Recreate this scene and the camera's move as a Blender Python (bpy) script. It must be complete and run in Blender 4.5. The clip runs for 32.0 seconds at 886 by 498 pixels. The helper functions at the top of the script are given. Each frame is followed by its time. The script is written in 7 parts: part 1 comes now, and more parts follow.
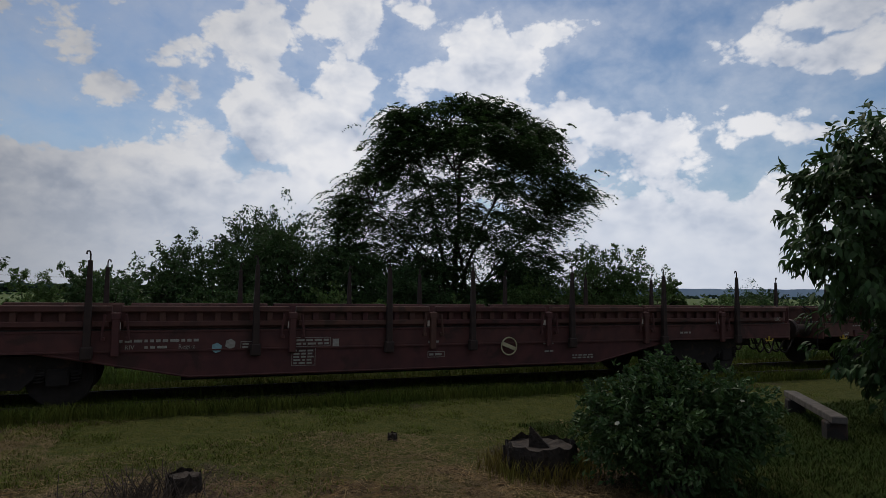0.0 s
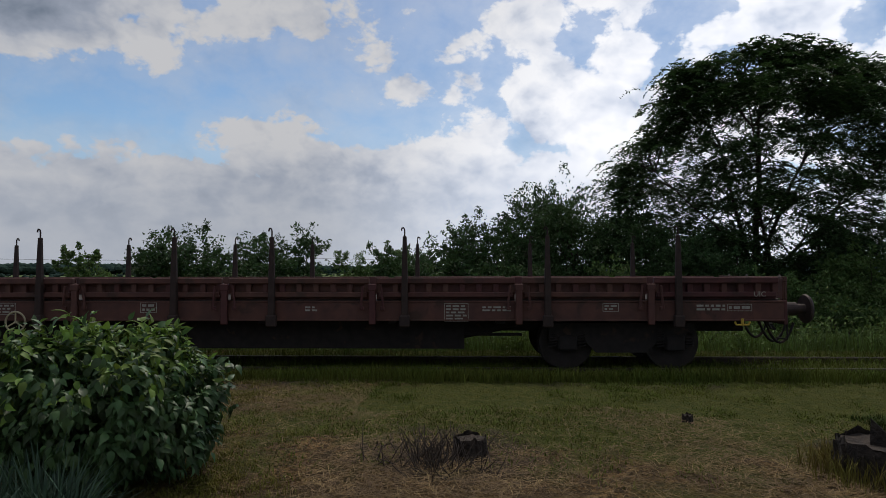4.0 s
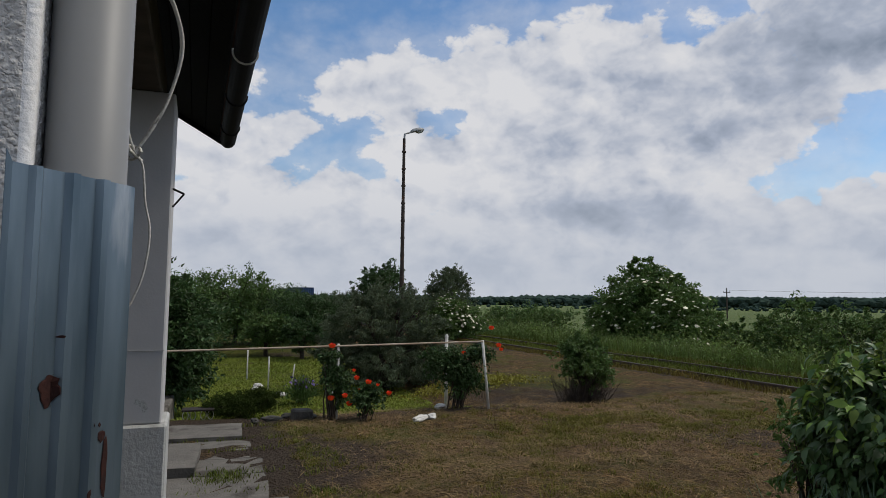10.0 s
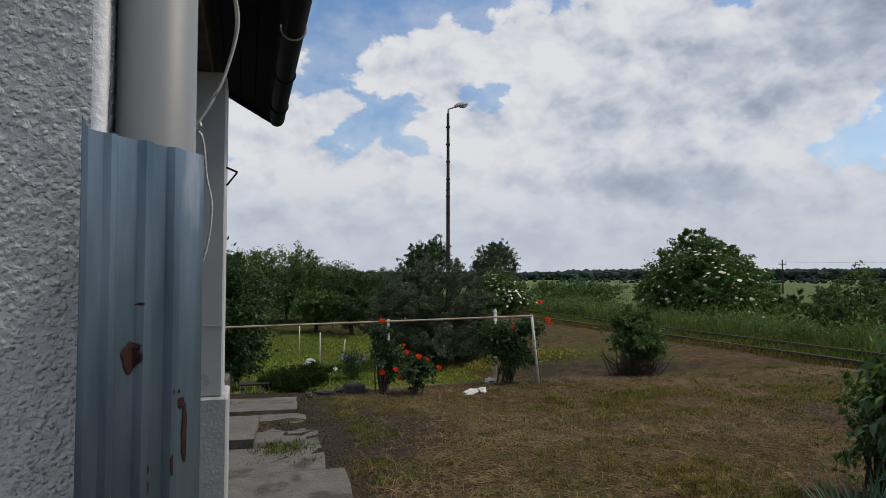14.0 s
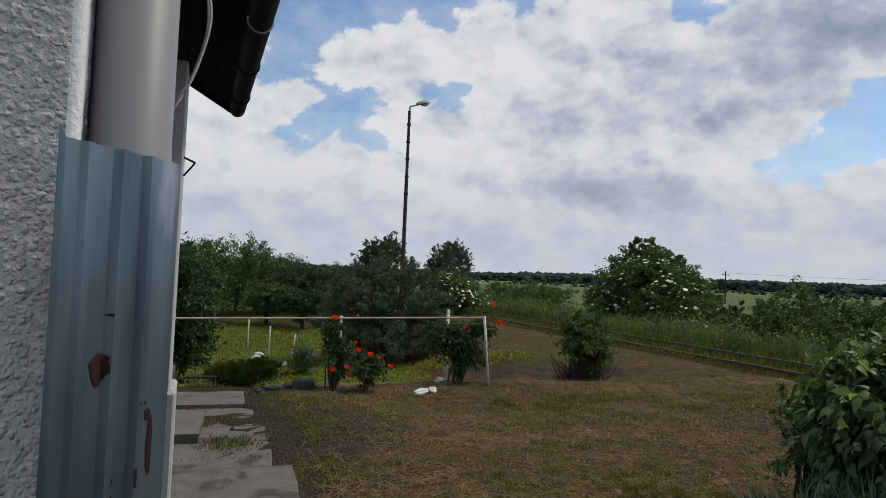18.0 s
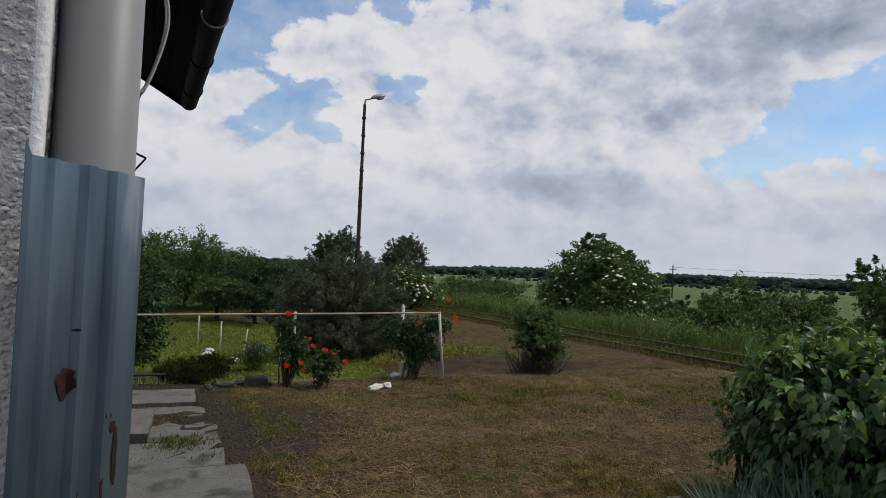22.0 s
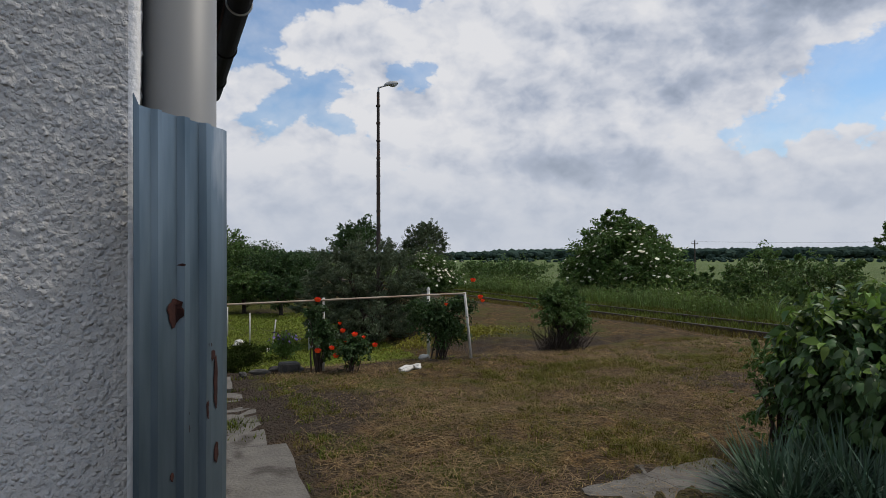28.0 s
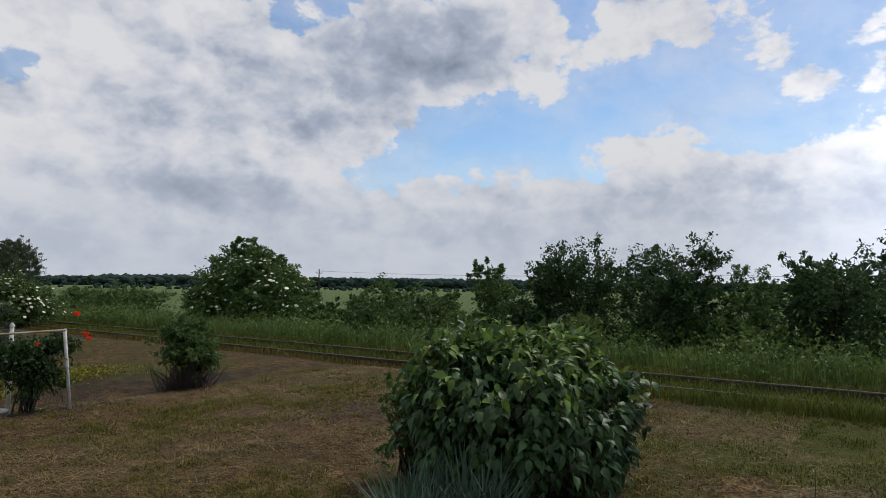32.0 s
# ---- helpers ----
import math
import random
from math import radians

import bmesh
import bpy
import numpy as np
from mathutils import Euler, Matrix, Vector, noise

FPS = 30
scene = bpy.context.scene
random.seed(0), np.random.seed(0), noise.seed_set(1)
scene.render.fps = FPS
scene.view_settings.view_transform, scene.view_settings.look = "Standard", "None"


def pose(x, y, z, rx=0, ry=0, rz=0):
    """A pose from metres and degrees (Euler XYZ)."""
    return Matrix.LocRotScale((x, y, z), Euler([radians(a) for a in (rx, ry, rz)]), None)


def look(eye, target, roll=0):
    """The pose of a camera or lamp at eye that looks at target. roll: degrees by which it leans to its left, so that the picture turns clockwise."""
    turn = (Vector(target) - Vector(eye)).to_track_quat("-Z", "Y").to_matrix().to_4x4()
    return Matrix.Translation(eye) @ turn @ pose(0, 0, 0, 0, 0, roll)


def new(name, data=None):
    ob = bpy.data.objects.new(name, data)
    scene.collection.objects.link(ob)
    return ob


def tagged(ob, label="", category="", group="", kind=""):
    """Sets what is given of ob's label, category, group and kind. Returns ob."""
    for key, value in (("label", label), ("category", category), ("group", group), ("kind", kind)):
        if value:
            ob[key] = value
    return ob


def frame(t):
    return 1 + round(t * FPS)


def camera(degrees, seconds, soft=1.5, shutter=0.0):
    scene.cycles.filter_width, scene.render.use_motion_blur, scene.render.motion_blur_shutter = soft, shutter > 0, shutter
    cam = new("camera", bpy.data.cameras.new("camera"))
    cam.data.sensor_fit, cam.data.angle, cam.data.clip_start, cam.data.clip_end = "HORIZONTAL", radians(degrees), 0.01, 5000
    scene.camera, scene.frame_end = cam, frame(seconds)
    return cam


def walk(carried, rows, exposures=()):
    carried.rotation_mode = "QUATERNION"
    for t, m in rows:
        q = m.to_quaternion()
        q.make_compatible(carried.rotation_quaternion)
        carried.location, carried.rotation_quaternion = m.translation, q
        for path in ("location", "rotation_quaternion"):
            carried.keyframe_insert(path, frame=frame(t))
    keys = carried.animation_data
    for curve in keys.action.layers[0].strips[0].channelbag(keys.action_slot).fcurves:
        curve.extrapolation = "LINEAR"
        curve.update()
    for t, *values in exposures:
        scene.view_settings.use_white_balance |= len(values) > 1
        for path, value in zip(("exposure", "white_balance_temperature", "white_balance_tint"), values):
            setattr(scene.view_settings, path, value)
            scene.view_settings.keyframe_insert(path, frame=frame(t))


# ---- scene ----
cam = camera(69.1, 32.0, 0.85)
PATH = [
    (0, (-0.886, -0.006, 1.793), (0.979, -0.713, 1.935), 0.6),
    (0.5, (-0.881, -0.032, 1.797), (0.984, -0.741, 1.935), 0.5),
    (1, (-0.896, -0.033, 1.799), (0.967, -0.746, 1.943), 0.3),
    (1.5, (-0.899, -0.034, 1.8), (0.969, -0.735, 1.941), 0.4),
    (2, (-0.897, -0.025, 1.801), (0.976, -0.711, 1.943), 0.6),
    (2.5, (-0.899, -0.014, 1.801), (0.977, -0.694, 1.939), 0.8),
    (4.5, (-0.312, -0.13, 1.626), (1.588, 0.492, 1.695), -0.5),
    (5, (-0.213, -0.1, 1.612), (1.459, 0.996, 1.683), -0.5),
    (5.5, (-0.125, -0.037, 1.61), (1.237, 1.427, 1.669), -0.9),
    (6, (-0.042, 0.005, 1.61), (1.057, 1.671, 1.731), 0.8),
    (6.5, (-0.002, 0.052, 1.627), (0.965, 1.796, 1.784), 0.4),
    (7, (0.019, 0.095, 1.592), (0.943, 1.861, 1.762), -0.3),
    (7.5, (0.052, 0.086, 1.587), (0.965, 1.857, 1.763), -1.7),
    (8, (0.014, 0.021, 1.57), (0.885, 1.814, 1.739), -1.2),
    (8.5, (0.052, 0.016, 1.571), (0.816, 1.857, 1.734), 0.1),
    (9, (0.072, 0.031, 1.554), (0.771, 1.898, 1.715), 1.0),
    (9.5, (0.064, 0.042, 1.547), (0.722, 1.924, 1.701), 0.6),
    (10, (0.065, 0.025, 1.557), (0.683, 1.92, 1.721), 0.7),
    (10.5, (0.065, 0.019, 1.555), (0.668, 1.919, 1.716), 1.1),
    (11, (0.064, 0.021, 1.551), (0.64, 1.931, 1.694), 1.0),
    (11.5, (0.055, 0.038, 1.541), (0.61, 1.957, 1.649), 0.8),
    (12, (0.049, 0.047, 1.541), (0.576, 1.973, 1.652), 0.4),
    (12.5, (0.054, 0.05, 1.536), (0.563, 1.981, 1.643), -0.0),
    (13, (0.05, 0.056, 1.534), (0.548, 1.99, 1.632), -0.2),
    (13.5, (0.042, 0.058, 1.538), (0.53, 1.995, 1.632), -0.1),
    (15.5, (0.035, 0.069, 1.551), (0.542, 2.003, 1.629), 0.8),
    (16, (0.032, 0.06, 1.555), (0.562, 1.986, 1.649), 1.1),
    (16.5, (0.03, 0.065, 1.557), (0.588, 1.984, 1.65), 1.0),
    (17, (0.027, 0.058, 1.559), (0.62, 1.967, 1.628), 1.7),
    (17.5, (0.015, 0.054, 1.567), (0.626, 1.956, 1.645), 2.0),
    (18, (0.008, 0.052, 1.572), (0.629, 1.951, 1.656), 2.4),
    (18.5, (0.003, 0.057, 1.577), (0.641, 1.951, 1.661), 2.4),
    (19, (-0.001, 0.043, 1.577), (0.653, 1.93, 1.671), 1.9),
    (19.5, (-0.007, 0.04, 1.583), (0.675, 1.918, 1.672), 2.8),
    (20, (-0.002, 0.03, 1.58), (0.699, 1.902, 1.647), 2.3),
    (20.5, (-0.007, 0.026, 1.586), (0.689, 1.9, 1.663), 2.6),
    (21, (-0.012, 0.027, 1.593), (0.699, 1.895, 1.681), 2.4),
    (21.5, (-0.02, 0.018, 1.602), (0.71, 1.879, 1.687), 3.0),
    (22, (-0.014, 0.022, 1.597), (0.74, 1.873, 1.668), 2.5),
    (22.5, (-0.007, 0.019, 1.589), (0.743, 1.872, 1.645), 2.1),
    (23, (-0.008, 0.024, 1.591), (0.741, 1.878, 1.64), 2.3),
    (23.5, (-0.014, 0.027, 1.596), (0.731, 1.882, 1.645), 2.7),
    (24, (-0.031, 0.042, 1.597), (0.724, 1.893, 1.66), 3.0),
    (24.5, (-0.035, 0.04, 1.604), (0.757, 1.876, 1.672), 3.7),
    (25, (-0.023, 0.031, 1.593), (0.744, 1.877, 1.649), 2.8),
    (25.5, (0.006, 0.032, 1.573), (0.695, 1.909, 1.621), 1.9),
    (27.5, (-0.094, -0.022, 1.51), (0.668, 1.827, 1.521), -1.0),
    (28, (-0.095, -0.02, 1.52), (0.606, 1.853, 1.547), -0.2),
    (28.5, (-0.098, -0.001, 1.541), (0.597, 1.874, 1.582), -0.8),
    (29, (-0.122, -0.015, 1.556), (0.677, 1.817, 1.614), 0.5),
    (29.5, (-0.113, -0.015, 1.525), (0.676, 1.818, 1.404), 0.2),
    (30, (-0.089, -0.001, 1.499), (0.644, 1.853, 1.333), 0.3),
    (30.5, (-0.09, 0.004, 1.492), (0.577, 1.881, 1.313), -0.1),
    (31, (-0.112, 0.039, 1.508), (0.528, 1.925, 1.327), -0.3),
    (31.4, (0.042, 0.148, 1.542), (1.258, 1.735, 1.539), 0.4),
    (31.5, (0.047, 0.18, 1.546), (1.378, 1.672, 1.557), -0.4),
    (32, (0.025, 0.33, 1.58), (1.616, 1.537, 1.697), 0.7),
]
walk(cam, [(t, look(eye, target, roll)) for t, eye, target, roll in PATH],
     exposures=((0.0, -0.95), (2.5, -0.95), (4.5, -0.42), (6.0, -0.27), (9.0, -0.26), (13.0, -0.15), (25.5, -0.15), (29.0, -0.10), (30.0, 0.14), (31.0, 0.15), (31.5, -0.10), (32.0, -0.20)))


# ---- light ----
world = bpy.data.worlds.new("sky")
scene.world = world
world.use_nodes = True
SUN_AZ, SUN_EL = 93.0, 56.0  # degrees clockwise from +Y, and above the horizon


def build_sky():
    nt = world.node_tree
    nt.nodes.clear()
    N, L = nt.nodes.new, nt.links.new
    out, bg = N("ShaderNodeOutputWorld"), N("ShaderNodeBackground")
    sky = N("ShaderNodeTexSky")
    sky.sky_type, sky.sun_disc = "NISHITA", False
    sky.sun_elevation, sky.sun_rotation = radians(SUN_EL), radians(SUN_AZ)
    sky.air_density, sky.dust_density, sky.ozone_density = 1.0, 0.6, 1.2
    tc = N("ShaderNodeTexCoord")

    def math_node(op, a, b=None, clamp=False):
        n = N("ShaderNodeMath")
        n.operation, n.use_clamp = op, clamp
        for k, v in enumerate((a, b)):
            if v is None:
                continue
            if isinstance(v, (int, float)):
                n.inputs[k].default_value = v
            else:
                L(v, n.inputs[k])
        return n.outputs[0]

    def ramp(v, lo, hi, a=0.0, b=1.0):
        n = N("ShaderNodeMapRange")
        n.interpolation_type = "SMOOTHSTEP"
        L(v, n.inputs["Value"])
        for k, x in zip(("From Min", "From Max", "To Min", "To Max"), (lo, hi, a, b)):
            n.inputs[k].default_value = x
        return n.outputs["Result"]

    sep = N("ShaderNodeSeparateXYZ")
    L(tc.outputs["Generated"], sep.inputs[0])
    azi = math_node("MULTIPLY", math_node("ARCTAN2", sep.outputs[0], sep.outputs[1]), 57.29578)
    ele = math_node("MULTIPLY", math_node("ARCSINE", sep.outputs[2]), 57.29578)
    com = N("ShaderNodeCombineXYZ")
    L(sep.outputs[0], com.inputs[0]), L(sep.outputs[1], com.inputs[1]), L(math_node("MULTIPLY", sep.outputs[2], 1.4), com.inputs[2])

    def fbm(scale, detail, rough, shift, out_name="Fac"):
        m = N("ShaderNodeMapping")
        m.inputs["Location"].default_value = shift
        L(com.outputs[0], m.inputs["Vector"])
        t = N("ShaderNodeTexNoise")
        t.inputs["Scale"].default_value, t.inputs["Detail"].default_value, t.inputs["Roughness"].default_value = scale, detail, rough
        L(m.outputs[0], t.inputs["Vector"])
        return t.outputs[out_name]

    # azimuth and elevation, ruffled so that the banks get billowing rims
    where = N("ShaderNodeCombineXYZ")
    L(azi, where.inputs[0]), L(ele, where.inputs[1])

    def ruffled(scale, detail, rough, shift, amp):
        v = N("ShaderNodeVectorMath")
        v.operation = "MULTIPLY_ADD"
        L(fbm(scale, detail, rough, shift, "Color"), v.inputs[0])
        v.inputs[1].default_value, v.inputs[2].default_value = (amp[0], amp[1], 0), (-amp[0] / 2, -amp[1] / 2, 0)
        return v.outputs[0]

    def added(a, b):
        v = N("ShaderNodeVectorMath")
        L(a, v.inputs[0]), L(b, v.inputs[1])
        return v.outputs[0]

    spot = added(where.outputs[0], ruffled(6.0, 7.0, 0.60, (3.1, 0.2, 0.4), (9.0, 5.5)))

    def off_centre(a, e, ra, re_):
        d = N("ShaderNodeVectorMath")
        d.operation = "MULTIPLY_ADD"
        L(spot, d.inputs[0])
        d.inputs[1].default_value, d.inputs[2].default_value = (1 / ra, 1 / re_, 0), (-a / ra, -e / re_, 0)
        q = N("ShaderNodeVectorMath")
        q.operation = "LENGTH"
        L(d.outputs[0], q.inputs[0])
        return q.outputs["Value"]

    def union(rows):
        """How deep a direction lies inside the nearest of many ovals, in degrees: azimuth, elevation, radii."""
        s = None
        for a, e, ra, re_ in rows:
            deep = math_node("MULTIPLY", math_node("SUBTRACT", 1.0, off_centre(a, e, ra, re_)), min(ra, re_ * 1.4))
            s = deep if s is None else math_node("MAXIMUM", s, deep)
        return s

    def soft(rows):
        """The sum of soft round patches: azimuth, elevation, radii, weight."""
        s = None
        for a, e, ra, re_, w in rows:
            r = off_centre(a, e, ra, re_)
            g = math_node("MULTIPLY", math_node("POWER", 0.3679, math_node("MULTIPLY", r, r)), w)
            s = g if s is None else math_node("ADD", s, g)
        return s

    bent = added(com.outputs[0], ruffled(14.0, 3.0, 0.5, (0.7, 2.2, 1.4), (0.05, 0.05)))

    def billow(scale, shift):
        """Heaped round puffs at several sizes."""
        m = N("ShaderNodeMapping")
        m.inputs["Location"].default_value = shift
        L(bent, m.inputs["Vector"])
        t = N("ShaderNodeTexVoronoi")
        t.feature, t.inputs["Smoothness"].default_value = "SMOOTH_F1", 0.18
        t.inputs["Scale"].default_value, t.inputs["Detail"].default_value, t.inputs["Roughness"].default_value = scale, 4.0, 0.55
        L(m.outputs[0], t.inputs["Vector"])
        return math_node("SUBTRACT", 0.62, t.outputs["Distance"])

    puff, puff_up = billow(11.0, (5.1, 1.7, 0.3)), billow(11.0, (5.09, 1.715, 0.283))
    heap, heap_up = billow(5.5, (2.2, 0.6, 4.1)), billow(5.5, (2.18, 0.60, 4.06))
    wisp, broad = fbm(16.0, 8.0, 0.62, (1.9, 3.3, 0.6)), fbm(3.0, 3.0, 0.5, (2.3, 0.4, 0.0))
    # beyond the named banks: loose cover elsewhere and overhead
    loose = math_node("SUBTRACT", math_node("MULTIPLY", broad, 26.0), 12.5)
    away = math_node("MAXIMUM", ramp(ele, 25.0, 32.0), ramp(math_node("ABSOLUTE", math_node("SUBTRACT", azi, 70.0)), 82.0, 92.0))
    loose = math_node("SUBTRACT", loose, math_node("MULTIPLY", math_node("SUBTRACT", 1.0, away), 40.0))
    depth = math_node("MAXIMUM", union(NORTH_BANKS), math_node("MAXIMUM", union(EAST_BANKS), math_node("MAXIMUM", union(SOUTH_BANKS), loose)))
    depth = math_node("MINIMUM", depth, math_node("MULTIPLY", union(GAPS), -1.0))
    depth = math_node("ADD", depth, math_node("ADD", math_node("MULTIPLY", puff, 3.6), 1.9))
    depth = math_node("ADD", depth, math_node("MULTIPLY", math_node("SUBTRACT", wisp, 0.5), 4.2))
    depth = math_node("ADD", depth, ramp(ele, 2.0, 8.0, 9.0, 0.0))
    veil = math_node("ADD", math_node("MULTIPLY", ramp(depth, -5.0, 0.5), 0.26), math_node("MULTIPLY", ramp(fbm(5.0, 7.0, 0.6, (4.0, 1.0, 2.0)), 0.42, 0.75), 0.22))
    cover = math_node("MAXIMUM", ramp(depth, -0.55, 0.95), veil)
    thick = ramp(depth, 0.5, 6.5)
    rise = math_node("SUBTRACT", puff_up, puff)
    shade = math_node("ADD", math_node("MULTIPLY", rise, 0.42), math_node("MULTIPLY", thick, 0.15))
    shade = math_node("ADD", shade, math_node("MULTIPLY", soft(BASES), 0.85))
    shade = math_node("ADD", shade, math_node("MULTIPLY", math_node("SUBTRACT", heap_up, heap), 0.45))
    shade = math_node("SUBTRACT", shade, math_node("MULTIPLY", heap, 0.16))
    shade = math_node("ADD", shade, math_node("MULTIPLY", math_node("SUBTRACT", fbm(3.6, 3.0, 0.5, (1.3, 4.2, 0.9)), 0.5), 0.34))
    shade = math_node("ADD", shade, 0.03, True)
    tone = N("ShaderNodeValToRGB")
    L(shade, tone.inputs[0])
    el = tone.color_ramp.elements
    el[0].position, el[0].color = 0.0, (7.6, 7.65, 7.95, 1)
    el[1].position, el[1].color = 1.0, (2.2, 2.7, 3.55, 1)
    for pos, c in ((0.25, (6.3, 6.55, 7.2, 1)), (0.55, (4.15, 4.65, 5.7, 1))):
        mid = el.new(pos)
        mid.color = c
    facing = N("ShaderNodeVectorMath")  # clouds are brightened about a bearing 25 degrees past the sun
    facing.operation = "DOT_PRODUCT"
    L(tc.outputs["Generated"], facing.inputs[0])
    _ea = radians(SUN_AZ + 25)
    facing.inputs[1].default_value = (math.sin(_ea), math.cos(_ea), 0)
    low = N("ShaderNodeMix")  # banks far off fade into the haze
    low.data_type = "RGBA"
    L(ramp(ele, 1.0, 13.0, 0.75, 0.0), low.inputs["Factor"]), L(tone.outputs[0], low.inputs["A"])
    low.inputs["B"].default_value = (5.3, 5.75, 6.6, 1)
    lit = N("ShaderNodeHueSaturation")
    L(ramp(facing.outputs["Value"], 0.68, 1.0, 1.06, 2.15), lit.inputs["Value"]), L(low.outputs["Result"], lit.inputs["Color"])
    blue = N("ShaderNodeHueSaturation")
    blue.inputs["Saturation"].default_value, blue.inputs["Value"].default_value = 1.22, 1.40
    L(sky.outputs[0], blue.inputs["Color"])
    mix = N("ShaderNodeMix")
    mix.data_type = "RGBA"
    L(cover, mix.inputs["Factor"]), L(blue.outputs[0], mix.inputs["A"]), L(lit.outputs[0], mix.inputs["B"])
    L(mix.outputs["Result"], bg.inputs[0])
    bg.inputs[1].default_value = 0.10
    L(bg.outputs[0], out.inputs[0])


NORTH_BANKS = [(16, 19, 9, 3.4), (30, 17, 15, 7), (42, 16, 9, 6.5), (33, 8, 13, 5), (44, 11.5, 5, 3), (3, 7.5, 10, 3.6), (-3, 13, 6.5, 4), (19, 11, 10, 4.5), (14, 6, 14, 3), (1.5, 18.8, 3, 0.9), (3, 15.4, 3.5, 0.8)]
EAST_BANKS = [(53, 21, 9.5, 5), (72, 21, 9, 2.7), (61.5, 16.8, 3.4, 1.2), (78, 19.6, 3.4, 1.6), (82.7, 15.9, 2.4, 0.6), (86.5, 19, 3.4, 0.9), (49.5, 5.6, 7, 3.3), (62, 6, 11, 3.8), (72, 9.6, 5, 3.9), (79, 8.2, 11, 3.6),
              (86, 8.6, 8, 3.9), (88, 17.2, 2, 0.5)]
SOUTH_BANKS = [(94.3, 21, 3.6, 3.4), (101, 23.4, 5, 2.8), (101, 19, 3.4, 2.2), (114.5, 20, 5.2, 3.2), (108.5, 19, 2.4, 2), (108, 24.5, 2.6, 1.1), (119.5, 22.6, 3.2, 0.7), (96.4, 14.5, 5.5, 4.2), (101.5, 14, 5, 3.6), (89, 11.5, 3.4, 2),
               (92, 6, 10, 4), (106, 10.5, 10, 5.6), (117, 14.6, 9, 2.8), (127.5, 13.4, 5.5, 2.8), (138, 13, 7, 1.2), (131, 6, 13, 3.8), (139, 18.8, 4, 1.5), (144, 18.4, 4, 2.2), (142, 22, 3.4, 1.5), (150, 9, 9, 4)]
GAPS = [(13, 24.2, 11, 1.9), (4.5, 16.9, 2.0, 0.8), (10, 15.0, 2.6, 0.7), (17.5, 16.2, 2.2, 0.9), (10.5, 11.8, 3.2, 0.9), (6, 12.5, 1.2, 1.8), (49.5, 12, 1.6, 1.8), (48, 9.6, 2.6, 0.9), (58.5, 13.2, 8, 2.9), (73, 16.2, 9, 2.8), (84, 14.4, 6, 1.2),
        (129, 20, 7, 3), (135, 9.9, 3.5, 0.8)]
BASES = [(33, 7.6, 6.5, 1.8, 0.38), (40.5, 13.9, 5, 1.2, 0.30), (53, 20.8, 6.5, 3.0, 0.70), (47, 20.5, 4, 3, 0.30), (33, 19.5, 2.4, 3, 0.24), (28, 13.5, 4, 3, 0.18), (56, 4.5, 7, 1.2, 0.22), (20, 3.6, 12, 1.2, 0.16),
         (93.3, 12, 2.6, 3.0, 0.50), (83, 7, 8, 2, 0.22), (103, 23.5, 2.2, 1.2, 0.30), (126, 11.8, 4.5, 1.2, 0.25), (91, 3.5, 8, 1.5, 0.20), (79, 6, 9, 1.4, 0.16)]
build_sky()

sun = new("sun", bpy.data.lights.new("sun", "SUN"))
sun.data.energy, sun.data.angle, sun.data.color = 2.5, radians(10.0), (1.0, 0.93, 0.82)
_a, _e = radians(SUN_AZ), radians(SUN_EL)
_to = Vector((math.sin(_a) * math.cos(_e), math.cos(_a) * math.cos(_e), math.sin(_e)))
sun.matrix_world = look(_to * 50, (0, 0, 0))


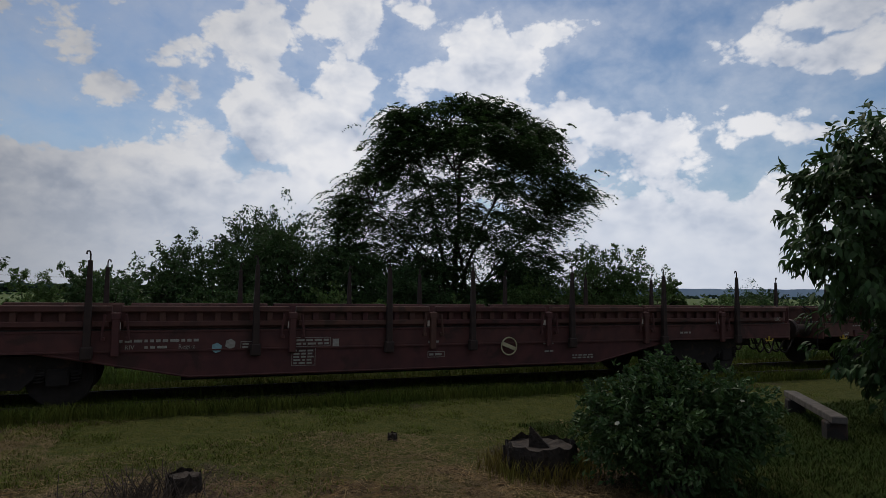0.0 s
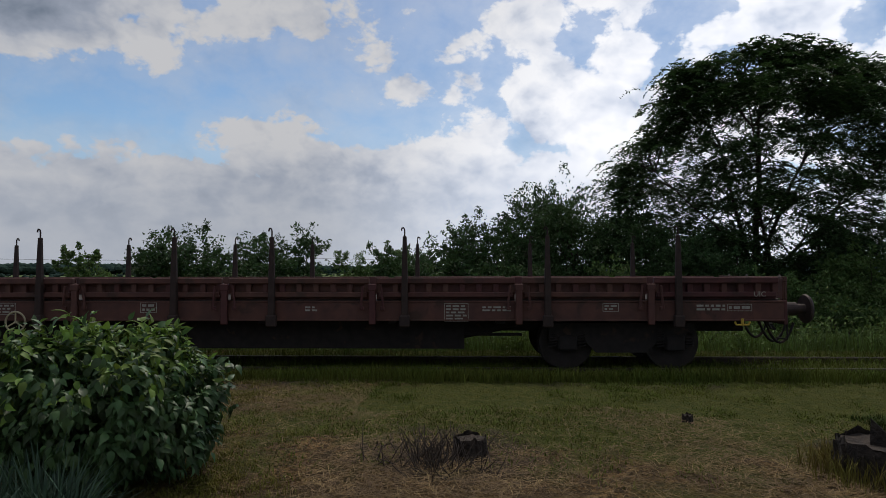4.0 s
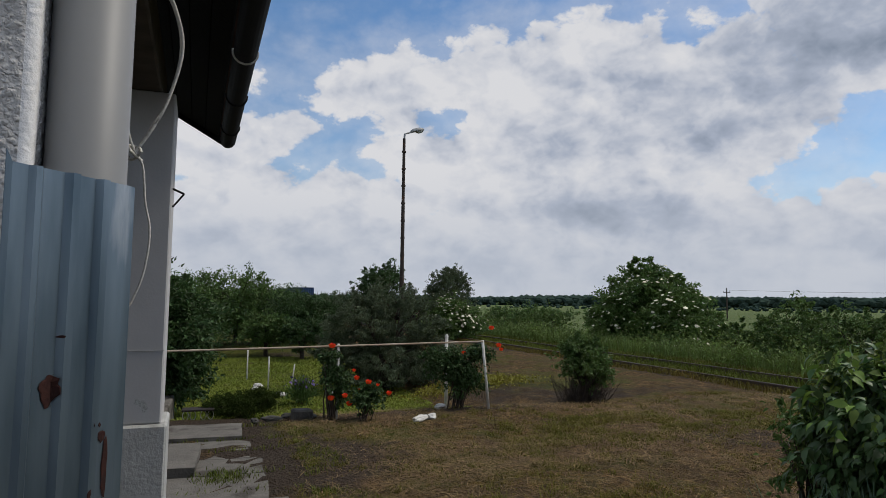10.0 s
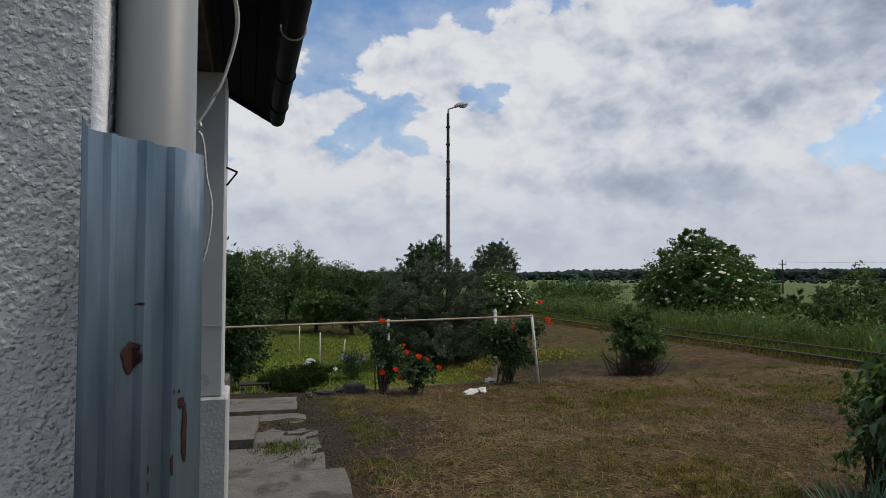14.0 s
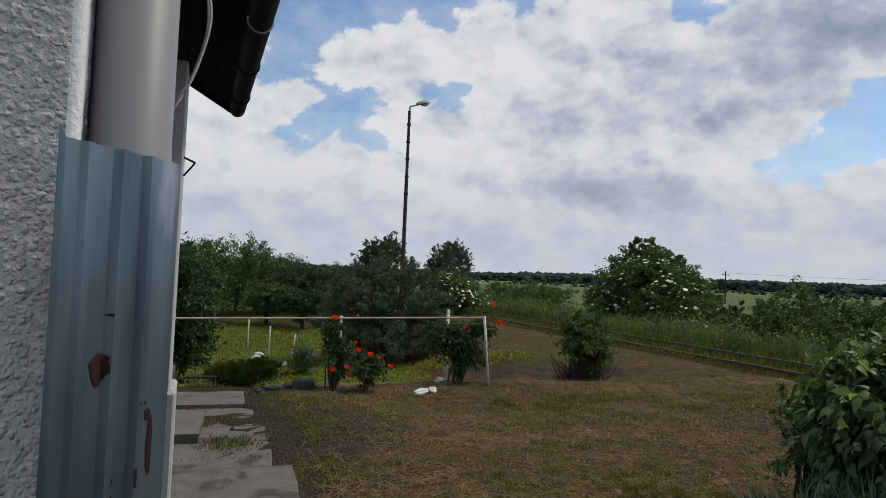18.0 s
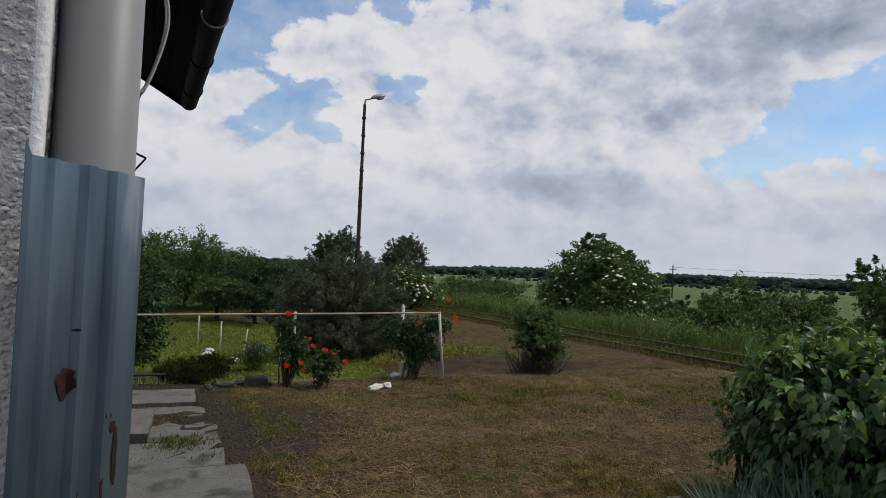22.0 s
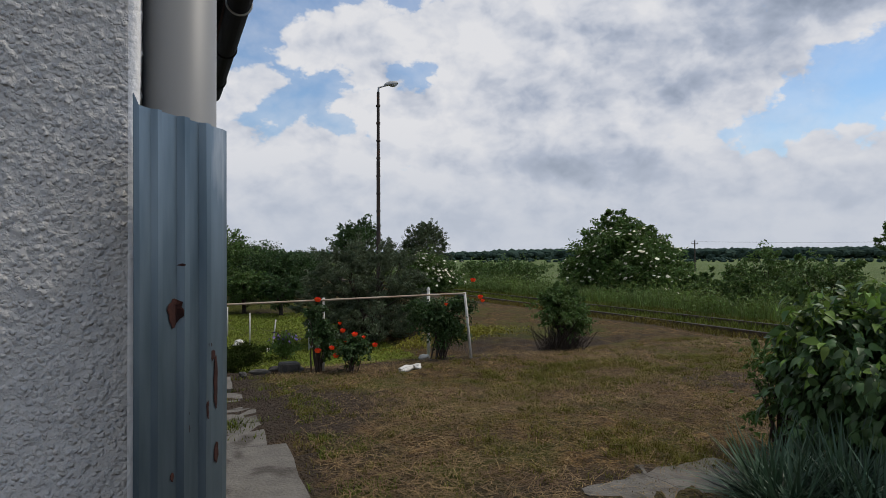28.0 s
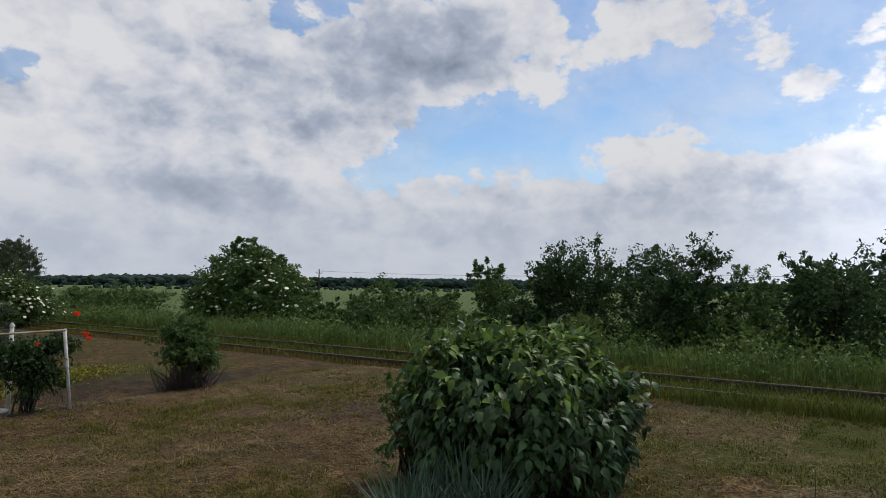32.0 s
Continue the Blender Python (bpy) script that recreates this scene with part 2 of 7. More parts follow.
# ---- materials ----
def material(name, base, rough=0.8, metal=0.0, second=None, scale=6.0, bump=0.0, bump_scale=40.0, amount=0.5, island=0.0,
             objects=0.0, stain=None, stain_scale=1.5, stain_at=0.6, thin=0.0, spec=0.3, stretch=None):
    """A surface with a grain at one scale, stains at another, and fine relief."""
    m = bpy.data.materials.new(name)
    m.use_nodes = True
    nt = m.node_tree
    N, L = nt.nodes.new, nt.links.new
    b = nt.nodes["Principled BSDF"]
    b.inputs["Roughness"].default_value, b.inputs["Metallic"].default_value = rough, metal
    b.inputs["Specular IOR Level"].default_value = spec
    tc = N("ShaderNodeTexCoord")
    col = None

    def noise_fac(sc, detail=5.0, dist=0.0):
        t = N("ShaderNodeTexNoise")
        t.inputs["Scale"].default_value, t.inputs["Detail"].default_value, t.inputs["Distortion"].default_value = sc, detail, dist
        if stretch:
            mp = N("ShaderNodeMapping")
            mp.inputs["Scale"].default_value = stretch
            L(tc.outputs["Object"], mp.inputs[0]), L(mp.outputs[0], t.inputs["Vector"])
        else:
            L(tc.outputs["Object"], t.inputs["Vector"])
        return t.outputs["Fac"]

    def mixed(fac, a, c):
        n = N("ShaderNodeMix")
        n.data_type = "RGBA"
        L(fac, n.inputs["Factor"])
        for key, v in (("A", a), ("B", c)):
            if isinstance(v, tuple):
                n.inputs[key].default_value = (*v, 1)
            else:
                L(v, n.inputs[key])
        return n.outputs["Result"]

    def ranged(fac, lo, hi, a=0.0, c=1.0):
        n = N("ShaderNodeMapRange")
        L(fac, n.inputs["Value"])
        for key, v in zip(("From Min", "From Max", "To Min", "To Max"), (lo, hi, a, c)):
            n.inputs[key].default_value = v
        return n.outputs["Result"]

    second = second or tuple(c * 0.7 for c in base)
    col = mixed(ranged(noise_fac(scale), 0.5 - amount * 0.4, 0.5 + amount * 0.4), base, second)
    if stain:
        col = mixed(ranged(noise_fac(stain_scale, 7.0, 0.4), stain_at, stain_at + 0.08), col, stain)
    if island or objects:
        g = N("ShaderNodeNewGeometry") if island else N("ShaderNodeObjectInfo")
        h = N("ShaderNodeHueSaturation")
        r = g.outputs["Random Per Island" if island else "Random"]
        L(ranged(r, 0, 1, 1 - (island or objects), 1 + (island or objects)), h.inputs["Value"])
        L(ranged(r, 0, 1, 0.485, 0.515), h.inputs["Hue"])
        L(col, h.inputs["Color"])
        col = h.outputs[0]
    L(col, b.inputs["Base Color"])
    if bump:
        bp = N("ShaderNodeBump")
        bp.inputs["Strength"].default_value, bp.inputs["Distance"].default_value = bump, 0.02
        L(noise_fac(bump_scale, 6.0), bp.inputs["Height"])
        L(bp.outputs[0], b.inputs["Normal"])
    if thin:
        tr = N("ShaderNodeBsdfTranslucent")
        L(col, tr.inputs["Color"])
        ms = N("ShaderNodeMixShader")
        ms.inputs[0].default_value = thin
        L(b.outputs[0], ms.inputs[1]), L(tr.outputs[0], ms.inputs[2])
        L(ms.outputs[0], nt.nodes["Material Output"].inputs[0])
    return m


def ground_material():
    """Mown grass, straw and bare soil in patches; the sheet's colour attribute says where which one prevails."""
    m = bpy.data.materials.new("ground_cover")
    m.use_nodes = True
    nt = m.node_tree
    N, L = nt.nodes.new, nt.links.new
    b = nt.nodes["Principled BSDF"]
    b.inputs["Roughness"].default_value, b.inputs["Specular IOR Level"].default_value = 0.95, 0.1
    tc, at = N("ShaderNodeTexCoord"), N("ShaderNodeVertexColor")
    at.layer_name = "cover"
    sp = N("ShaderNodeSeparateColor")
    L(at.outputs[0], sp.inputs[0])

    def fac(sc, detail=6.0, stretch=None):
        t = N("ShaderNodeTexNoise")
        t.inputs["Scale"].default_value, t.inputs["Detail"].default_value = sc, detail
        if stretch:
            mp = N("ShaderNodeMapping")
            mp.inputs["Scale"].default_value = stretch
            L(tc.outputs["Object"], mp.inputs[0]), L(mp.outputs[0], t.inputs["Vector"])
        else:
            L(tc.outputs["Object"], t.inputs["Vector"])
        return t.outputs["Fac"]

    def mixed(f, a, c):
        n = N("ShaderNodeMix")
        n.data_type = "RGBA"
        L(f, n.inputs["Factor"])
        for key, v in (("A", a), ("B", c)):
            if isinstance(v, tuple):
                n.inputs[key].default_value = (*v, 1)
            else:
                L(v, n.inputs[key])
        return n.outputs["Result"]

    def edge(f, noise_f, soft=0.25, gain=0.9):
        """The mask f, broken up by a noise."""
        a = N("ShaderNodeMath")
        a.operation = "MULTIPLY_ADD"
        a.inputs[1].default_value, a.inputs[2].default_value = gain, -gain * 0.5
        L(noise_f, a.inputs[0])
        s = N("ShaderNodeMath")
        s.operation = "ADD"
        L(f, s.inputs[0]), L(a.outputs[0], s.inputs[1])
        r = N("ShaderNodeMapRange")
        r.inputs["From Min"].default_value, r.inputs["From Max"].default_value = 0.5 - soft, 0.5 + soft
        L(s.outputs[0], r.inputs["Value"])
        return r.outputs["Result"]

    straw = mixed(edge(fac(3.5, 8.0), fac(22.0), 0.2, 1.0), (0.235, 0.130, 0.048), (0.034, 0.022, 0.012))
    straw = mixed(edge(fac(38.0, 4.0), fac(5.0), 0.12, 0.8), straw, (0.270, 0.175, 0.075))
    clod = edge(fac(8.5, 7.0), fac(34.0, 5.0), 0.10, 0.7)
    straw = mixed(clod, straw, mixed(fac(50.0), (0.028, 0.019, 0.011), (0.085, 0.056, 0.026)))
    grass = mixed(edge(fac(7.0), fac(30.0)), (0.046, 0.058, 0.011), (0.098, 0.096, 0.024))
    soil = mixed(fac(25.0), (0.078, 0.058, 0.042), (0.028, 0.021, 0.015))
    field = mixed(fac(0.06, 4.0, (1.0, 0.2, 1.0)), (0.070, 0.112, 0.036), (0.112, 0.132, 0.050))
    big = edge(fac(0.8, 5.0), fac(4.0, 6.0), 0.25, 0.7)
    straw = mixed(big, straw, mixed(fac(18.0), (0.038, 0.027, 0.015), (0.105, 0.070, 0.032)))
    col = mixed(edge(sp.outputs[0], fac(1.7, 7.0), 0.22, 1.5), straw, grass)
    col = mixed(edge(sp.outputs[1], fac(2.6, 7.0), 0.2, 1.0), col, soil)
    col = mixed(sp.outputs[2], col, field)
    L(col, b.inputs["Base Color"])
    bp = N("ShaderNodeBump")
    bp.inputs["Strength"].default_value, bp.inputs["Distance"].default_value = 1.0, 0.09
    L(fac(32.0, 9.0), bp.inputs["Height"])
    L(bp.outputs[0], b.inputs["Normal"])
    return m


def roughcast_material(name, *args, **keys):
    """Plaster whose relief is of rounded thrown grains."""
    m = material(name, *args, **keys)
    nt = m.node_tree
    N, L = nt.nodes.new, nt.links.new
    tc, bend, mix = N("ShaderNodeTexCoord"), N("ShaderNodeTexNoise"), N("ShaderNodeVectorMath")
    bend.inputs["Scale"].default_value, bend.inputs["Detail"].default_value = 90.0, 2.0
    mix.operation = "MULTIPLY_ADD"
    mix.inputs[1].default_value = (0.006, 0.006, 0.006)
    L(tc.outputs["Object"], bend.inputs["Vector"]), L(bend.outputs["Color"], mix.inputs[0]), L(tc.outputs["Object"], mix.inputs[2])
    last = None
    for scale, dist in ((135.0, 0.0032), (290.0, 0.0009)):
        v, r, bp = N("ShaderNodeTexVoronoi"), N("ShaderNodeMapRange"), N("ShaderNodeBump")
        v.inputs["Scale"].default_value = scale
        r.interpolation_type = "SMOOTHSTEP"
        r.inputs["From Min"].default_value, r.inputs["From Max"].default_value = 0.62, 0.10
        L(mix.outputs[0], v.inputs["Vector"]), L(v.outputs["Distance"], r.inputs["Value"]), L(r.outputs["Result"], bp.inputs["Height"])
        bp.inputs["Strength"].default_value, bp.inputs["Distance"].default_value = 0.7, dist
        if last:
            L(last, bp.inputs["Normal"])
        last = bp.outputs[0]
    L(last, nt.nodes["Principled BSDF"].inputs["Normal"])
    return m


M = {}


def make_materials():
    leaf = dict(rough=0.55, island=0.38, thin=0.28, scale=0.6, amount=0.6, spec=0.25)
    M["leaf_bush"] = material("glossy_leaf", (0.078, 0.136, 0.044), second=(0.042, 0.084, 0.031), **{**leaf, "rough": 0.46, "spec": 0.30, "island": 0.45, "thin": 0.22})
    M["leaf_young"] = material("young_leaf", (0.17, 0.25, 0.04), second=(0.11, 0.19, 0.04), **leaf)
    M["leaf_dark"] = material("dark_leaf", (0.056, 0.100, 0.030), second=(0.038, 0.072, 0.025), **leaf)
    M["leaf_mid"] = material("green_leaf", (0.104, 0.164, 0.044), second=(0.068, 0.118, 0.034), **leaf)
    M["leaf_grey"] = material("dusty_needle", (0.122, 0.152, 0.084), second=(0.080, 0.106, 0.058), **leaf)
    M["leaf_elder"] = material("elder_leaf", (0.105, 0.170, 0.040), second=(0.066, 0.118, 0.033), **leaf)
    M["weed"] = material("weed_leaf", (0.160, 0.222, 0.054), second=(0.098, 0.152, 0.040), **leaf)
    M["blade"] = material("grass_blade", (0.105, 0.105, 0.022), second=(0.17, 0.118, 0.036), **{**leaf, "spec": 0.08, "rough": 0.8, "scale": 2.0, "thin": 0.12})
    M["tuft"] = material("fresh_grass_blade", (0.092, 0.104, 0.018), second=(0.150, 0.124, 0.030), **{**leaf, "spec": 0.08, "rough": 0.8, "scale": 3.0, "thin": 0.15})
    M["lawn"] = material("garden_grass_blade", (0.150, 0.200, 0.032), second=(0.195, 0.220, 0.042), **{**leaf, "spec": 0.08, "rough": 0.8, "scale": 1.0, "thin": 0.2})
    # dark green of the juniper; on the lawn it stands in for the walnut's shade
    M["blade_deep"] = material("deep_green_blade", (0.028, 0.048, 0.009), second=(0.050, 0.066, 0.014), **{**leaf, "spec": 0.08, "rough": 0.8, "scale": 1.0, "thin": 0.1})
    M["blade_green"] = material("green_grass_blade", (0.070, 0.098, 0.016), second=(0.118, 0.126, 0.024), **{**leaf, "spec": 0.08, "rough": 0.8, "scale": 0.9, "thin": 0.12})
    M["straw"] = material("dry_straw", (0.25, 0.165, 0.075), second=(0.11, 0.066, 0.030), rough=0.8, island=0.45, scale=2.0)
    M["yucca"] = material("yucca_blade", (0.070, 0.118, 0.066), second=(0.038, 0.072, 0.048), **{**leaf, "rough": 0.45, "island": 0.55, "thin": 0.1})
    M["twig"] = material("twig", (0.075, 0.058, 0.045), second=(0.04, 0.03, 0.025), rough=0.9, scale=12.0)
    M["bark"] = material("bark", (0.075, 0.060, 0.048), second=(0.03, 0.025, 0.02), rough=0.95, scale=18.0, bump=0.9, bump_scale=30.0)
    M["bloom"] = material("cream_umbel", (0.72, 0.70, 0.55), rough=0.8, second=(0.55, 0.52, 0.36), island=0.15)
    M["petal"] = material("red_petal", (0.85, 0.045, 0.022), rough=0.55, second=(0.66, 0.022, 0.016), scale=20.0, island=0.2, thin=0.3)
    M["stonecrop"] = material("yellow_green_leaf", (0.26, 0.23, 0.028), second=(0.17, 0.165, 0.025), **leaf)
    M["iris"] = material("violet_petal", (0.16, 0.11, 0.28), second=(0.10, 0.07, 0.2), rough=0.6, island=0.2)
    M["stucco"] = roughcast_material("roughcast_plaster", (0.60, 0.578, 0.545), second=(0.50, 0.482, 0.455), rough=0.92, scale=55.0,
                           stain=(0.48, 0.46, 0.435), stain_scale=3.0, stain_at=0.66)
    # smooth corner plaster, made paler than the wall to hold its sunlit look
    M["corner"] = material("sunlit_smooth_corner", (0.86, 0.85, 0.83), second=(0.78, 0.77, 0.75), rough=0.9, scale=40.0, bump=0.2, bump_scale=160.0)
    M["plaster"] = material("smooth_plaster", (0.47, 0.465, 0.46), second=(0.42, 0.415, 0.41), rough=0.85, scale=3.0, bump=0.05, bump_scale=60.0,
                            stain=(0.37, 0.365, 0.355), stain_scale=2.2, stain_at=0.68)
    M["plinth"] = material("grey_plinth", (0.44, 0.44, 0.42), second=(0.35, 0.355, 0.34), rough=0.85, scale=6.0, bump=0.3, bump_scale=50.0,
                           stain=(0.27, 0.27, 0.25), stain_scale=4.0, stain_at=0.6)
    M["concrete"] = material("worn_concrete", (0.150, 0.138, 0.120), second=(0.098, 0.090, 0.078), rough=0.93, scale=6.0, bump=0.6, bump_scale=45.0,
                             stain=(0.062, 0.054, 0.045), stain_scale=2.5, stain_at=0.55)
    M["pipe"] = material("grey_pipe", (0.24, 0.24, 0.236), second=(0.205, 0.205, 0.20), rough=0.5, scale=2.0, stain=(0.17, 0.17, 0.165), stain_scale=6.0, stain_at=0.66)
    M["zinc"] = material("galvanised_sheet", (0.23, 0.29, 0.335), second=(0.085, 0.125, 0.155), rough=0.40, metal=0.8, scale=17.0, bump=0.06, bump_scale=14.0,
                         stain=(0.42, 0.45, 0.47), stain_scale=11.0, stain_at=0.585, stretch=(1.0, 1.0, 0.16))
    M["rust"] = material("rust", (0.020, 0.008, 0.0065), second=(0.048, 0.016, 0.011), rough=0.95, scale=70.0, bump=0.12, bump_scale=200.0)
    M["wood_dark"] = material("near_black_boards", (0.006, 0.0058, 0.0055), second=(0.004, 0.0038, 0.0036), spec=0.1, rough=0.9, scale=14.0, bump=0.4, bump_scale=40.0, objects=0.3)
    M["gutter"] = material("dark_gutter", (0.010, 0.010, 0.011), second=(0.016, 0.015, 0.015), rough=0.8, scale=5.0, spec=0.1)
    M["beam"] = material("weathered_beam", (0.085, 0.075, 0.06), second=(0.05, 0.043, 0.035), rough=0.9, scale=8.0)
    M["roof"] = material("roof_tile", (0.09, 0.05, 0.04), second=(0.05, 0.03, 0.028), rough=0.9, scale=4.0)
    M["rope"] = material("white_rope", (0.62, 0.60, 0.54), second=(0.42, 0.40, 0.36), rough=0.9, scale=160.0)
    M["white"] = material("white_paint", (0.64, 0.63, 0.59), second=(0.46, 0.44, 0.40), rough=0.7, scale=9.0, stain=(0.28, 0.22, 0.17), stain_scale=7.0, stain_at=0.60)
    M["tape"] = material("cream_rail", (0.46, 0.40, 0.31), second=(0.26, 0.18, 0.12), rough=0.75, scale=6.0)
    M["stone"] = material("garden_stone", (0.085, 0.080, 0.070), second=(0.042, 0.039, 0.036), rough=0.95, scale=9.0, bump=0.8, bump_scale=25.0, objects=0.25)
    M["mesh"] = material("wire", (0.20, 0.19, 0.18), second=(0.12, 0.09, 0.07), rough=0.6, metal=0.6, scale=20.0)
    M["lamp_post"] = material("rusty_pole", (0.060, 0.045, 0.036), second=(0.035, 0.028, 0.025), rough=0.8, scale=6.0, stain=(0.10, 0.05, 0.03), stain_scale=5.0)
    M["lamp_head"] = material("grey_luminaire", (0.36, 0.37, 0.37), second=(0.25, 0.26, 0.26), rough=0.45, scale=8.0)
    M["glass_cup"] = material("frosted_bowl", (0.55, 0.56, 0.55), second=(0.42, 0.43, 0.42), rough=0.25, scale=5.0)
    M["wagon"] = material("wagon_paint", (0.105, 0.042, 0.034), second=(0.070, 0.031, 0.027), rough=0.75, scale=5.0, bump=0.15, bump_scale=60.0,
                          stain=(0.055, 0.028, 0.022), stain_scale=2.2, stain_at=0.56, objects=0.12)
    M["wagon_dark"] = material("sooty_steel", (0.030, 0.024, 0.022), second=(0.018, 0.015, 0.014), rough=0.85, scale=8.0, stain=(0.05, 0.03, 0.022), stain_scale=4.0)
    M["stake"] = material("dark_stake_steel", (0.045, 0.028, 0.023), second=(0.028, 0.019, 0.017), rough=0.8, scale=9.0)
    M["buffer"] = material("buffer_steel", (0.075, 0.050, 0.045), second=(0.04, 0.03, 0.028), rough=0.6, metal=0.3, scale=7.0)
    M["wheel"] = material("wheel_steel", (0.045, 0.036, 0.032), second=(0.03, 0.025, 0.022), rough=0.6, metal=0.5, scale=9.0)
    M["letter"] = material("wagon_lettering", (0.36, 0.34, 0.30), second=(0.24, 0.22, 0.19), rough=0.8, scale=18.0)
    M["yellow"] = material("yellow_paint", (0.52, 0.36, 0.05), second=(0.36, 0.24, 0.04), rough=0.7, scale=9.0)
    M["pale"] = material("pale_yellow_paint", (0.48, 0.43, 0.27), second=(0.34, 0.29, 0.18), rough=0.7, scale=9.0)
    M["sticker_blue"] = material("faded_blue_sticker", (0.25, 0.42, 0.46), rough=0.7, scale=20.0)
    M["red"] = material("red_signal", (0.55, 0.03, 0.02), rough=0.5, scale=20.0)
    M["blue_box"] = material("blue_container", (0.035, 0.075, 0.17), second=(0.028, 0.055, 0.13), rough=0.65, scale=0.8)
    M["red_box"] = material("brown_red_container", (0.16, 0.045, 0.030), second=(0.10, 0.033, 0.025), rough=0.7, scale=0.9, stain=(0.09, 0.05, 0.035), stain_scale=1.2)
    M["rail"] = material("rail_steel", (0.085, 0.062, 0.050), second=(0.05, 0.036, 0.03), rough=0.65, metal=0.3, scale=9.0)
    M["rail_top"] = material("worn_rail_head", (0.085, 0.075, 0.068), second=(0.05, 0.042, 0.037), rough=0.6, metal=0.4, scale=4.0)
    M["sleeper"] = material("sleeper_wood", (0.060, 0.050, 0.042), second=(0.03, 0.025, 0.022), rough=0.95, scale=10.0, objects=0.25)
    M["ballast"] = material("ballast", (0.115, 0.100, 0.085), second=(0.06, 0.05, 0.045), rough=0.95, scale=8.0, island=0.35)
    M["stump"] = material("stump_wood", (0.045, 0.034, 0.026), second=(0.016, 0.012, 0.010), rough=0.95, scale=25.0, bump=0.9, bump_scale=40.0)
    M["stump_top"] = material("cut_wood", (0.058, 0.042, 0.031), second=(0.022, 0.016, 0.012), rough=0.9, scale=12.0, bump=0.6, bump_scale=50.0)
    M["plank"] = material("grey_plank", (0.13, 0.112, 0.098), second=(0.060, 0.050, 0.043), rough=0.9, scale=9.0)
    # dark wood green with some bluish distance haze mixed into it
    M["far_wood"] = material("haze_tinted_woodland", (0.040, 0.062, 0.048), second=(0.028, 0.046, 0.040), rough=1.0, scale=0.02, island=0.18, spec=0.0)
    # hill colour already holds the blue haze of distance
    M["hill"] = material("haze_blue_hill", (0.20, 0.27, 0.36), second=(0.17, 0.235, 0.33), rough=1.0, scale=0.01, spec=0.0)
    M["ground"] = ground_material()


make_materials()


# ---- mesh helpers ----
def mesh_np(name, verts, faces, mats, index=None, smooth=False):
    """A mesh from arrays: vertices (n, 3) and faces (m, 3 or 4)."""
    verts, faces = np.asarray(verts, np.float32), np.asarray(faces, np.int32)
    me = bpy.data.meshes.new(name)
    k = faces.shape[1]
    me.vertices.add(len(verts)), me.loops.add(faces.size), me.polygons.add(len(faces))
    me.vertices.foreach_set("co", verts.ravel())
    me.loops.foreach_set("vertex_index", faces.ravel())
    me.polygons.foreach_set("loop_start", np.arange(0, faces.size, k, dtype=np.int32))
    me.polygons.foreach_set("loop_total", np.full(len(faces), k, np.int32))
    if index is not None:
        me.polygons.foreach_set("material_index", np.asarray(index, np.int32))
    me.polygons.foreach_set("use_smooth", np.full(len(faces), smooth))
    for m in mats if isinstance(mats, (list, tuple)) else [mats]:
        me.materials.append(m)
    me.update()
    me.validate()
    return me


def place(name, me, parent=None, m=None, label=""):
    ob = new(name, me)
    if m is not None:
        ob.matrix_basis = m
    if parent is not None:
        ob.parent = parent
    return tagged(ob, label)


def part(name, bm, mat, parent=None, label="", m=None, smooth=False):
    """Links a bmesh as one mesh object under a thing or a part."""
    me = bpy.data.meshes.new(name)
    for f in bm.faces:
        f.smooth = smooth
    bm.to_mesh(me)
    bm.free()
    me.materials.append(mat)
    return place(name, me, parent, m, label)


def box(bm, lo, hi, bevel=0.0):
    """Adds a box between two corners, its edges bevelled."""
    r = bmesh.ops.create_cube(bm, size=1.0)["verts"]
    s, c = [b - a for a, b in zip(lo, hi)], [(a + b) / 2 for a, b in zip(lo, hi)]
    for v in r:
        v.co = Vector((v.co.x * s[0] + c[0], v.co.y * s[1] + c[1], v.co.z * s[2] + c[2]))
    if bevel:
        edges = list({e for v in r for e in v.link_edges})
        bmesh.ops.bevel(bm, geom=edges, offset=bevel, segments=1, affect="EDGES", profile=0.5)
    return bm


def boxes(*list_of, bevel=0.0):
    bm = bmesh.new()
    for lo, hi in list_of:
        box(bm, lo, hi, bevel)
    return bm


def rod(bm, a, b, ra, rb=None, sides=8):
    """Adds a tapered round bar from a to b, closed at its ends."""
    a, b = Vector(a), Vector(b)
    rb = ra if rb is None else rb
    q = (b - a).to_track_quat("Z", "Y")
    rings = []
    for c, r in ((a, ra), (b, rb)):
        rings.append([bm.verts.new(c + q @ Vector((r * math.cos(2 * math.pi * k / sides), r * math.sin(2 * math.pi * k / sides), 0))) for k in range(sides)])
    for k in range(sides):
        bm.faces.new((rings[0][k], rings[0][(k + 1) % sides], rings[1][(k + 1) % sides], rings[1][k]))
    bm.faces.new(rings[0][::-1]), bm.faces.new(rings[1])
    return bm


def rods(*list_of, sides=8):
    bm = bmesh.new()
    for r in list_of:
        rod(bm, *r, sides=sides)
    return bm


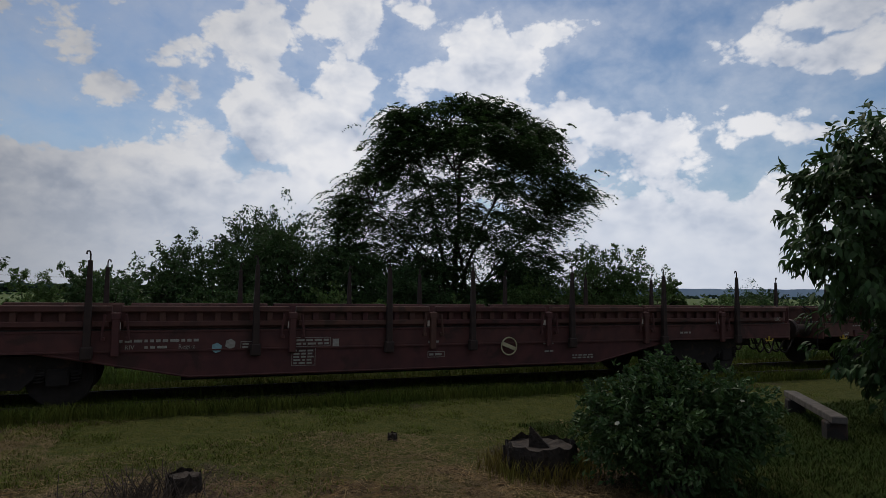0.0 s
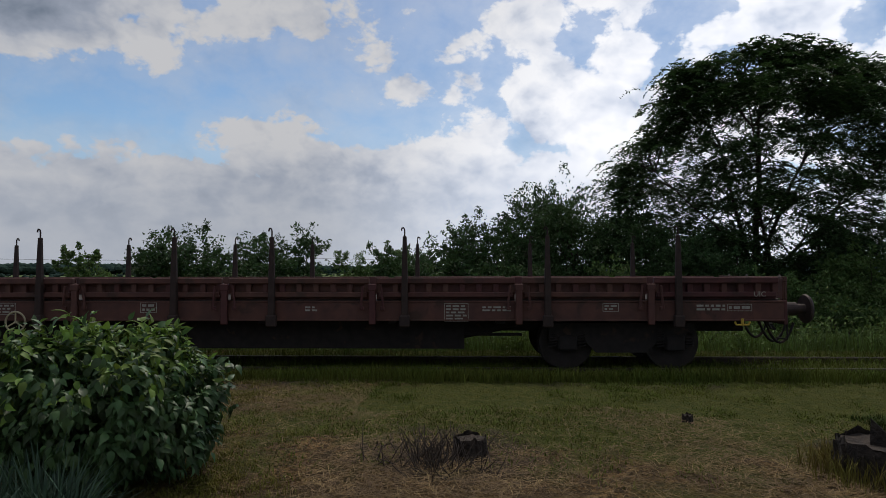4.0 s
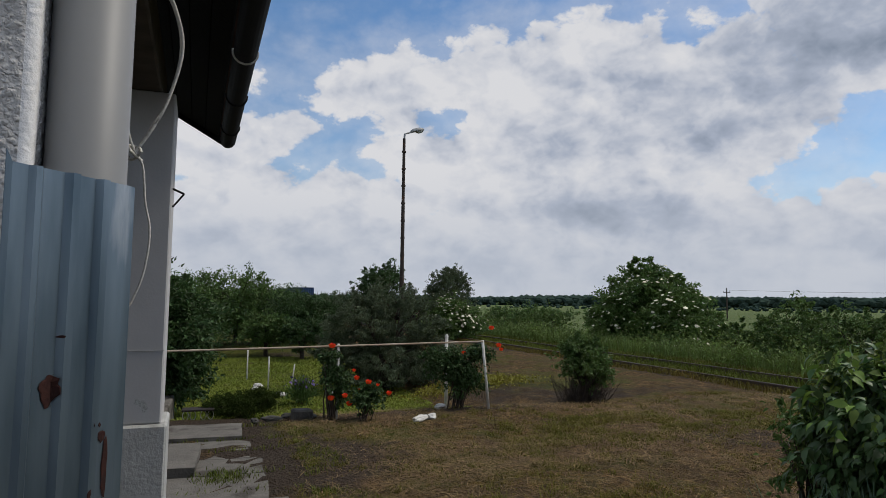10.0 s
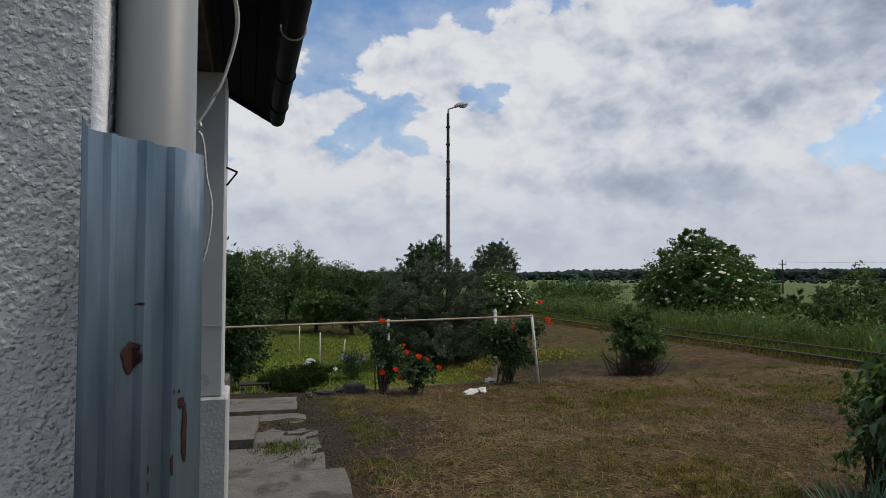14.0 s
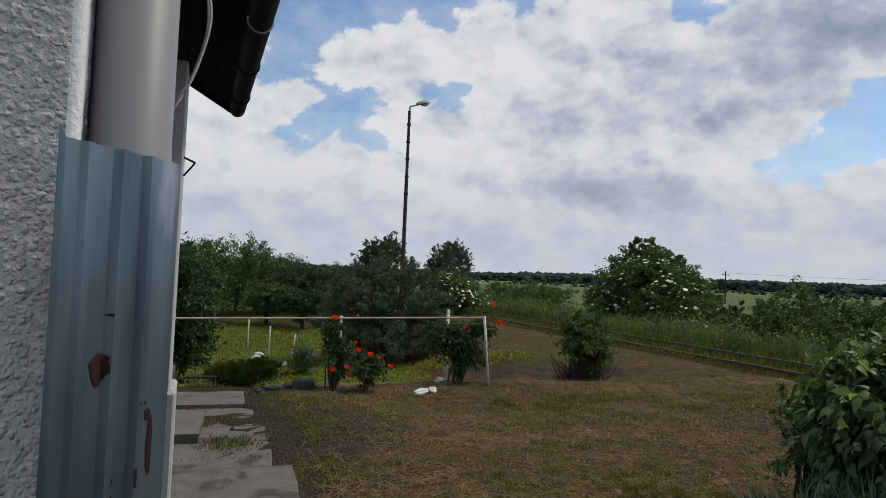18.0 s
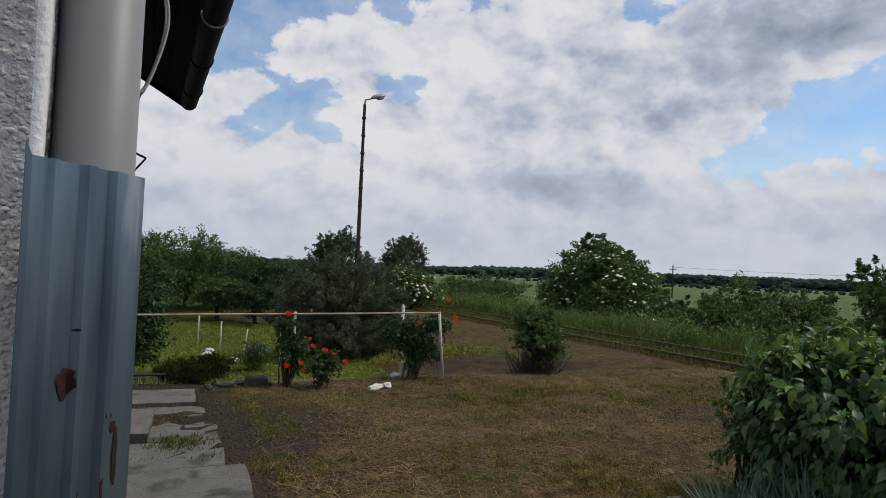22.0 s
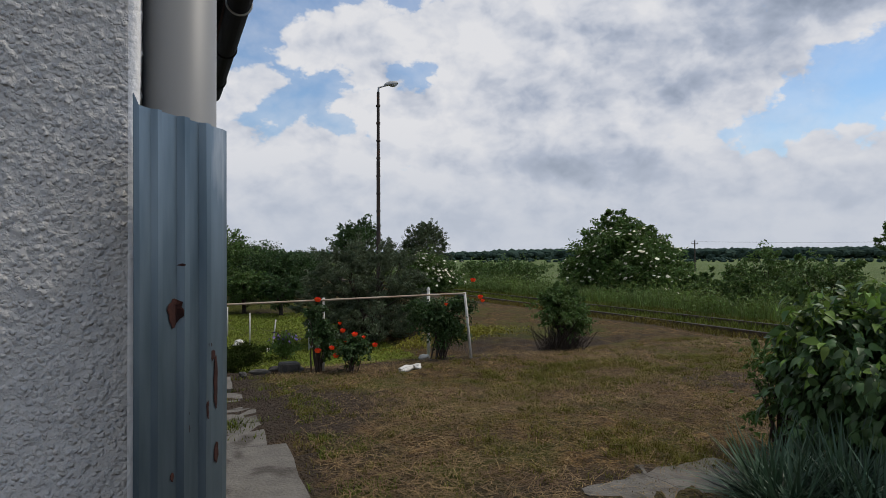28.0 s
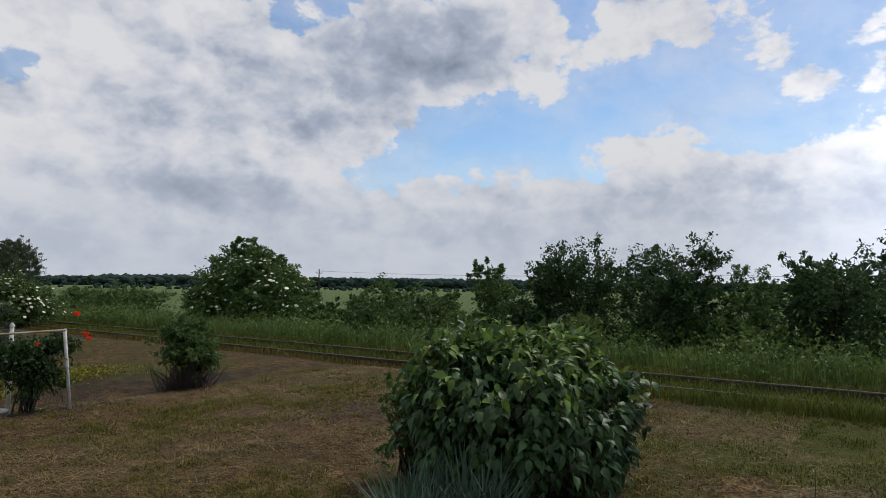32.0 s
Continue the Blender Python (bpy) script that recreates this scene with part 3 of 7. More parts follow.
def tube(points, radii, sides=6):
    """Arrays of a bent tapered tube."""
    P = np.asarray(points, float)
    T = np.gradient(P, axis=0)
    T /= np.linalg.norm(T, axis=1)[:, None] + 1e-9
    ref = np.where(np.abs(T[:, 2:3]) > 0.9, np.array([[1.0, 0, 0]]), np.array([[0, 0, 1.0]]))
    A = np.cross(T, ref)
    A /= np.linalg.norm(A, axis=1)[:, None] + 1e-9
    B = np.cross(T, A)
    ang = np.arange(sides) * 2 * np.pi / sides
    V = P[:, None] + np.asarray(radii, float)[:, None, None] * (np.cos(ang)[None, :, None] * A[:, None] + np.sin(ang)[None, :, None] * B[:, None])
    n = len(P)
    F = [(i * sides + k, i * sides + (k + 1) % sides, (i + 1) * sides + (k + 1) % sides, (i + 1) * sides + k) for i in range(n - 1) for k in range(sides)]
    return V.reshape(-1, 3), np.array(F)


def tubes_mesh(name, list_of, mat, sides=6):
    V, F, n = [], [], 0
    for pts, rad in list_of:
        v, f = tube(pts, rad, sides)
        V.append(v), F.append(f + n)
        n += len(v)
    return mesh_np(name, np.concatenate(V), np.concatenate(F), mat, smooth=True)


def leaves(rng, pos, size, out=None, up=0.5, wide=0.5, fold=0.25, droop=0.3):
    """Arrays of folded leaves (two triangles each) at the given places."""
    n = len(pos)
    d = rng.normal(size=(n, 3))
    if out is not None:
        d += out * 1.2
    d[:, 2] -= droop
    d /= np.linalg.norm(d, axis=1)[:, None] + 1e-9
    nrm = rng.normal(size=(n, 3)) * (1 - up)
    nrm[:, 2] += up
    side = np.cross(d, nrm)
    side /= np.linalg.norm(side, axis=1)[:, None] + 1e-9
    nrm = np.cross(side, d)
    s = size * rng.uniform(0.65, 1.3, n)[:, None]
    tip, base = pos + d * s * 0.6 - nrm * s * 0.12, pos - d * s * 0.4
    l = pos + side * s * wide * 0.5 + nrm * s * fold * 0.3
    r = pos - side * s * wide * 0.5 + nrm * s * fold * 0.3
    V = np.stack([base, r, tip, l], 1).reshape(-1, 3)
    k = np.arange(n)[:, None] * 4
    F = np.concatenate([k + np.array([[0, 1, 2]]), k + np.array([[0, 2, 3]])])
    return V, F


def broad_leaves(rng, pos, size, out, wide=0.6, droop=0.9):
    """Arrays of pointed oval leaves with a bent midrib, hanging like shingles from their twigs."""
    n = len(pos)
    d = rng.normal(size=(n, 3)) * 0.55 + out * 0.75
    d[:, 2] -= droop
    d /= np.linalg.norm(d, axis=1)[:, None] + 1e-9
    nrm = out + rng.normal(size=(n, 3)) * 0.55 + np.array([0, 0, 0.7])
    side = np.cross(d, nrm)
    side /= np.linalg.norm(side, axis=1)[:, None] + 1e-9
    nrm = np.cross(side, d)
    s = size * rng.uniform(0.6, 1.25, n)[:, None]
    cols = [pos]
    for t, w, lift in ((0.20, 0.40, 0.05), (0.48, 0.40, 0.05), (0.78, 0.17, -0.04)):
        c = pos + d * s * t + nrm * s * lift
        cols += [c + side * s * w * wide + nrm * s * 0.05, c, c - side * s * w * wide + nrm * s * 0.05]
    cols.append(pos + d * s - nrm * s * 0.14)
    V = np.stack(cols, 1).reshape(-1, 3)
    f = np.array([(0, 1, 2), (0, 2, 3), (1, 4, 5), (1, 5, 2), (2, 5, 6), (2, 6, 3), (4, 7, 8), (4, 8, 5), (5, 8, 9), (5, 9, 6), (7, 10, 8), (8, 10, 9)])
    F = (np.arange(n)[:, None, None] * 11 + f[None]).reshape(-1, 3)
    return V, F


def clump_points(rng, blobs, n, per=60, spread=0.16, hollow=0.55, spray=0.0):
    """Leaf places in small clumps that fill the outer part of each blob (centre, radii), drawn out into sprays along their twigs; also the clumps' centres and the way out."""
    P, O, C = [], [], []
    vol = np.array([(b[3] * b[4] * b[5]) ** (2 / 3) for b in blobs])
    for b, share in zip(blobs, vol / vol.sum()):
        c, r = np.array(b[:3]), np.array(b[3:6])
        m = max(3, int(n * share / per))
        d = rng.normal(size=(m, 3))
        d /= np.linalg.norm(d, axis=1)[:, None]
        rad = rng.uniform(hollow, 1.0, m)[:, None] * (1 + 0.12 * np.clip(rng.normal(size=(m, 1)), -1.5, 1.5)) - spread * 0.6
        cc = c + d * r * rad
        sp = spread * r.mean() * rng.uniform(0.6, 1.5, m)
        k = rng.integers(0, m, int(n * share))
        v = rng.normal(size=(len(k), 3))
        v *= (rng.random(len(k)) ** 0.45 / (np.linalg.norm(v, axis=1) + 1e-9))[:, None]
        v *= 1.9 * sp[k][:, None] * np.array([1, 1, 0.7])
        if spray:
            twig = d * r / r.mean() + rng.normal(size=(m, 3)) * 0.35 + np.array([0, 0, 0.45])
            twig /= np.linalg.norm(twig, axis=1)[:, None]
            u = rng.uniform(-0.7, 1.0, len(k))
            v = v * (1 - 0.45 * spray) * np.clip(1.15 - 0.75 * np.abs(u), 0.2, 1)[:, None] + twig[k] * (u * sp[k] * 3.0 * spray)[:, None]
            v[:, 2] -= np.clip(u, 0, 1) ** 2 * sp[k] * 0.5 * spray
        p = cc[k] + v
        P.append(p), C.append(cc)
        o = (p - c) / r
        O.append(o / (np.linalg.norm(o, axis=1)[:, None] + 1e-9))
    return np.concatenate(P), np.concatenate(O), np.concatenate(C)


def plant(name, base, blobs, n, size, leaf, label, category, seed, group="", trunk=0.0, stems=10, wide=0.5, spread=0.16, per=60, up=0.45, droop=0.3,
          hollow=0.55, young=0.0, bloom=0, bloom_size=0.1, floor=None, broad=False, spray=0.8):
    """A tree or bush: trunk with limbs (or a sheaf of stems) and a crown of single leaves in clumps, with gaps between them."""
    rng = np.random.default_rng(seed)
    thing = new(name)
    thing.location = base
    tagged(thing, label, category, group)
    P, O, C = clump_points(rng, blobs, n, per, spread, hollow, spray)
    if floor is not None:
        keep = P[:, 2] > floor
        P, O = P[keep], O[keep]
    V, F = broad_leaves(rng, P, size, O, wide, droop) if broad else leaves(rng, P, size, O, up, wide, 0.25, droop)
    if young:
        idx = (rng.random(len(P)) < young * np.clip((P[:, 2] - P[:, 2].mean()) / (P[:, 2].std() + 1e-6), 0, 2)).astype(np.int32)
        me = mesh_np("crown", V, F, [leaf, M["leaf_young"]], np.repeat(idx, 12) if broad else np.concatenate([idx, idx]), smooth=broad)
    else:
        me = mesh_np("crown", V, F, leaf, smooth=broad)
    place("crown", me, thing)
    top = max(b[2] for b in blobs)
    tubes = []
    if trunk:
        fork = top * 0.45
        lean = rng.normal(size=2) * 0.06 * top
        q = np.array([[0, 0, -0.15], [lean[0] * 0.3, lean[1] * 0.3, fork * 0.5], [lean[0], lean[1], fork], [lean[0] * 1.2, lean[1] * 1.2, top * 0.85]])
        place("trunk", tubes_mesh("trunk", [(q, [trunk * 1.25, trunk, trunk * 0.8, trunk * 0.3])], M["bark"], 8), thing)
        start = q[2]
    for c in C[rng.permutation(len(C))[:stems]]:
        if trunk:
            s = q[1] + (q[3] - q[1]) * rng.uniform(0.1, 0.9)
            r0 = trunk * 0.42
        else:
            s = np.array([*(rng.normal(size=2) * 0.12 * min(blobs[0][3], 1.0)), -0.05])
            r0 = 0.004 + 0.013 * top
        t = np.linspace(0, 1, 5)[:, None]
        bend = np.array([0, 0, 1.0]) * np.sin(t * np.pi) * 0.10 * np.linalg.norm(c - s)
        wob = rng.normal(size=(5, 3)) * 0.02 * np.linalg.norm(c - s) * (t > 0)
        tubes.append((s + (c - s) * t + bend + wob, r0 * (1 - 0.85 * t[:, 0])))
    if tubes:
        place("branchwork", tubes_mesh("branchwork", tubes, M["bark"] if trunk else M["twig"], 5), thing)
    if bloom:
        k = rng.integers(0, len(P), bloom)
        up_only = (O[k, 2] > -0.35)
        c = P[k][up_only] + O[k][up_only] * size * 0.9
        # flat umbels: small discs of florets
        a = np.arange(6) * np.pi / 3
        nrm = O[k][up_only] * 0.7 + np.array([0, 0, 0.8])
        nrm /= np.linalg.norm(nrm, axis=1)[:, None]
        s1 = np.cross(nrm, rng.normal(size=nrm.shape))
        s1 /= np.linalg.norm(s1, axis=1)[:, None]
        s2 = np.cross(nrm, s1)
        rr = bloom_size * 0.5 * rng.uniform(0.6, 1.3, len(c))[:, None, None] * rng.uniform(0.75, 1.15, (len(c), 6))[:, :, None]
        ring = c[:, None] + rr * (np.cos(a)[None, :, None] * s1[:, None] + np.sin(a)[None, :, None] * s2[:, None])
        V = np.concatenate([c[:, None] + nrm[:, None] * bloom_size * 0.15, ring], 1).reshape(-1, 3)
        b0 = np.arange(len(c))[:, None, None] * 7
        F = (b0 + np.array([[0, 1 + i, 1 + (i + 1) % 6] for i in range(6)])[None]).reshape(-1, 3)
        place("blossom", mesh_np("blossom", V, F, M["bloom"]), thing, label="flat cream-white flower umbels")
    return thing


# ---- ground ----
SLOPE = -0.035  # the track leaves the building's line by this much


def track_x(y):
    return 11.5 + SLOPE * (y - 2.0)


def step(a, b, x):
    t = np.clip((x - a) / (b - a), 0, 1)
    return t * t * (3 - 2 * t)


def height(x, y):
    """The lie of the land: level lawn, a garden hollow, the track, and the lower fields beyond it."""
    x, y = np.asarray(x, float), np.asarray(y, float)
    rel = x - track_x(np.clip(y, -60, 120))
    hollow = step(8.9, 10.6, y) * (1 - step(15.0, 24.0, y)) * (1 - step(2.2, 5.5, x)) * step(-30, -8, x)
    z = -0.38 * hollow
    z += -0.13 * step(-2.2, -1.2, rel) * (1 - step(1.2, 2.2, rel))
    z += -0.55 * step(1.8, 3.6, rel) - 1.1 * step(4.0, 16.0, rel)
    z += 0.025 * np.sin(x * 1.3 + 0.7) * np.sin(y * 1.1) * (np.abs(y) < 40)
    z += -0.06 * step(9.0, 10.0, y) * (1 - step(5.5, 8.0, x)) * (x > 3)
    return z


def spaced(lo, hi, near, fine, far):
    """Grid lines, close together within near, wider and wider outside it."""
    out = list(np.arange(near[0], near[1] + 1e-6, fine))
    for side, end in ((-1, lo), (1, hi)):
        p, d = (out[0] if side < 0 else out[-1]), fine
        new_lines = []
        while abs(p) < abs(end) or side * p < 0:
            d *= 1.22
            p += side * min(d, far)
            new_lines.append(p)
        out = new_lines[::-1] + out if side < 0 else out + new_lines
    return np.array(out)


def build_ground():
    xs, ys = spaced(-3500, 4200, (-2.0, 15.0), 0.14, 300), spaced(-3500, 4200, (-7.0, 22.0), 0.14, 300)
    X, Y = np.meshgrid(xs, ys, indexing="ij")
    Z = height(X, Y)
    rng = np.random.default_rng(3)
    near = (np.abs(Y - 6) < 22) & (X > -3) & (X < 16)
    Z = Z + near * rng.normal(size=Z.shape) * 0.014
    nx, ny = len(xs), len(ys)
    k = (np.arange(nx - 1)[:, None] * ny + np.arange(ny - 1)[None]).ravel()
    F = np.stack([k, k + ny, k + ny + 1, k + 1], 1)
    V = np.stack([X, Y, Z], -1).reshape(-1, 3)
    me = mesh_np("ground", V, F, M["ground"], smooth=True)
    x, y = V[:, 0], V[:, 1]
    rel = x - track_x(np.clip(y, -60, 120))
    green = 0.35 + 0.85 * (1 - step(-0.5, 2.6, y)) * step(5.0, 7.2, x) + 0.75 * step(9.0, 9.6, y) * (1 - step(2.4, 3.6, x))
    green += 0.30 * np.exp(-(((x - 6.9) / 1.3) ** 2 + ((y - 11.6) / 1.0) ** 2)) + 0.9 * step(1.9, 2.6, rel)
    green -= 0.16 * np.exp(-(((x - 5.5) / 2.0) ** 2 + ((y - 6.5) / 3.0) ** 2))
    soil = 0.10 + 0.65 * np.exp(-(((y - 8.9 - 0.12 * (x - 1)) / 0.5) ** 2)) * (x < 4.5) + 0.50 * np.exp(-(((x - 5.0) / 1.6) ** 2 + ((y - 11.0) / 1.5) ** 2))
    green += 0.35 * step(-0.9, -0.3, rel)
    soil += 0.25 * step(-3.2, -1.4, rel) * (1 - step(-0.8, -0.4, rel)) + 0.5 * (1 - step(0.3, 0.9, x)) * (y < 9)
    green += 0.55 * (patch(x, y, 1.15, 5.0) - 0.5) * (rel < 2)
    soil += 0.45 * step(0.58, 0.80, patch(x, y, 1.6, 4.0)) * (rel < 0) + 0.42 * np.exp(-(((x - 0.95) / 0.55) ** 2)) * (y < 8)
    green += 0.7 * (1 - step(-6.5, -3.5, y)) * step(2.0, 3.0, x)
    field = step(9.0, 15.0, rel)
    col = np.stack([np.clip(green, 0, 1), np.clip(soil, 0, 1), field, np.ones_like(x)], 1).astype(np.float32)
    a = me.color_attributes.new("cover", "FLOAT_COLOR", "POINT")
    a.data.foreach_set("color", col.ravel())
    tagged(place("ground", me), "dry mown lawn with straw and green patches, fields beyond", "ground", kind="structure")


def blades(name, label, x, y, n_each, h, mat, seed, width=0.004, lean=0.5, dz=None):
    """A stuff of single grass blades, each a bent two-piece strip."""
    rng = np.random.default_rng(seed)
    n = len(x)
    z = height(x, y) - 0.01
    hh = h * rng.uniform(0.4, 1.25, n)
    a = rng.uniform(0, 2 * np.pi, n)
    d = np.stack([np.cos(a), np.sin(a)], 1)
    w = np.stack([-d[:, 1], d[:, 0]], 1) * width * rng.uniform(0.6, 1.4, n)[:, None]
    ln = (lean * rng.uniform(0.2, 1.3, n) * hh)[:, None]
    b = np.stack([x, y], 1)
    def p(xy, zz):
        return np.concatenate([xy, zz[:, None]], 1)
    V = np.stack([p(b - w, z), p(b + w, z), p(b + d * ln * 0.35 + w * 0.8, z + hh * 0.6), p(b + d * ln * 0.35 - w * 0.8, z + hh * 0.6), p(b + d * ln, z + hh)], 1).reshape(-1, 3)
    k = np.arange(n)[:, None] * 5
    F = np.concatenate([k + np.array([[0, 1, 2]]), k + np.array([[0, 2, 3]]), k + np.array([[3, 2, 4]])])
    return tagged(place(name, mesh_np(name, V, F, mat)), label, "grass", kind="stuff")


def scatter(rng, n, x0, x1, y0, y1, keep):
    x, y = rng.uniform(x0, x1, n), rng.uniform(y0, y1, n)
    k = keep(x, y, rng.random(n))
    return x[k], y[k]


def patch(x, y, s, seed=0.0):
    """A cheap patchy field between 0 and 1."""
    v = np.sin(x * s + 1.3 + seed) + np.sin(y * s * 1.13 + 2.1 * seed) + np.sin((x + y) * s * 0.71 + 0.5) + np.sin((x - 1.7 * y) * s * 0.53 + seed)
    return 0.5 + v / 8


build_ground()


def build_grass():
    rng = np.random.default_rng(11)
    # thin tufts on the mown lawn
    x, y = scatter(rng, 260000, 0.6, 10.0, 2.2, 9.6, lambda x, y, r: (r < 0.05 + 0.6 * step(0.46, 0.74, patch(x, y, 2.4)) * step(0.35, 0.65, patch(x, y, 7.0, 1.0))) & (x > 0.6 + 0.0 * y))
    blades("lawn_grass", "short sparse grass tufts on a dry lawn", x, y, 1, 0.034, M["blade"], 5, 0.0026, 1.7)
    # fresh tufts in loose patches
    m = 2600
    cx, cy = scatter(rng, m * 3, 0.75, 9.6, 1.4, 9.4, lambda x, y, r: (r < 0.05 + 0.9 * step(0.48, 0.72, patch(x, y, 1.5, 1.0)) * step(0.3, 0.6, patch(x, y, 5.0, 4.0))) & ((x > 3.2) | (y > 2.6)) & (((x - 2.75) / 0.7) ** 2 + ((y - 3.4) / 0.32) ** 2 > 1))
    k = rng.integers(0, len(cx), 80000)
    r = (0.035 + 0.075 * rng.random(len(cx)) ** 2)[k]
    blades("lawn_tufts", "fresh yellow-green grass tufts scattered over the lawn", cx[k] + rng.normal(size=len(k)) * r, cy[k] + rng.normal(size=len(k)) * r, 1, 0.055, M["tuft"], 15, 0.0026, 1.3)
    # rank grass before the yucca and along the slabs
    x, y = scatter(rng, 16000, 1.0, 3.6, 1.9, 3.15, lambda x, y, r: r < 0.15 + 0.8 * step(0.4, 0.65, patch(x, y, 4.0, 2.0)))
    blades("rank_grass", "rank green and dry grass in front of the yucca", x, y, 1, 0.085, M["tuft"], 16, 0.0026, 0.9)
    x, y = 0.75 + np.abs(rng.normal(size=9000)) * 0.45, rng.uniform(2.3, 8.2, 9000)
    k = patch(x, y, 6.0, 2.0) > 0.52
    blades("edge_grass", "green sprigs in dark soil beside the path", x[k], y[k], 1, 0.050, M["blade_green"], 18, 0.003, 1.2)
    # greener lawn by the track and towards the bushes
    x, y = scatter(rng, 190000, 4.6, 10.6, -11.0, 2.8, lambda x, y, r: (r < (0.04 + 0.96 * step(0.40, 0.62, patch(x, y, 1.7, 2.0) + 0.5 * patch(x, y, 6.0, 1.0) - 0.25)) * (0.25 + 0.75 * step(5.6, 7.6, x + 0.25 * y))) & ((x - 4.2) ** 2 + (y + 4.3) ** 2 > 0.3))
    blades("green_lawn", "green mown grass between bushes and track", x, y, 1, 0.050, M["blade_green"], 6, 0.0042, 1.4)
    # shade under the walnut, given by darker blade colour
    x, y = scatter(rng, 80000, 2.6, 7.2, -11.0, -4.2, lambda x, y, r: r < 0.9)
    blades("shady_lawn", "deep green grass with the walnut's shade put into its colour", x, y, 1, 0.080, M["blade_deep"], 17, 0.006, 1.2)
    # garden lawn in the hollow
    x, y = scatter(rng, 110000, -1.2, 3.6, 9.3, 20.0, lambda x, y, r: r < 0.9)
    blades("garden_lawn", "bright green garden lawn on a gentle slope", x, y, 1, 0.05, M["lawn"], 7, 0.007, 1.5)
    # straw lying about
    n = 190000
    x, y = scatter(rng, n, 0.7, 10.2, -5.0, 9.2, lambda x, y, r: (r < 0.2 + 0.8 * step(0.40, 0.70, patch(x, y, 2.0, 3.0))) & ((y > 1.5) | (x < 6.6 + 1.2 * patch(x, y, 1.3, 2.0))) & ((x > 3.0) | (y > 2.4)) & ((((x - 2.75) / 0.7) ** 2 + ((y - 3.4) / 0.32) ** 2 > 1) | (r < 0.16)))
    n = len(x)
    a = rng.uniform(0, np.pi, n)
    l = (0.015 + 0.075 * rng.random(n) ** 1.6)[:, None]
    d = np.stack([np.cos(a), np.sin(a), rng.normal(size=n) * 0.18], 1) * l
    w = np.stack([-np.sin(a), np.cos(a), np.zeros(n)], 1) * 0.0017
    c = np.stack([x, y, height(x, y) + rng.uniform(0.006, 0.04, n)], 1)
    V = np.stack([c - d - w, c - d + w, c + d + w, c + d - w], 1).reshape(-1, 3)
    F = np.arange(4 * n).reshape(-1, 4)
    tagged(place("straw", mesh_np("straw", V, F, M["straw"])), "dry straw clippings strewn over the lawn", "straw", kind="stuff")
    # tall grass and weeds along and beyond the track
    ys = rng.uniform(-22, 60, 60000)
    off = rng.uniform(1.75, 4.6, len(ys))
    blades("track_weeds", "tall unmown grass beside the railway track", track_x(ys) + off, ys, 1, 0.50, M["weed"], 8, 0.008, 0.5)
    ys = rng.uniform(-14, 4, 30000)
    off = -rng.uniform(0.8, 2.3, len(ys)) ** 1.0
    blades("trackside_grass", "long grass along the near rail", track_x(ys) + off, ys, 1, 0.20, M["blade_green"], 9, 0.006, 0.6)
    ys = rng.uniform(-20, 45, 56000)
    off = rng.uniform(-0.66, 1.7, len(ys))
    blades("sleeper_grass", "grass growing between the rails", track_x(ys) + off, ys, 1, 0.17, M["blade_green"], 10, 0.006, 0.7)
    # dry grass along the near rail towards the lamp, and a yellow mat of stonecrop
    ys = rng.uniform(3, 34, 16000)
    off = -0.74 - 0.5 * rng.random(len(ys)) ** 2
    blades("dry_grass", "dry grass edging the near rail", track_x(ys) + off, ys, 1, 0.14, M["blade"], 12, 0.005, 0.8)
    P = np.stack([4.75 + rng.normal(size=5000) * 0.55, 12.4 + rng.normal(size=5000) * 0.32, np.zeros(5000)], 1)
    P[:, 2] = height(P[:, 0], P[:, 1]) + rng.uniform(0.01, 0.09, 5000)
    V, F = leaves(rng, P, 0.05, None, 0.6, 0.6)
    tagged(place("stonecrop", mesh_np("stonecrop", V, F, M["stonecrop"])), "yellow-green mat of low stonecrop", "ground cover", kind="stuff")
    # leafy weeds in the strip beyond the rails
    pts = []
    for _ in range(640):
        yy = rng.uniform(-20, 48)
        xx = track_x(yy) + rng.uniform(1.7, 5.4)
        r = rng.uniform(0.16, 0.42)
        zz = height(xx, yy)
        k = rng.normal(size=(130, 3)) * np.array([r, r, r * 0.8]) + np.array([xx, yy, zz + r * 0.9 + 0.12])
        pts.append(k)
    P = np.concatenate(pts)
    V, F = leaves(rng, P, 0.095, None, 0.5, 0.5)
    tagged(place("weeds", mesh_np("weeds", V, F, M["weed"])), "dense green weeds beside the railway track", "weeds", kind="stuff")


build_grass()


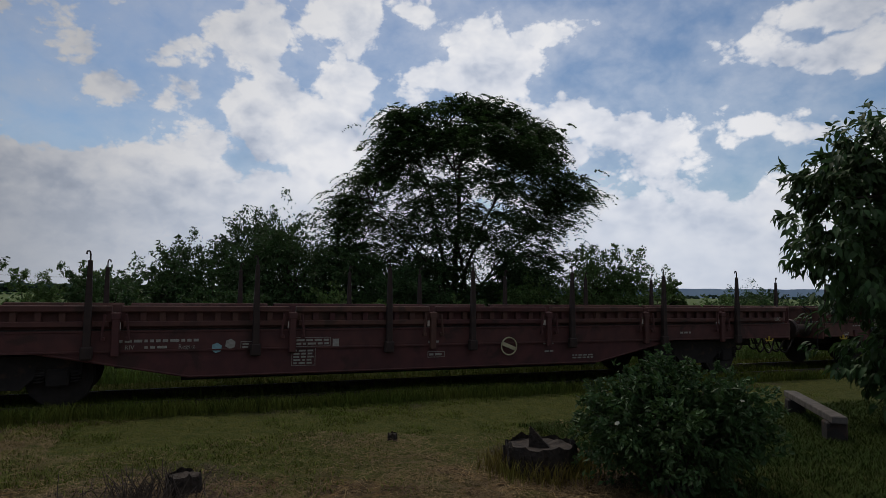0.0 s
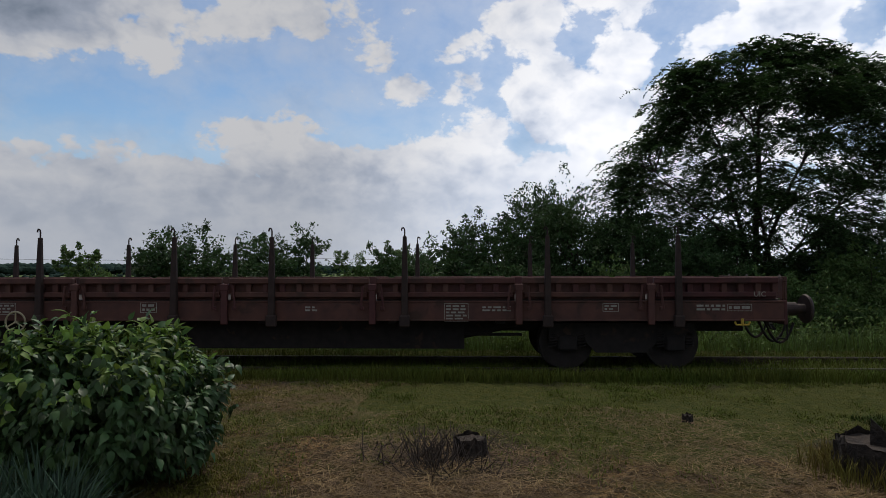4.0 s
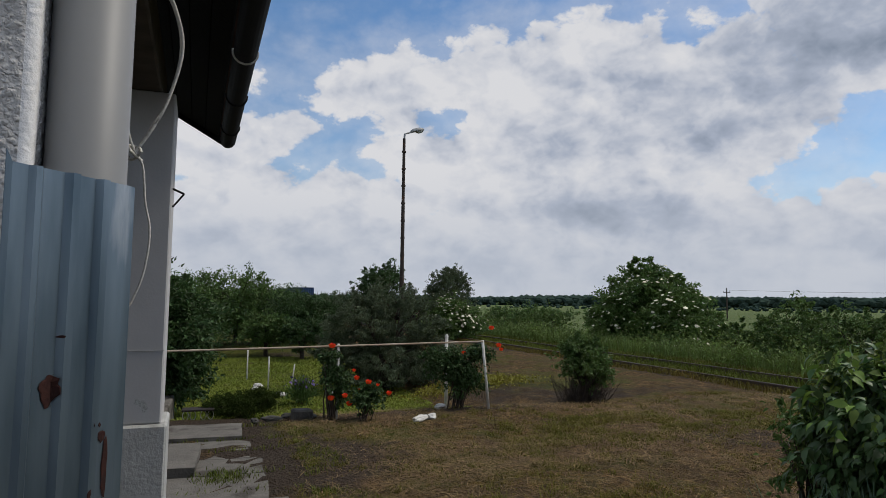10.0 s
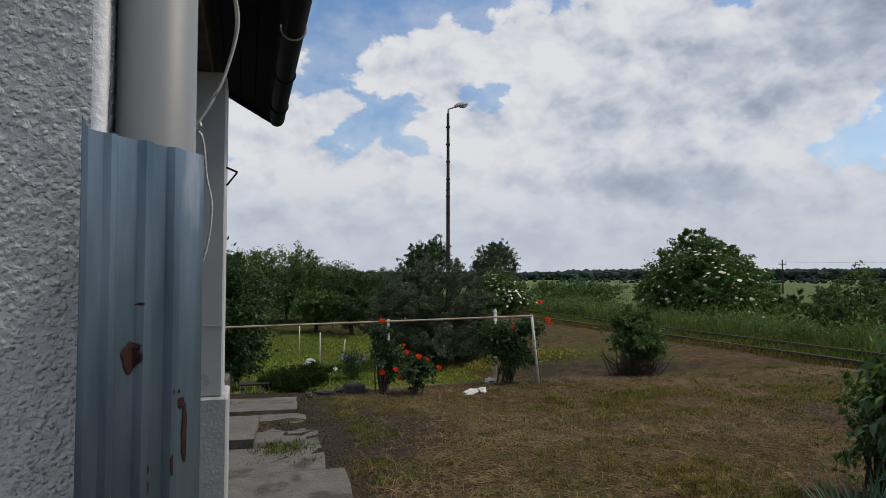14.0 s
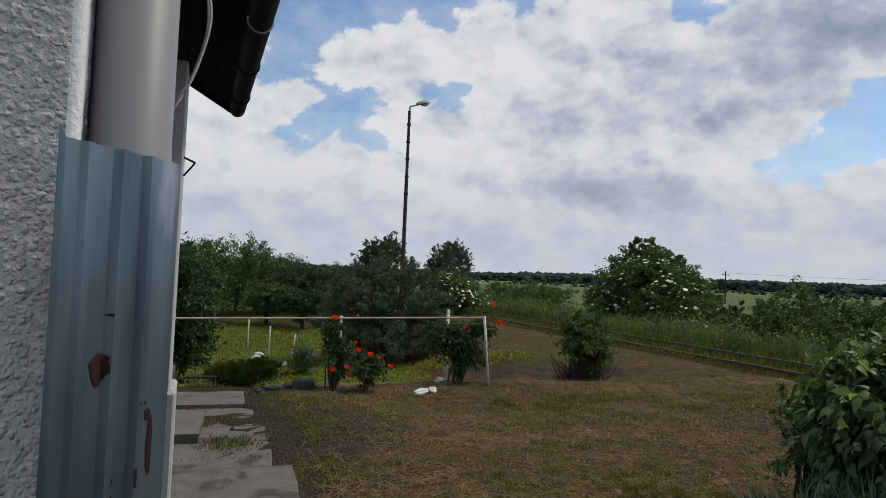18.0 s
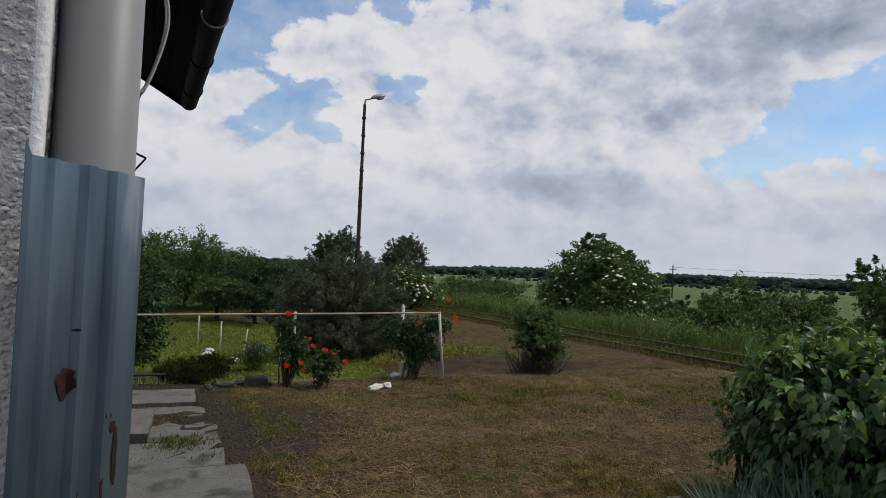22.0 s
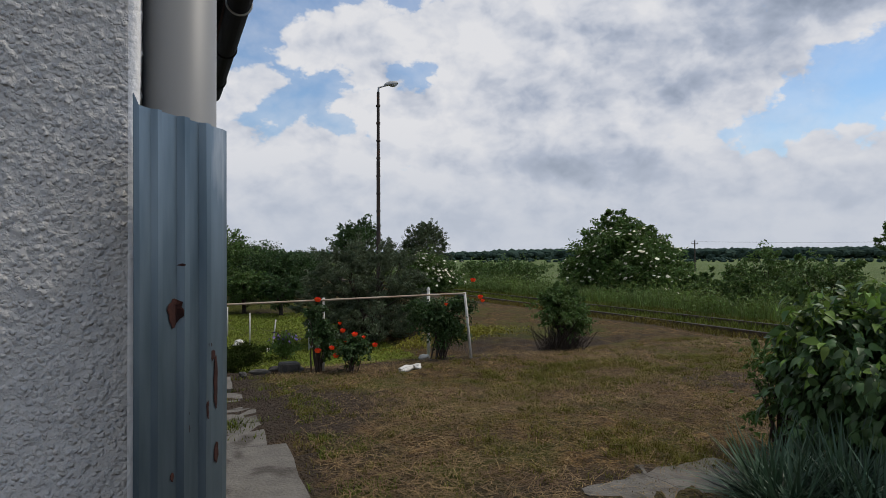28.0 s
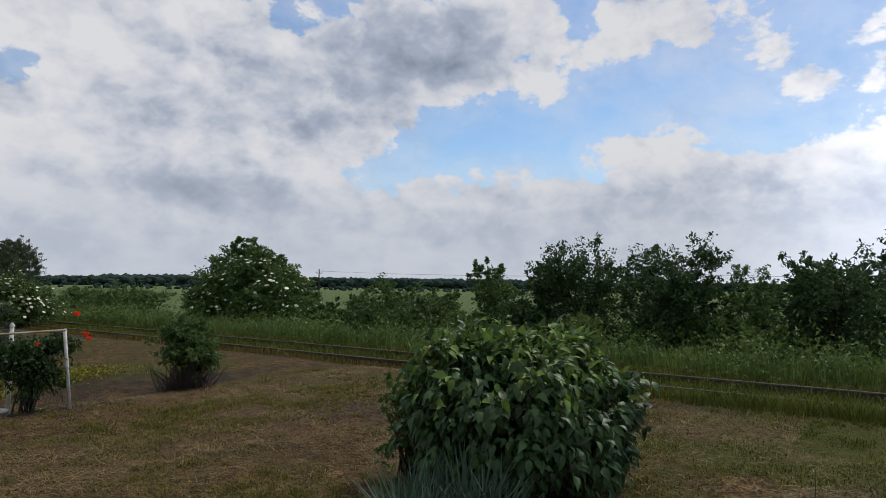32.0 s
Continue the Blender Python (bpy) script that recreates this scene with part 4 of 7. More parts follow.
# ---- track ----
def build_track():
    y0, y1 = -70.0, 230.0
    ang = math.degrees(math.atan(SLOPE))
    m = pose(track_x(y0), y0, 0, 0, 0, -ang)
    L = (y1 - y0) / math.cos(math.atan(SLOPE))
    track = new("railway_track")
    tagged(track, "single railway track with rusty rails on old sleepers", "railway track", kind="structure")
    track.matrix_basis = m
    prof = [(-0.07, -0.15), (0.07, -0.15), (0.07, -0.138), (0.012, -0.118), (0.010, -0.045), (0.035, -0.032), (0.035, -0.004), (0.030, 0.0), (-0.030, 0.0), (-0.035, -0.004),
            (-0.035, -0.032), (-0.010, -0.045), (-0.012, -0.118), (-0.07, -0.138)]
    for sx in (-0.753, 0.753):
        bm = bmesh.new()
        ring = [[bm.verts.new((sx + px, yy, pz)) for px, pz in prof] for yy in (0, L)]
        for k in range(len(prof)):
            j = (k + 1) % len(prof)
            bm.faces.new((ring[0][k], ring[0][j], ring[1][j], ring[1][k]))
        rail = part("rail", bm, M["rail"], track)
        part("rail_head", boxes(((sx - 0.026, 0, 0.0005), (sx + 0.026, L, 0.004))), M["rail_top"], rail, "worn bright rail head")
    me = bpy.data.meshes.new("sleeper")
    bm = boxes(((-1.25, -0.12, -0.27), (1.25, 0.12, -0.148)), bevel=0.012)
    bm.to_mesh(me), bm.free()
    me.materials.append(M["sleeper"])
    rng = np.random.default_rng(4)
    s0 = 70 - 20.0
    for i in range(110):
        place("sleeper", me, track, pose(rng.normal() * 0.02, s0 + i * 0.62, 0, 0, 0, rng.normal() * 0.6))
    n = 3500
    c = np.stack([rng.uniform(-1.9, 1.7, n), rng.uniform(48, 130, n), np.full(n, -0.155)], 1)
    c[:, 2] += rng.uniform(-0.02, 0.03, n)
    base = np.array([(1, 0, 0), (-1, 0, 0), (0, 1, 0), (0, -1, 0), (0, 0, 1), (0, 0, -1)], float)
    V = (c[:, None] + base[None] * rng.uniform(0.015, 0.05, (n, 6, 1))).reshape(-1, 3)
    f = np.array([(4, 0, 2), (4, 2, 1), (4, 1, 3), (4, 3, 0), (5, 2, 0), (5, 1, 2), (5, 3, 1), (5, 0, 3)])
    F = (np.arange(n)[:, None, None] * 6 + f[None]).reshape(-1, 3)
    tagged(place("ballast", mesh_np("ballast", V, F, M["ballast"]), track), kind="stuff")


build_track()


# ---- building ----
WALL = pose(-0.172, 0.905, 0, 0, 0, 2.8)  # the outer corner of the porch pier nearest the path


def roughcast(u0, u1, z0, z1, cell):
    """Arrays of a roughcast sheet that runs along the front of a pier, rounds its corner and goes on along its side; also the faces of the smooth corner."""
    us, zs = np.arange(u0, u1 + cell / 2, cell), np.arange(z0, z1 + cell / 2, cell)
    R = 0.012
    rng = np.random.default_rng(31)
    fu, fz = np.fft.fftfreq(len(us), cell)[:, None], np.fft.fftfreq(len(zs), cell)[None]
    def field(size):
        g = np.fft.ifft2(np.fft.fft2(rng.normal(size=(len(us), len(zs)))) * np.exp(-2 * (np.pi * size) ** 2 * (fu ** 2 + fz ** 2))).real
        return g / g.std()

    # rounded grains thrown on unevenly, with flat plaster between them
    grain = 0.5 * np.clip(field(0.0026) - 0.3, 0, 1.3) + 0.9 * np.clip(field(0.0036) - 0.9, 0, 1.2) ** 0.7 + 0.3 * field(0.025)
    # smoother strip at the corner; its material has the sun-side brightness painted in
    calm = (us > -0.015) & (us < 0.020)
    h = grain * 0.0017 * np.where(calm, 0.30, 1.0)[:, None]
    a = np.clip((us + R) / R, 0, math.pi / 2)
    n = np.stack([np.sin(a), -np.cos(a)], 1)
    bx = np.where(us < -R, us, -R + R * np.sin(a))
    by = np.where(us < -R, 0.0, R - R * np.cos(a) + np.clip(us - R * 0.5708, 0, None))
    V = np.stack([bx[:, None] + n[:, :1] * h, by[:, None] + n[:, 1:] * h, np.broadcast_to(zs, h.shape)], -1).reshape(-1, 3)
    m = len(zs)
    k = (np.arange(len(us) - 1)[:, None] * m + np.arange(m - 1)[None]).ravel()
    return V, np.stack([k, k + m, k + m + 1, k + 1], 1), np.repeat(calm[:-1], m - 1).astype(np.int32)


def build_building():
    st = "structure"
    pier = new("wall_near")
    pier.matrix_basis = WALL
    tagged(pier, "grey-white roughcast end wall with rounded corner", "wall", kind=st)
    V, F, calm = roughcast(-0.46, 0.16, 0.62, 2.25, 0.0019)
    place("roughcast", mesh_np("roughcast", V, F, [M["stucco"], M["corner"]], calm, smooth=True), pier)
    part("core", boxes(((-5.0, 0.008, -0.1), (-0.008, 0.42, 2.75))), M["stucco"], pier)
    # the next pier, smooth plaster on a proud plinth
    far = new("wall_far")
    far.matrix_basis = WALL @ pose(0.036, 3.1, 0)
    tagged(far, "smooth pale grey porch pier on a darker plinth", "wall", kind=st)
    part("shaft", boxes(((-0.48, 0.0, 0.86), (0.0, 0.40, 2.75)), bevel=0.008), M["plaster"], far)
    part("plinth", boxes(((-0.51, -0.03, -0.15), (0.032, 0.43, 0.857)), bevel=0.012), M["plinth"], far, "grey cement plinth with a rounded top edge")
    part("joint", boxes(((-0.20, -0.004, 1.262), (0.001, 0.001, 1.266))), M["plinth"], far)
    for dx, z, s in ((-0.128, 0.985, 0.016), (-0.10, 0.97, 0.022), (-0.088, 0.945, 0.018), (-0.03, 0.99, 0.006), (-0.06, 0.83, 0.006)):
        bm = bmesh.new()
        rng = random.Random(int(dx * 1e4))
        vs = [bm.verts.new((dx + s * rng.uniform(0.6, 1.2) * math.cos(a), -0.0022, z + s * rng.uniform(0.6, 1.6) * math.sin(a))) for a in [k * math.pi / 5 for k in range(10)]]
        bm.faces.new(vs)
        part("stain", bm, M["plinth"], far)
    # beam across the piers, ceiling of boards, roof with gutter
    tagged(part("porch_beam", boxes(((-0.50, 0.02, 2.752), (-0.04, 3.55, 2.98)), bevel=0.01), M["beam"], None, m=WALL), "weathered beam resting on the porch piers", "beam", kind=st)
    slope = 0.56
    roof = new("roof")
    roof.matrix_basis = WALL
    tagged(roof, "overhanging roof with dark boarded underside", "roof", kind=st)
    ex, y0, y1, z0 = 0.33, -0.35, 4.62, 2.85
    bm = bmesh.new()
    for a, b, zz in ((ex, -4.2, 0.045),):
        vs = [bm.verts.new((x, y, z0 + (ex - x) * slope + dz)) for y in (y0, y1) for x in (a, b) for dz in (zz, zz + 0.06)]
        for f in ((0, 1, 3, 2), (4, 6, 7, 5), (0, 4, 5, 1), (2, 3, 7, 6), (0, 2, 6, 4), (1, 5, 7, 3)):
            bm.faces.new([vs[i] for i in f])
    part("roof_deck", bm, M["roof"], roof)
    w = 0.118
    k = 0
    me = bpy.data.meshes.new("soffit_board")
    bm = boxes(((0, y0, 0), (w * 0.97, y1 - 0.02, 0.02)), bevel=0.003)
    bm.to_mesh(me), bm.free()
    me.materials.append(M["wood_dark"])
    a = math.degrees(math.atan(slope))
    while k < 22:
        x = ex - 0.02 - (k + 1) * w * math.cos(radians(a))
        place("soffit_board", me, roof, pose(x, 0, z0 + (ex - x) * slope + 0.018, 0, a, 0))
        k += 1
    # verge board at the gable end and half-round gutter along the eave
    bm = bmesh.new()
    vs = [bm.verts.new((x, y, z0 + (ex - x) * slope + dz)) for y in (y1, y1 + 0.025) for x in (ex, -4.2) for dz in (-0.02, 0.12)]
    for f in ((0, 1, 3, 2), (4, 6, 7, 5), (0, 4, 5, 1), (2, 3, 7, 6), (0, 2, 6, 4), (1, 5, 7, 3)):
        bm.faces.new([vs[i] for i in f])
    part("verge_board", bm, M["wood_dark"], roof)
    bm = bmesh.new()
    R, cx, cz = 0.062, ex + 0.055, z0 + 0.02
    rows = []
    for y in (y0, y1 + 0.05):
        rows.append([bm.verts.new((cx + r * math.cos(t), y, cz + r * math.sin(t))) for r in (R, R - 0.004) for t in [math.pi + math.pi * j / 10 for j in range(11)]])
    for j in range(10):
        bm.faces.new((rows[0][j], rows[0][j + 1], rows[1][j + 1], rows[1][j]))
        bm.faces.new((rows[0][j + 12], rows[0][j + 11], rows[1][j + 11], rows[1][j + 12]))
    for s in (0, 1):
        for j in range(10):
            bm.faces.new((rows[s][j], rows[s][j + 1], rows[s][j + 12], rows[s][j + 11]))
    gut = part("gutter", bm, M["gutter"], roof, "dark half-round metal gutter", smooth=True)
    for yy in (0.2, 1.0, 1.8, 2.6, 3.4, 4.2):
        bm = bmesh.new()
        pts = [Vector((cx + (R + 0.004) * math.cos(t), yy, cz + (R + 0.004) * math.sin(t))) for t in [math.pi * 0.95 + math.pi * 1.1 * j / 8 for j in range(9)]]
        for p, q in zip(pts, pts[1:]):
            rod(bm, p, q, 0.006, sides=5)
        part("gutter_strap", bm, M["white"] if abs(yy - 2.6) < 0.1 else M["gutter"], gut)
    # bracket with a short strut on the far pier
    bm = rods(((0.0, 0.1, 2.205), (0.065, 0.1, 2.178), 0.007), ((0.065, 0.1, 2.178), (0.008, 0.1, 2.10), 0.006), ((0.0, 0.1, 2.10), (0.012, 0.1, 2.10), 0.006), sides=6)
    tagged(part("wall_bracket", bm, M["gutter"], None, m=WALL @ pose(0.036, 3.1, 0)), "small dark iron bracket fixed to the pier", "bracket")
    # house wall at the back of the porch, end walls, ceiling
    tagged(part("wall_house", boxes(((-2.6, 0.425, -0.1), (-2.4, 4.2, 4.2))), M["plaster"], None, m=WALL), "pale plastered house wall behind the porch", "wall", kind=st)
    tagged(part("wall_end", boxes(((-5.0, 4.2, -0.1), (-2.4, 4.4, 4.2))), M["plaster"], None, m=WALL), "pale plastered end wall of the house", "wall", kind=st)
    tagged(part("porch_floor", boxes(((-2.4, 0.425, -0.12), (-0.02, 4.1, 0.02))), M["concrete"], None, m=WALL), "worn concrete porch floor", "floor", kind=st)


build_building()


def downpipe():
    """The grey rain pipe with the galvanised sheet bent about its foot."""
    pipe = new("downpipe")
    pipe.location = (-0.125, 0.973, 0)
    tagged(pipe, "grey rain downpipe beside the porch pier", "downpipe")
    part("tube", rods(((0, 0, -0.05), (0, 0, 2.62), 0.0492), sides=40), M["pipe"], pipe, smooth=True)
    bm = rods(((0, 0, 2.55), (0, 0, 2.66), 0.059), sides=40)
    part("socket", bm, M["pipe"], pipe, smooth=True)
    part("elbow", rods(((0, 0, 2.62), (0.30, 0.0, 2.85), 0.050), sides=24), M["pipe"], pipe, smooth=True)
    sheet = new("metal_sheet")
    sheet.matrix_basis = pose(-0.168, 0.818, 0, 0, 0, -39.0)
    tagged(sheet, "galvanised trapezoidal sheet with rust spots shielding the downpipe", "metal sheet")
    # profile across the sheet: along (local y) and out of it (local x)
    P = [(0.000, -0.003), (0.004, 0.001), (0.022, 0.0), (0.027, 0.006), (0.034, 0.006), (0.039, 0.0), (0.064, 0.0), (0.069, 0.008), (0.078, 0.008), (0.083, 0.0), (0.104, 0.0), (0.109, 0.008),
         (0.118, 0.008), (0.123, 0.001), (0.150, 0.0), (0.164, -0.004), (0.170, -0.016), (0.172, -0.06)]
    zs = np.linspace(-0.02, 1.0, 90)
    bm = bmesh.new()
    grid = []
    rng = random.Random(5)
    for s in (0.0, -0.0012):
        for z in zs:
            row = []
            for a, o in P:
                top = 1.703 + (0.014 if a < 0.003 else 0.0)
                zz = -0.02 + (top + 0.02) * (z + 0.02) / 1.02
                wob = 0.0016 * noise.noise(Vector((a * 9, 0, zz * 3))) + 0.004 * noise.noise(Vector((a * 3, 2.0, zz * 1.4)))
                row.append(bm.verts.new((o + s + wob, a * 1.05, zz)))
            grid.append(row)
    n = len(zs)
    for s in range(2):
        for i in range(n - 1):
            for j in range(len(P) - 1):
                q = (grid[s * n + i][j], grid[s * n + i][j + 1], grid[s * n + i + 1][j + 1], grid[s * n + i + 1][j])
                bm.faces.new(q if s == 0 else q[::-1])
    for j in range(len(P) - 1):
        bm.faces.new((grid[n - 1][j], grid[n - 1][j + 1], grid[2 * n - 1][j + 1], grid[2 * n - 1][j]))
    for j in (0, len(P) - 1):
        for i in range(n - 1):
            bm.faces.new((grid[i][j], grid[i + 1][j], grid[n + i + 1][j], grid[n + i][j]))
    bmesh.ops.recalc_face_normals(bm, faces=bm.faces)
    part("panel", bm, M["zinc"], sheet)

    def skin(a, z):
        """How far the sheet's face stands out at a place on it."""
        o = np.interp(a, [p[0] for p in P], [p[1] for p in P])
        return float(o) + 0.0016 * noise.noise(Vector((a * 9, 0, z * 3))) + 0.004 * noise.noise(Vector((a * 3, 2.0, z * 1.4)))

    def spot(a, z, ra, rz, seed, tail=0.0):
        rng = random.Random(seed)
        bm = bmesh.new()
        rings = []
        edge = [rng.uniform(0.78, 1.14) for _ in range(18)]
        for q, lift in ((1.0, 0.0010), (0.86, 0.0015), (0.45, 0.0015)):
            ring = []
            for k in range(18):
                t = 2 * math.pi * k / 18
                zz = rz * edge[k] * q * math.sin(t)
                zz = z + (zz * (1 + tail) if zz < 0 else zz)
                aa = a + ra * edge[k] * q * math.cos(t)
                ring.append(bm.verts.new((skin(aa, zz) + lift, aa, zz)))
            rings.append(ring)
        for r0, r1 in zip(rings, rings[1:]):
            for k in range(18):
                bm.faces.new((r0[k], r0[(k + 1) % 18], r1[(k + 1) % 18], r1[k]))
        bm.faces.new(rings[-1])
        part("rust_spot", bm, M["rust"], sheet, "dark brown rust spot")

    for a, z, ra, rz, tail in ((0.088, 1.455, 0.0125, 0.015, 0.6), (0.143, 1.388, 0.007, 0.008, 0.2), (0.148, 1.352, 0.0055, 0.036, 0.3), (0.131, 1.318, 0.010, 0.012, 0.3),
                               (0.103, 1.318, 0.0045, 0.006, 0.3), (0.104, 1.298, 0.004, 0.006, 0.6), (0.150, 1.255, 0.006, 0.013, 0.8), (0.093, 1.512, 0.005, 0.002, 0.0),
                               (0.140, 1.402, 0.0025, 0.003, 0.0), (0.130, 1.404, 0.002, 0.003, 0.0), (0.087, 1.245, 0.004, 0.006, 0.3), (0.140, 1.12, 0.006, 0.008, 0.4),
                               (0.152, 1.105, 0.006, 0.010, 0.4), (0.075, 1.09, 0.004, 0.006, 0.2), (0.115, 1.19, 0.005, 0.003, 0.0)):
        spot(float(np.interp(a, (0.075, 0.088, 0.103, 0.131, 0.148, 0.155), (0.045, 0.060, 0.087, 0.120, 0.141, 0.149))), z, ra * 0.82, rz * 0.9, int(z * 1000), tail)
    return pipe


downpipe()


def rope():
    """White cord tied round the pipe, its loop hanging from the eave and one loose end."""
    thing = new("rope")
    tagged(thing, "frayed white cord knotted and hanging from the porch beam", "rope")
    knot = np.array([-0.162, 1.65, 1.895])

    def curve(*pts):
        P = np.array(pts, float)
        t = np.linspace(0, len(P) - 1, 26)
        out = []
        for s in t:
            i = min(int(s), len(P) - 2)
            f = s - i
            p0, p1, p2, p3 = P[max(i - 1, 0)], P[i], P[i + 1], P[min(i + 2, len(P) - 1)]
            out.append(0.5 * (2 * p1 + (p2 - p0) * f + (2 * p0 - 5 * p1 + 4 * p2 - p3) * f * f + (3 * p1 - p0 - 3 * p2 + p3) * f ** 3))
        return np.array(out)

    up = curve(knot, (-0.121, 1.65, 1.967), (-0.092, 1.65, 2.041), (-0.069, 1.65, 2.153), (-0.088, 1.65, 2.25), (-0.15, 1.66, 2.40), (-0.22, 1.68, 2.70))
    up2 = curve(knot, (-0.130, 1.66, 1.960), (-0.098, 1.67, 2.036), (-0.075, 1.67, 2.15), (-0.092, 1.67, 2.255), (-0.16, 1.68, 2.40), (-0.23, 1.70, 2.70))
    loop = curve(knot, (-0.175, 1.65, 1.93), (-0.185, 1.66, 1.975), (-0.20, 1.68, 2.03), (-0.25, 1.70, 2.10))
    down = curve(knot, (-0.144, 1.65, 1.865), (-0.135, 1.65, 1.781), (-0.122, 1.65, 1.71), (-0.131, 1.65, 1.616), (-0.155, 1.65, 1.545), (-0.175, 1.65, 1.51))
    for c, r in ((up, 0.0040), (up2, 0.0034), (loop, 0.0036), (down, 0.0028)):
        place("strand", tubes_mesh("strand", [(c, [r] * len(c))], M["rope"], 6), thing)
    kn = [knot + np.array([0.014 * math.cos(t * 2.3), 0.012 * math.sin(t * 3.1), 0.016 * math.sin(t * 1.7)]) for t in np.linspace(0, 7, 30)]
    place("knot", tubes_mesh("knot", [(kn, [0.0034] * 30)], M["rope"], 6), thing)


rope()


# ---- path slabs ----
def slabs():
    path = new("pavement")
    tagged(path, "broken concrete path slabs with weeds in the joints", "pavement", kind="structure")
    rng = random.Random(8)
    spec = [(-0.46, 0.56, 0.5, 2.9, 0.0), (-0.46, 0.56, 2.92, 4.02, 0.0), (-0.47, 0.51, 4.05, 5.30, 0.0), (-0.50, 0.41, 5.33, 6.12, -0.008), (-0.52, -0.22, 6.14, 7.15, 0.07), (-0.20, 0.38, 6.15, 6.72, -0.010), (-0.20, 0.33, 6.75, 7.20, -0.014),
            (-0.55, 0.28, 7.23, 7.58, -0.010), (-0.66, 0.25, 7.60, 8.38, 0.03)]
    for x0, x1, ya, yb, z in spec:
        bm = boxes(((x0, ya, z - 0.12), (x1, yb, z + 0.028)))
        bmesh.ops.subdivide_edges(bm, edges=bm.edges, cuts=5, use_grid_fill=True)
        for v in bm.verts:
            n = noise.noise_vector(v.co * 2.3)
            v.co += Vector((n.x * 0.035, n.y * 0.02, n.z * 0.005))
        part("slab", bm, M["concrete"], path, m=pose(0, 0, 0, 0, 0, rng.uniform(-0.4, 0.4)))
    # old paving nearly lost in the lawn, by the yucca
    for x0, x1, ya, yb, lift in ((1.05, 1.36, 3.2, 3.5, 0.002), (1.42, 1.80, 3.05, 3.45, 0.006), (1.98, 2.25, 3.0, 3.25, 0.004), (2.20, 2.85, 3.15, 3.60, 0.014), (2.80, 3.45, 3.25, 3.75, 0.016)):
        bm = boxes(((x0, ya, -0.12), (x1, yb, 0.0)))
        bmesh.ops.subdivide_edges(bm, edges=bm.edges, cuts=9, use_grid_fill=True)
        for v in bm.verts:
            n = noise.noise_vector(v.co * 3.1)
            q = noise.noise_vector(v.co * 9.0)
            x, y = v.co.x + n.x * 0.14 + q.x * 0.04, v.co.y + n.y * 0.14 + q.y * 0.04
            v.co = Vector((x, y, v.co.z + float(height(x, y)) + lift + n.z * 0.012))
        part("slab", bm, M["concrete"], path)


slabs()
rngp = np.random.default_rng(31)
_x = np.concatenate([rngp.uniform(-0.5, 0.7, 900), rngp.normal(0.05, 0.12, 700)])
_y = np.concatenate([rngp.choice([2.61, 4.32, 5.58, 6.17, 7.02, 7.58, 8.4], 900) + rngp.normal(size=900) * 0.03, rngp.normal(6.0, 0.12, 700)])
blades("joint_grass", "small weeds growing in the path's joints", _x, _y, 1, 0.06, M["blade_green"], 32, 0.004, 0.9)


# ---- train ----
def text_part(name, body, size, mat, parent, m, label=""):
    """Painted lettering: the built-in font as a thin mesh."""
    cu = bpy.data.curves.new(name, "FONT")
    cu.body, cu.size, cu.extrude = body, size, 0.0015
    cu.align_x, cu.align_y = "CENTER", "CENTER"
    cu.resolution_u = 2
    tmp = bpy.data.objects.new(name, cu)
    scene.collection.objects.link(tmp)
    bpy.context.view_layer.update()
    me = bpy.data.meshes.new_from_object(tmp.evaluated_get(bpy.context.evaluated_depsgraph_get()))
    bpy.data.objects.remove(tmp)
    me.materials.clear()
    me.materials.append(mat)
    return place(name, me, parent, m, label)


WAGON_L = 18.66
STAKES = (1.71, 3.83, 6.18, 8.40, 10.05, 12.35, 14.80, 16.95)
LATCHES = (2.15, 4.30, 6.72, 9.20, 11.75, 14.42, 16.50)


def on_side(y, z, s=-1, out=0.0):
    """A pose on the wagon's side (s: -1 towards the house) with local x along the side as read from there, and y up."""
    return pose(s * (1.382 + out), y, z, 90, 0, -90 if s < 0 else 90)


def shared(name, bm, mat):
    me = bpy.data.meshes.new(name)
    bm.to_mesh(me), bm.free()
    me.materials.append(mat)
    return me


def wheelset_mesh():
    bm = bmesh.new()
    for s in (-1, 1):
        rod(bm, (s * 0.69, 0, 0), (s * 0.72, 0, 0), 0.49, sides=28)
        rod(bm, (s * 0.72, 0, 0), (s * 0.815, 0, 0), 0.462, sides=28)
        rod(bm, (s * 0.815, 0, 0), (s * 0.83, 0, 0), 0.40, sides=28)
        rod(bm, (s * 0.83, 0, 0), (s * 0.86, 0, 0), 0.13, sides=16)
        for k in range(4):
            a = k * math.pi / 2
            rod(bm, (s * 0.835, 0.2 * math.cos(a), 0.2 * math.sin(a)), (s * 0.845, 0.2 * math.cos(a), 0.2 * math.sin(a)), 0.05, sides=8)
    rod(bm, (-1.0, 0, 0), (1.0, 0, 0), 0.08, sides=12)
    return shared("wheelset", bm, M["wheel"])


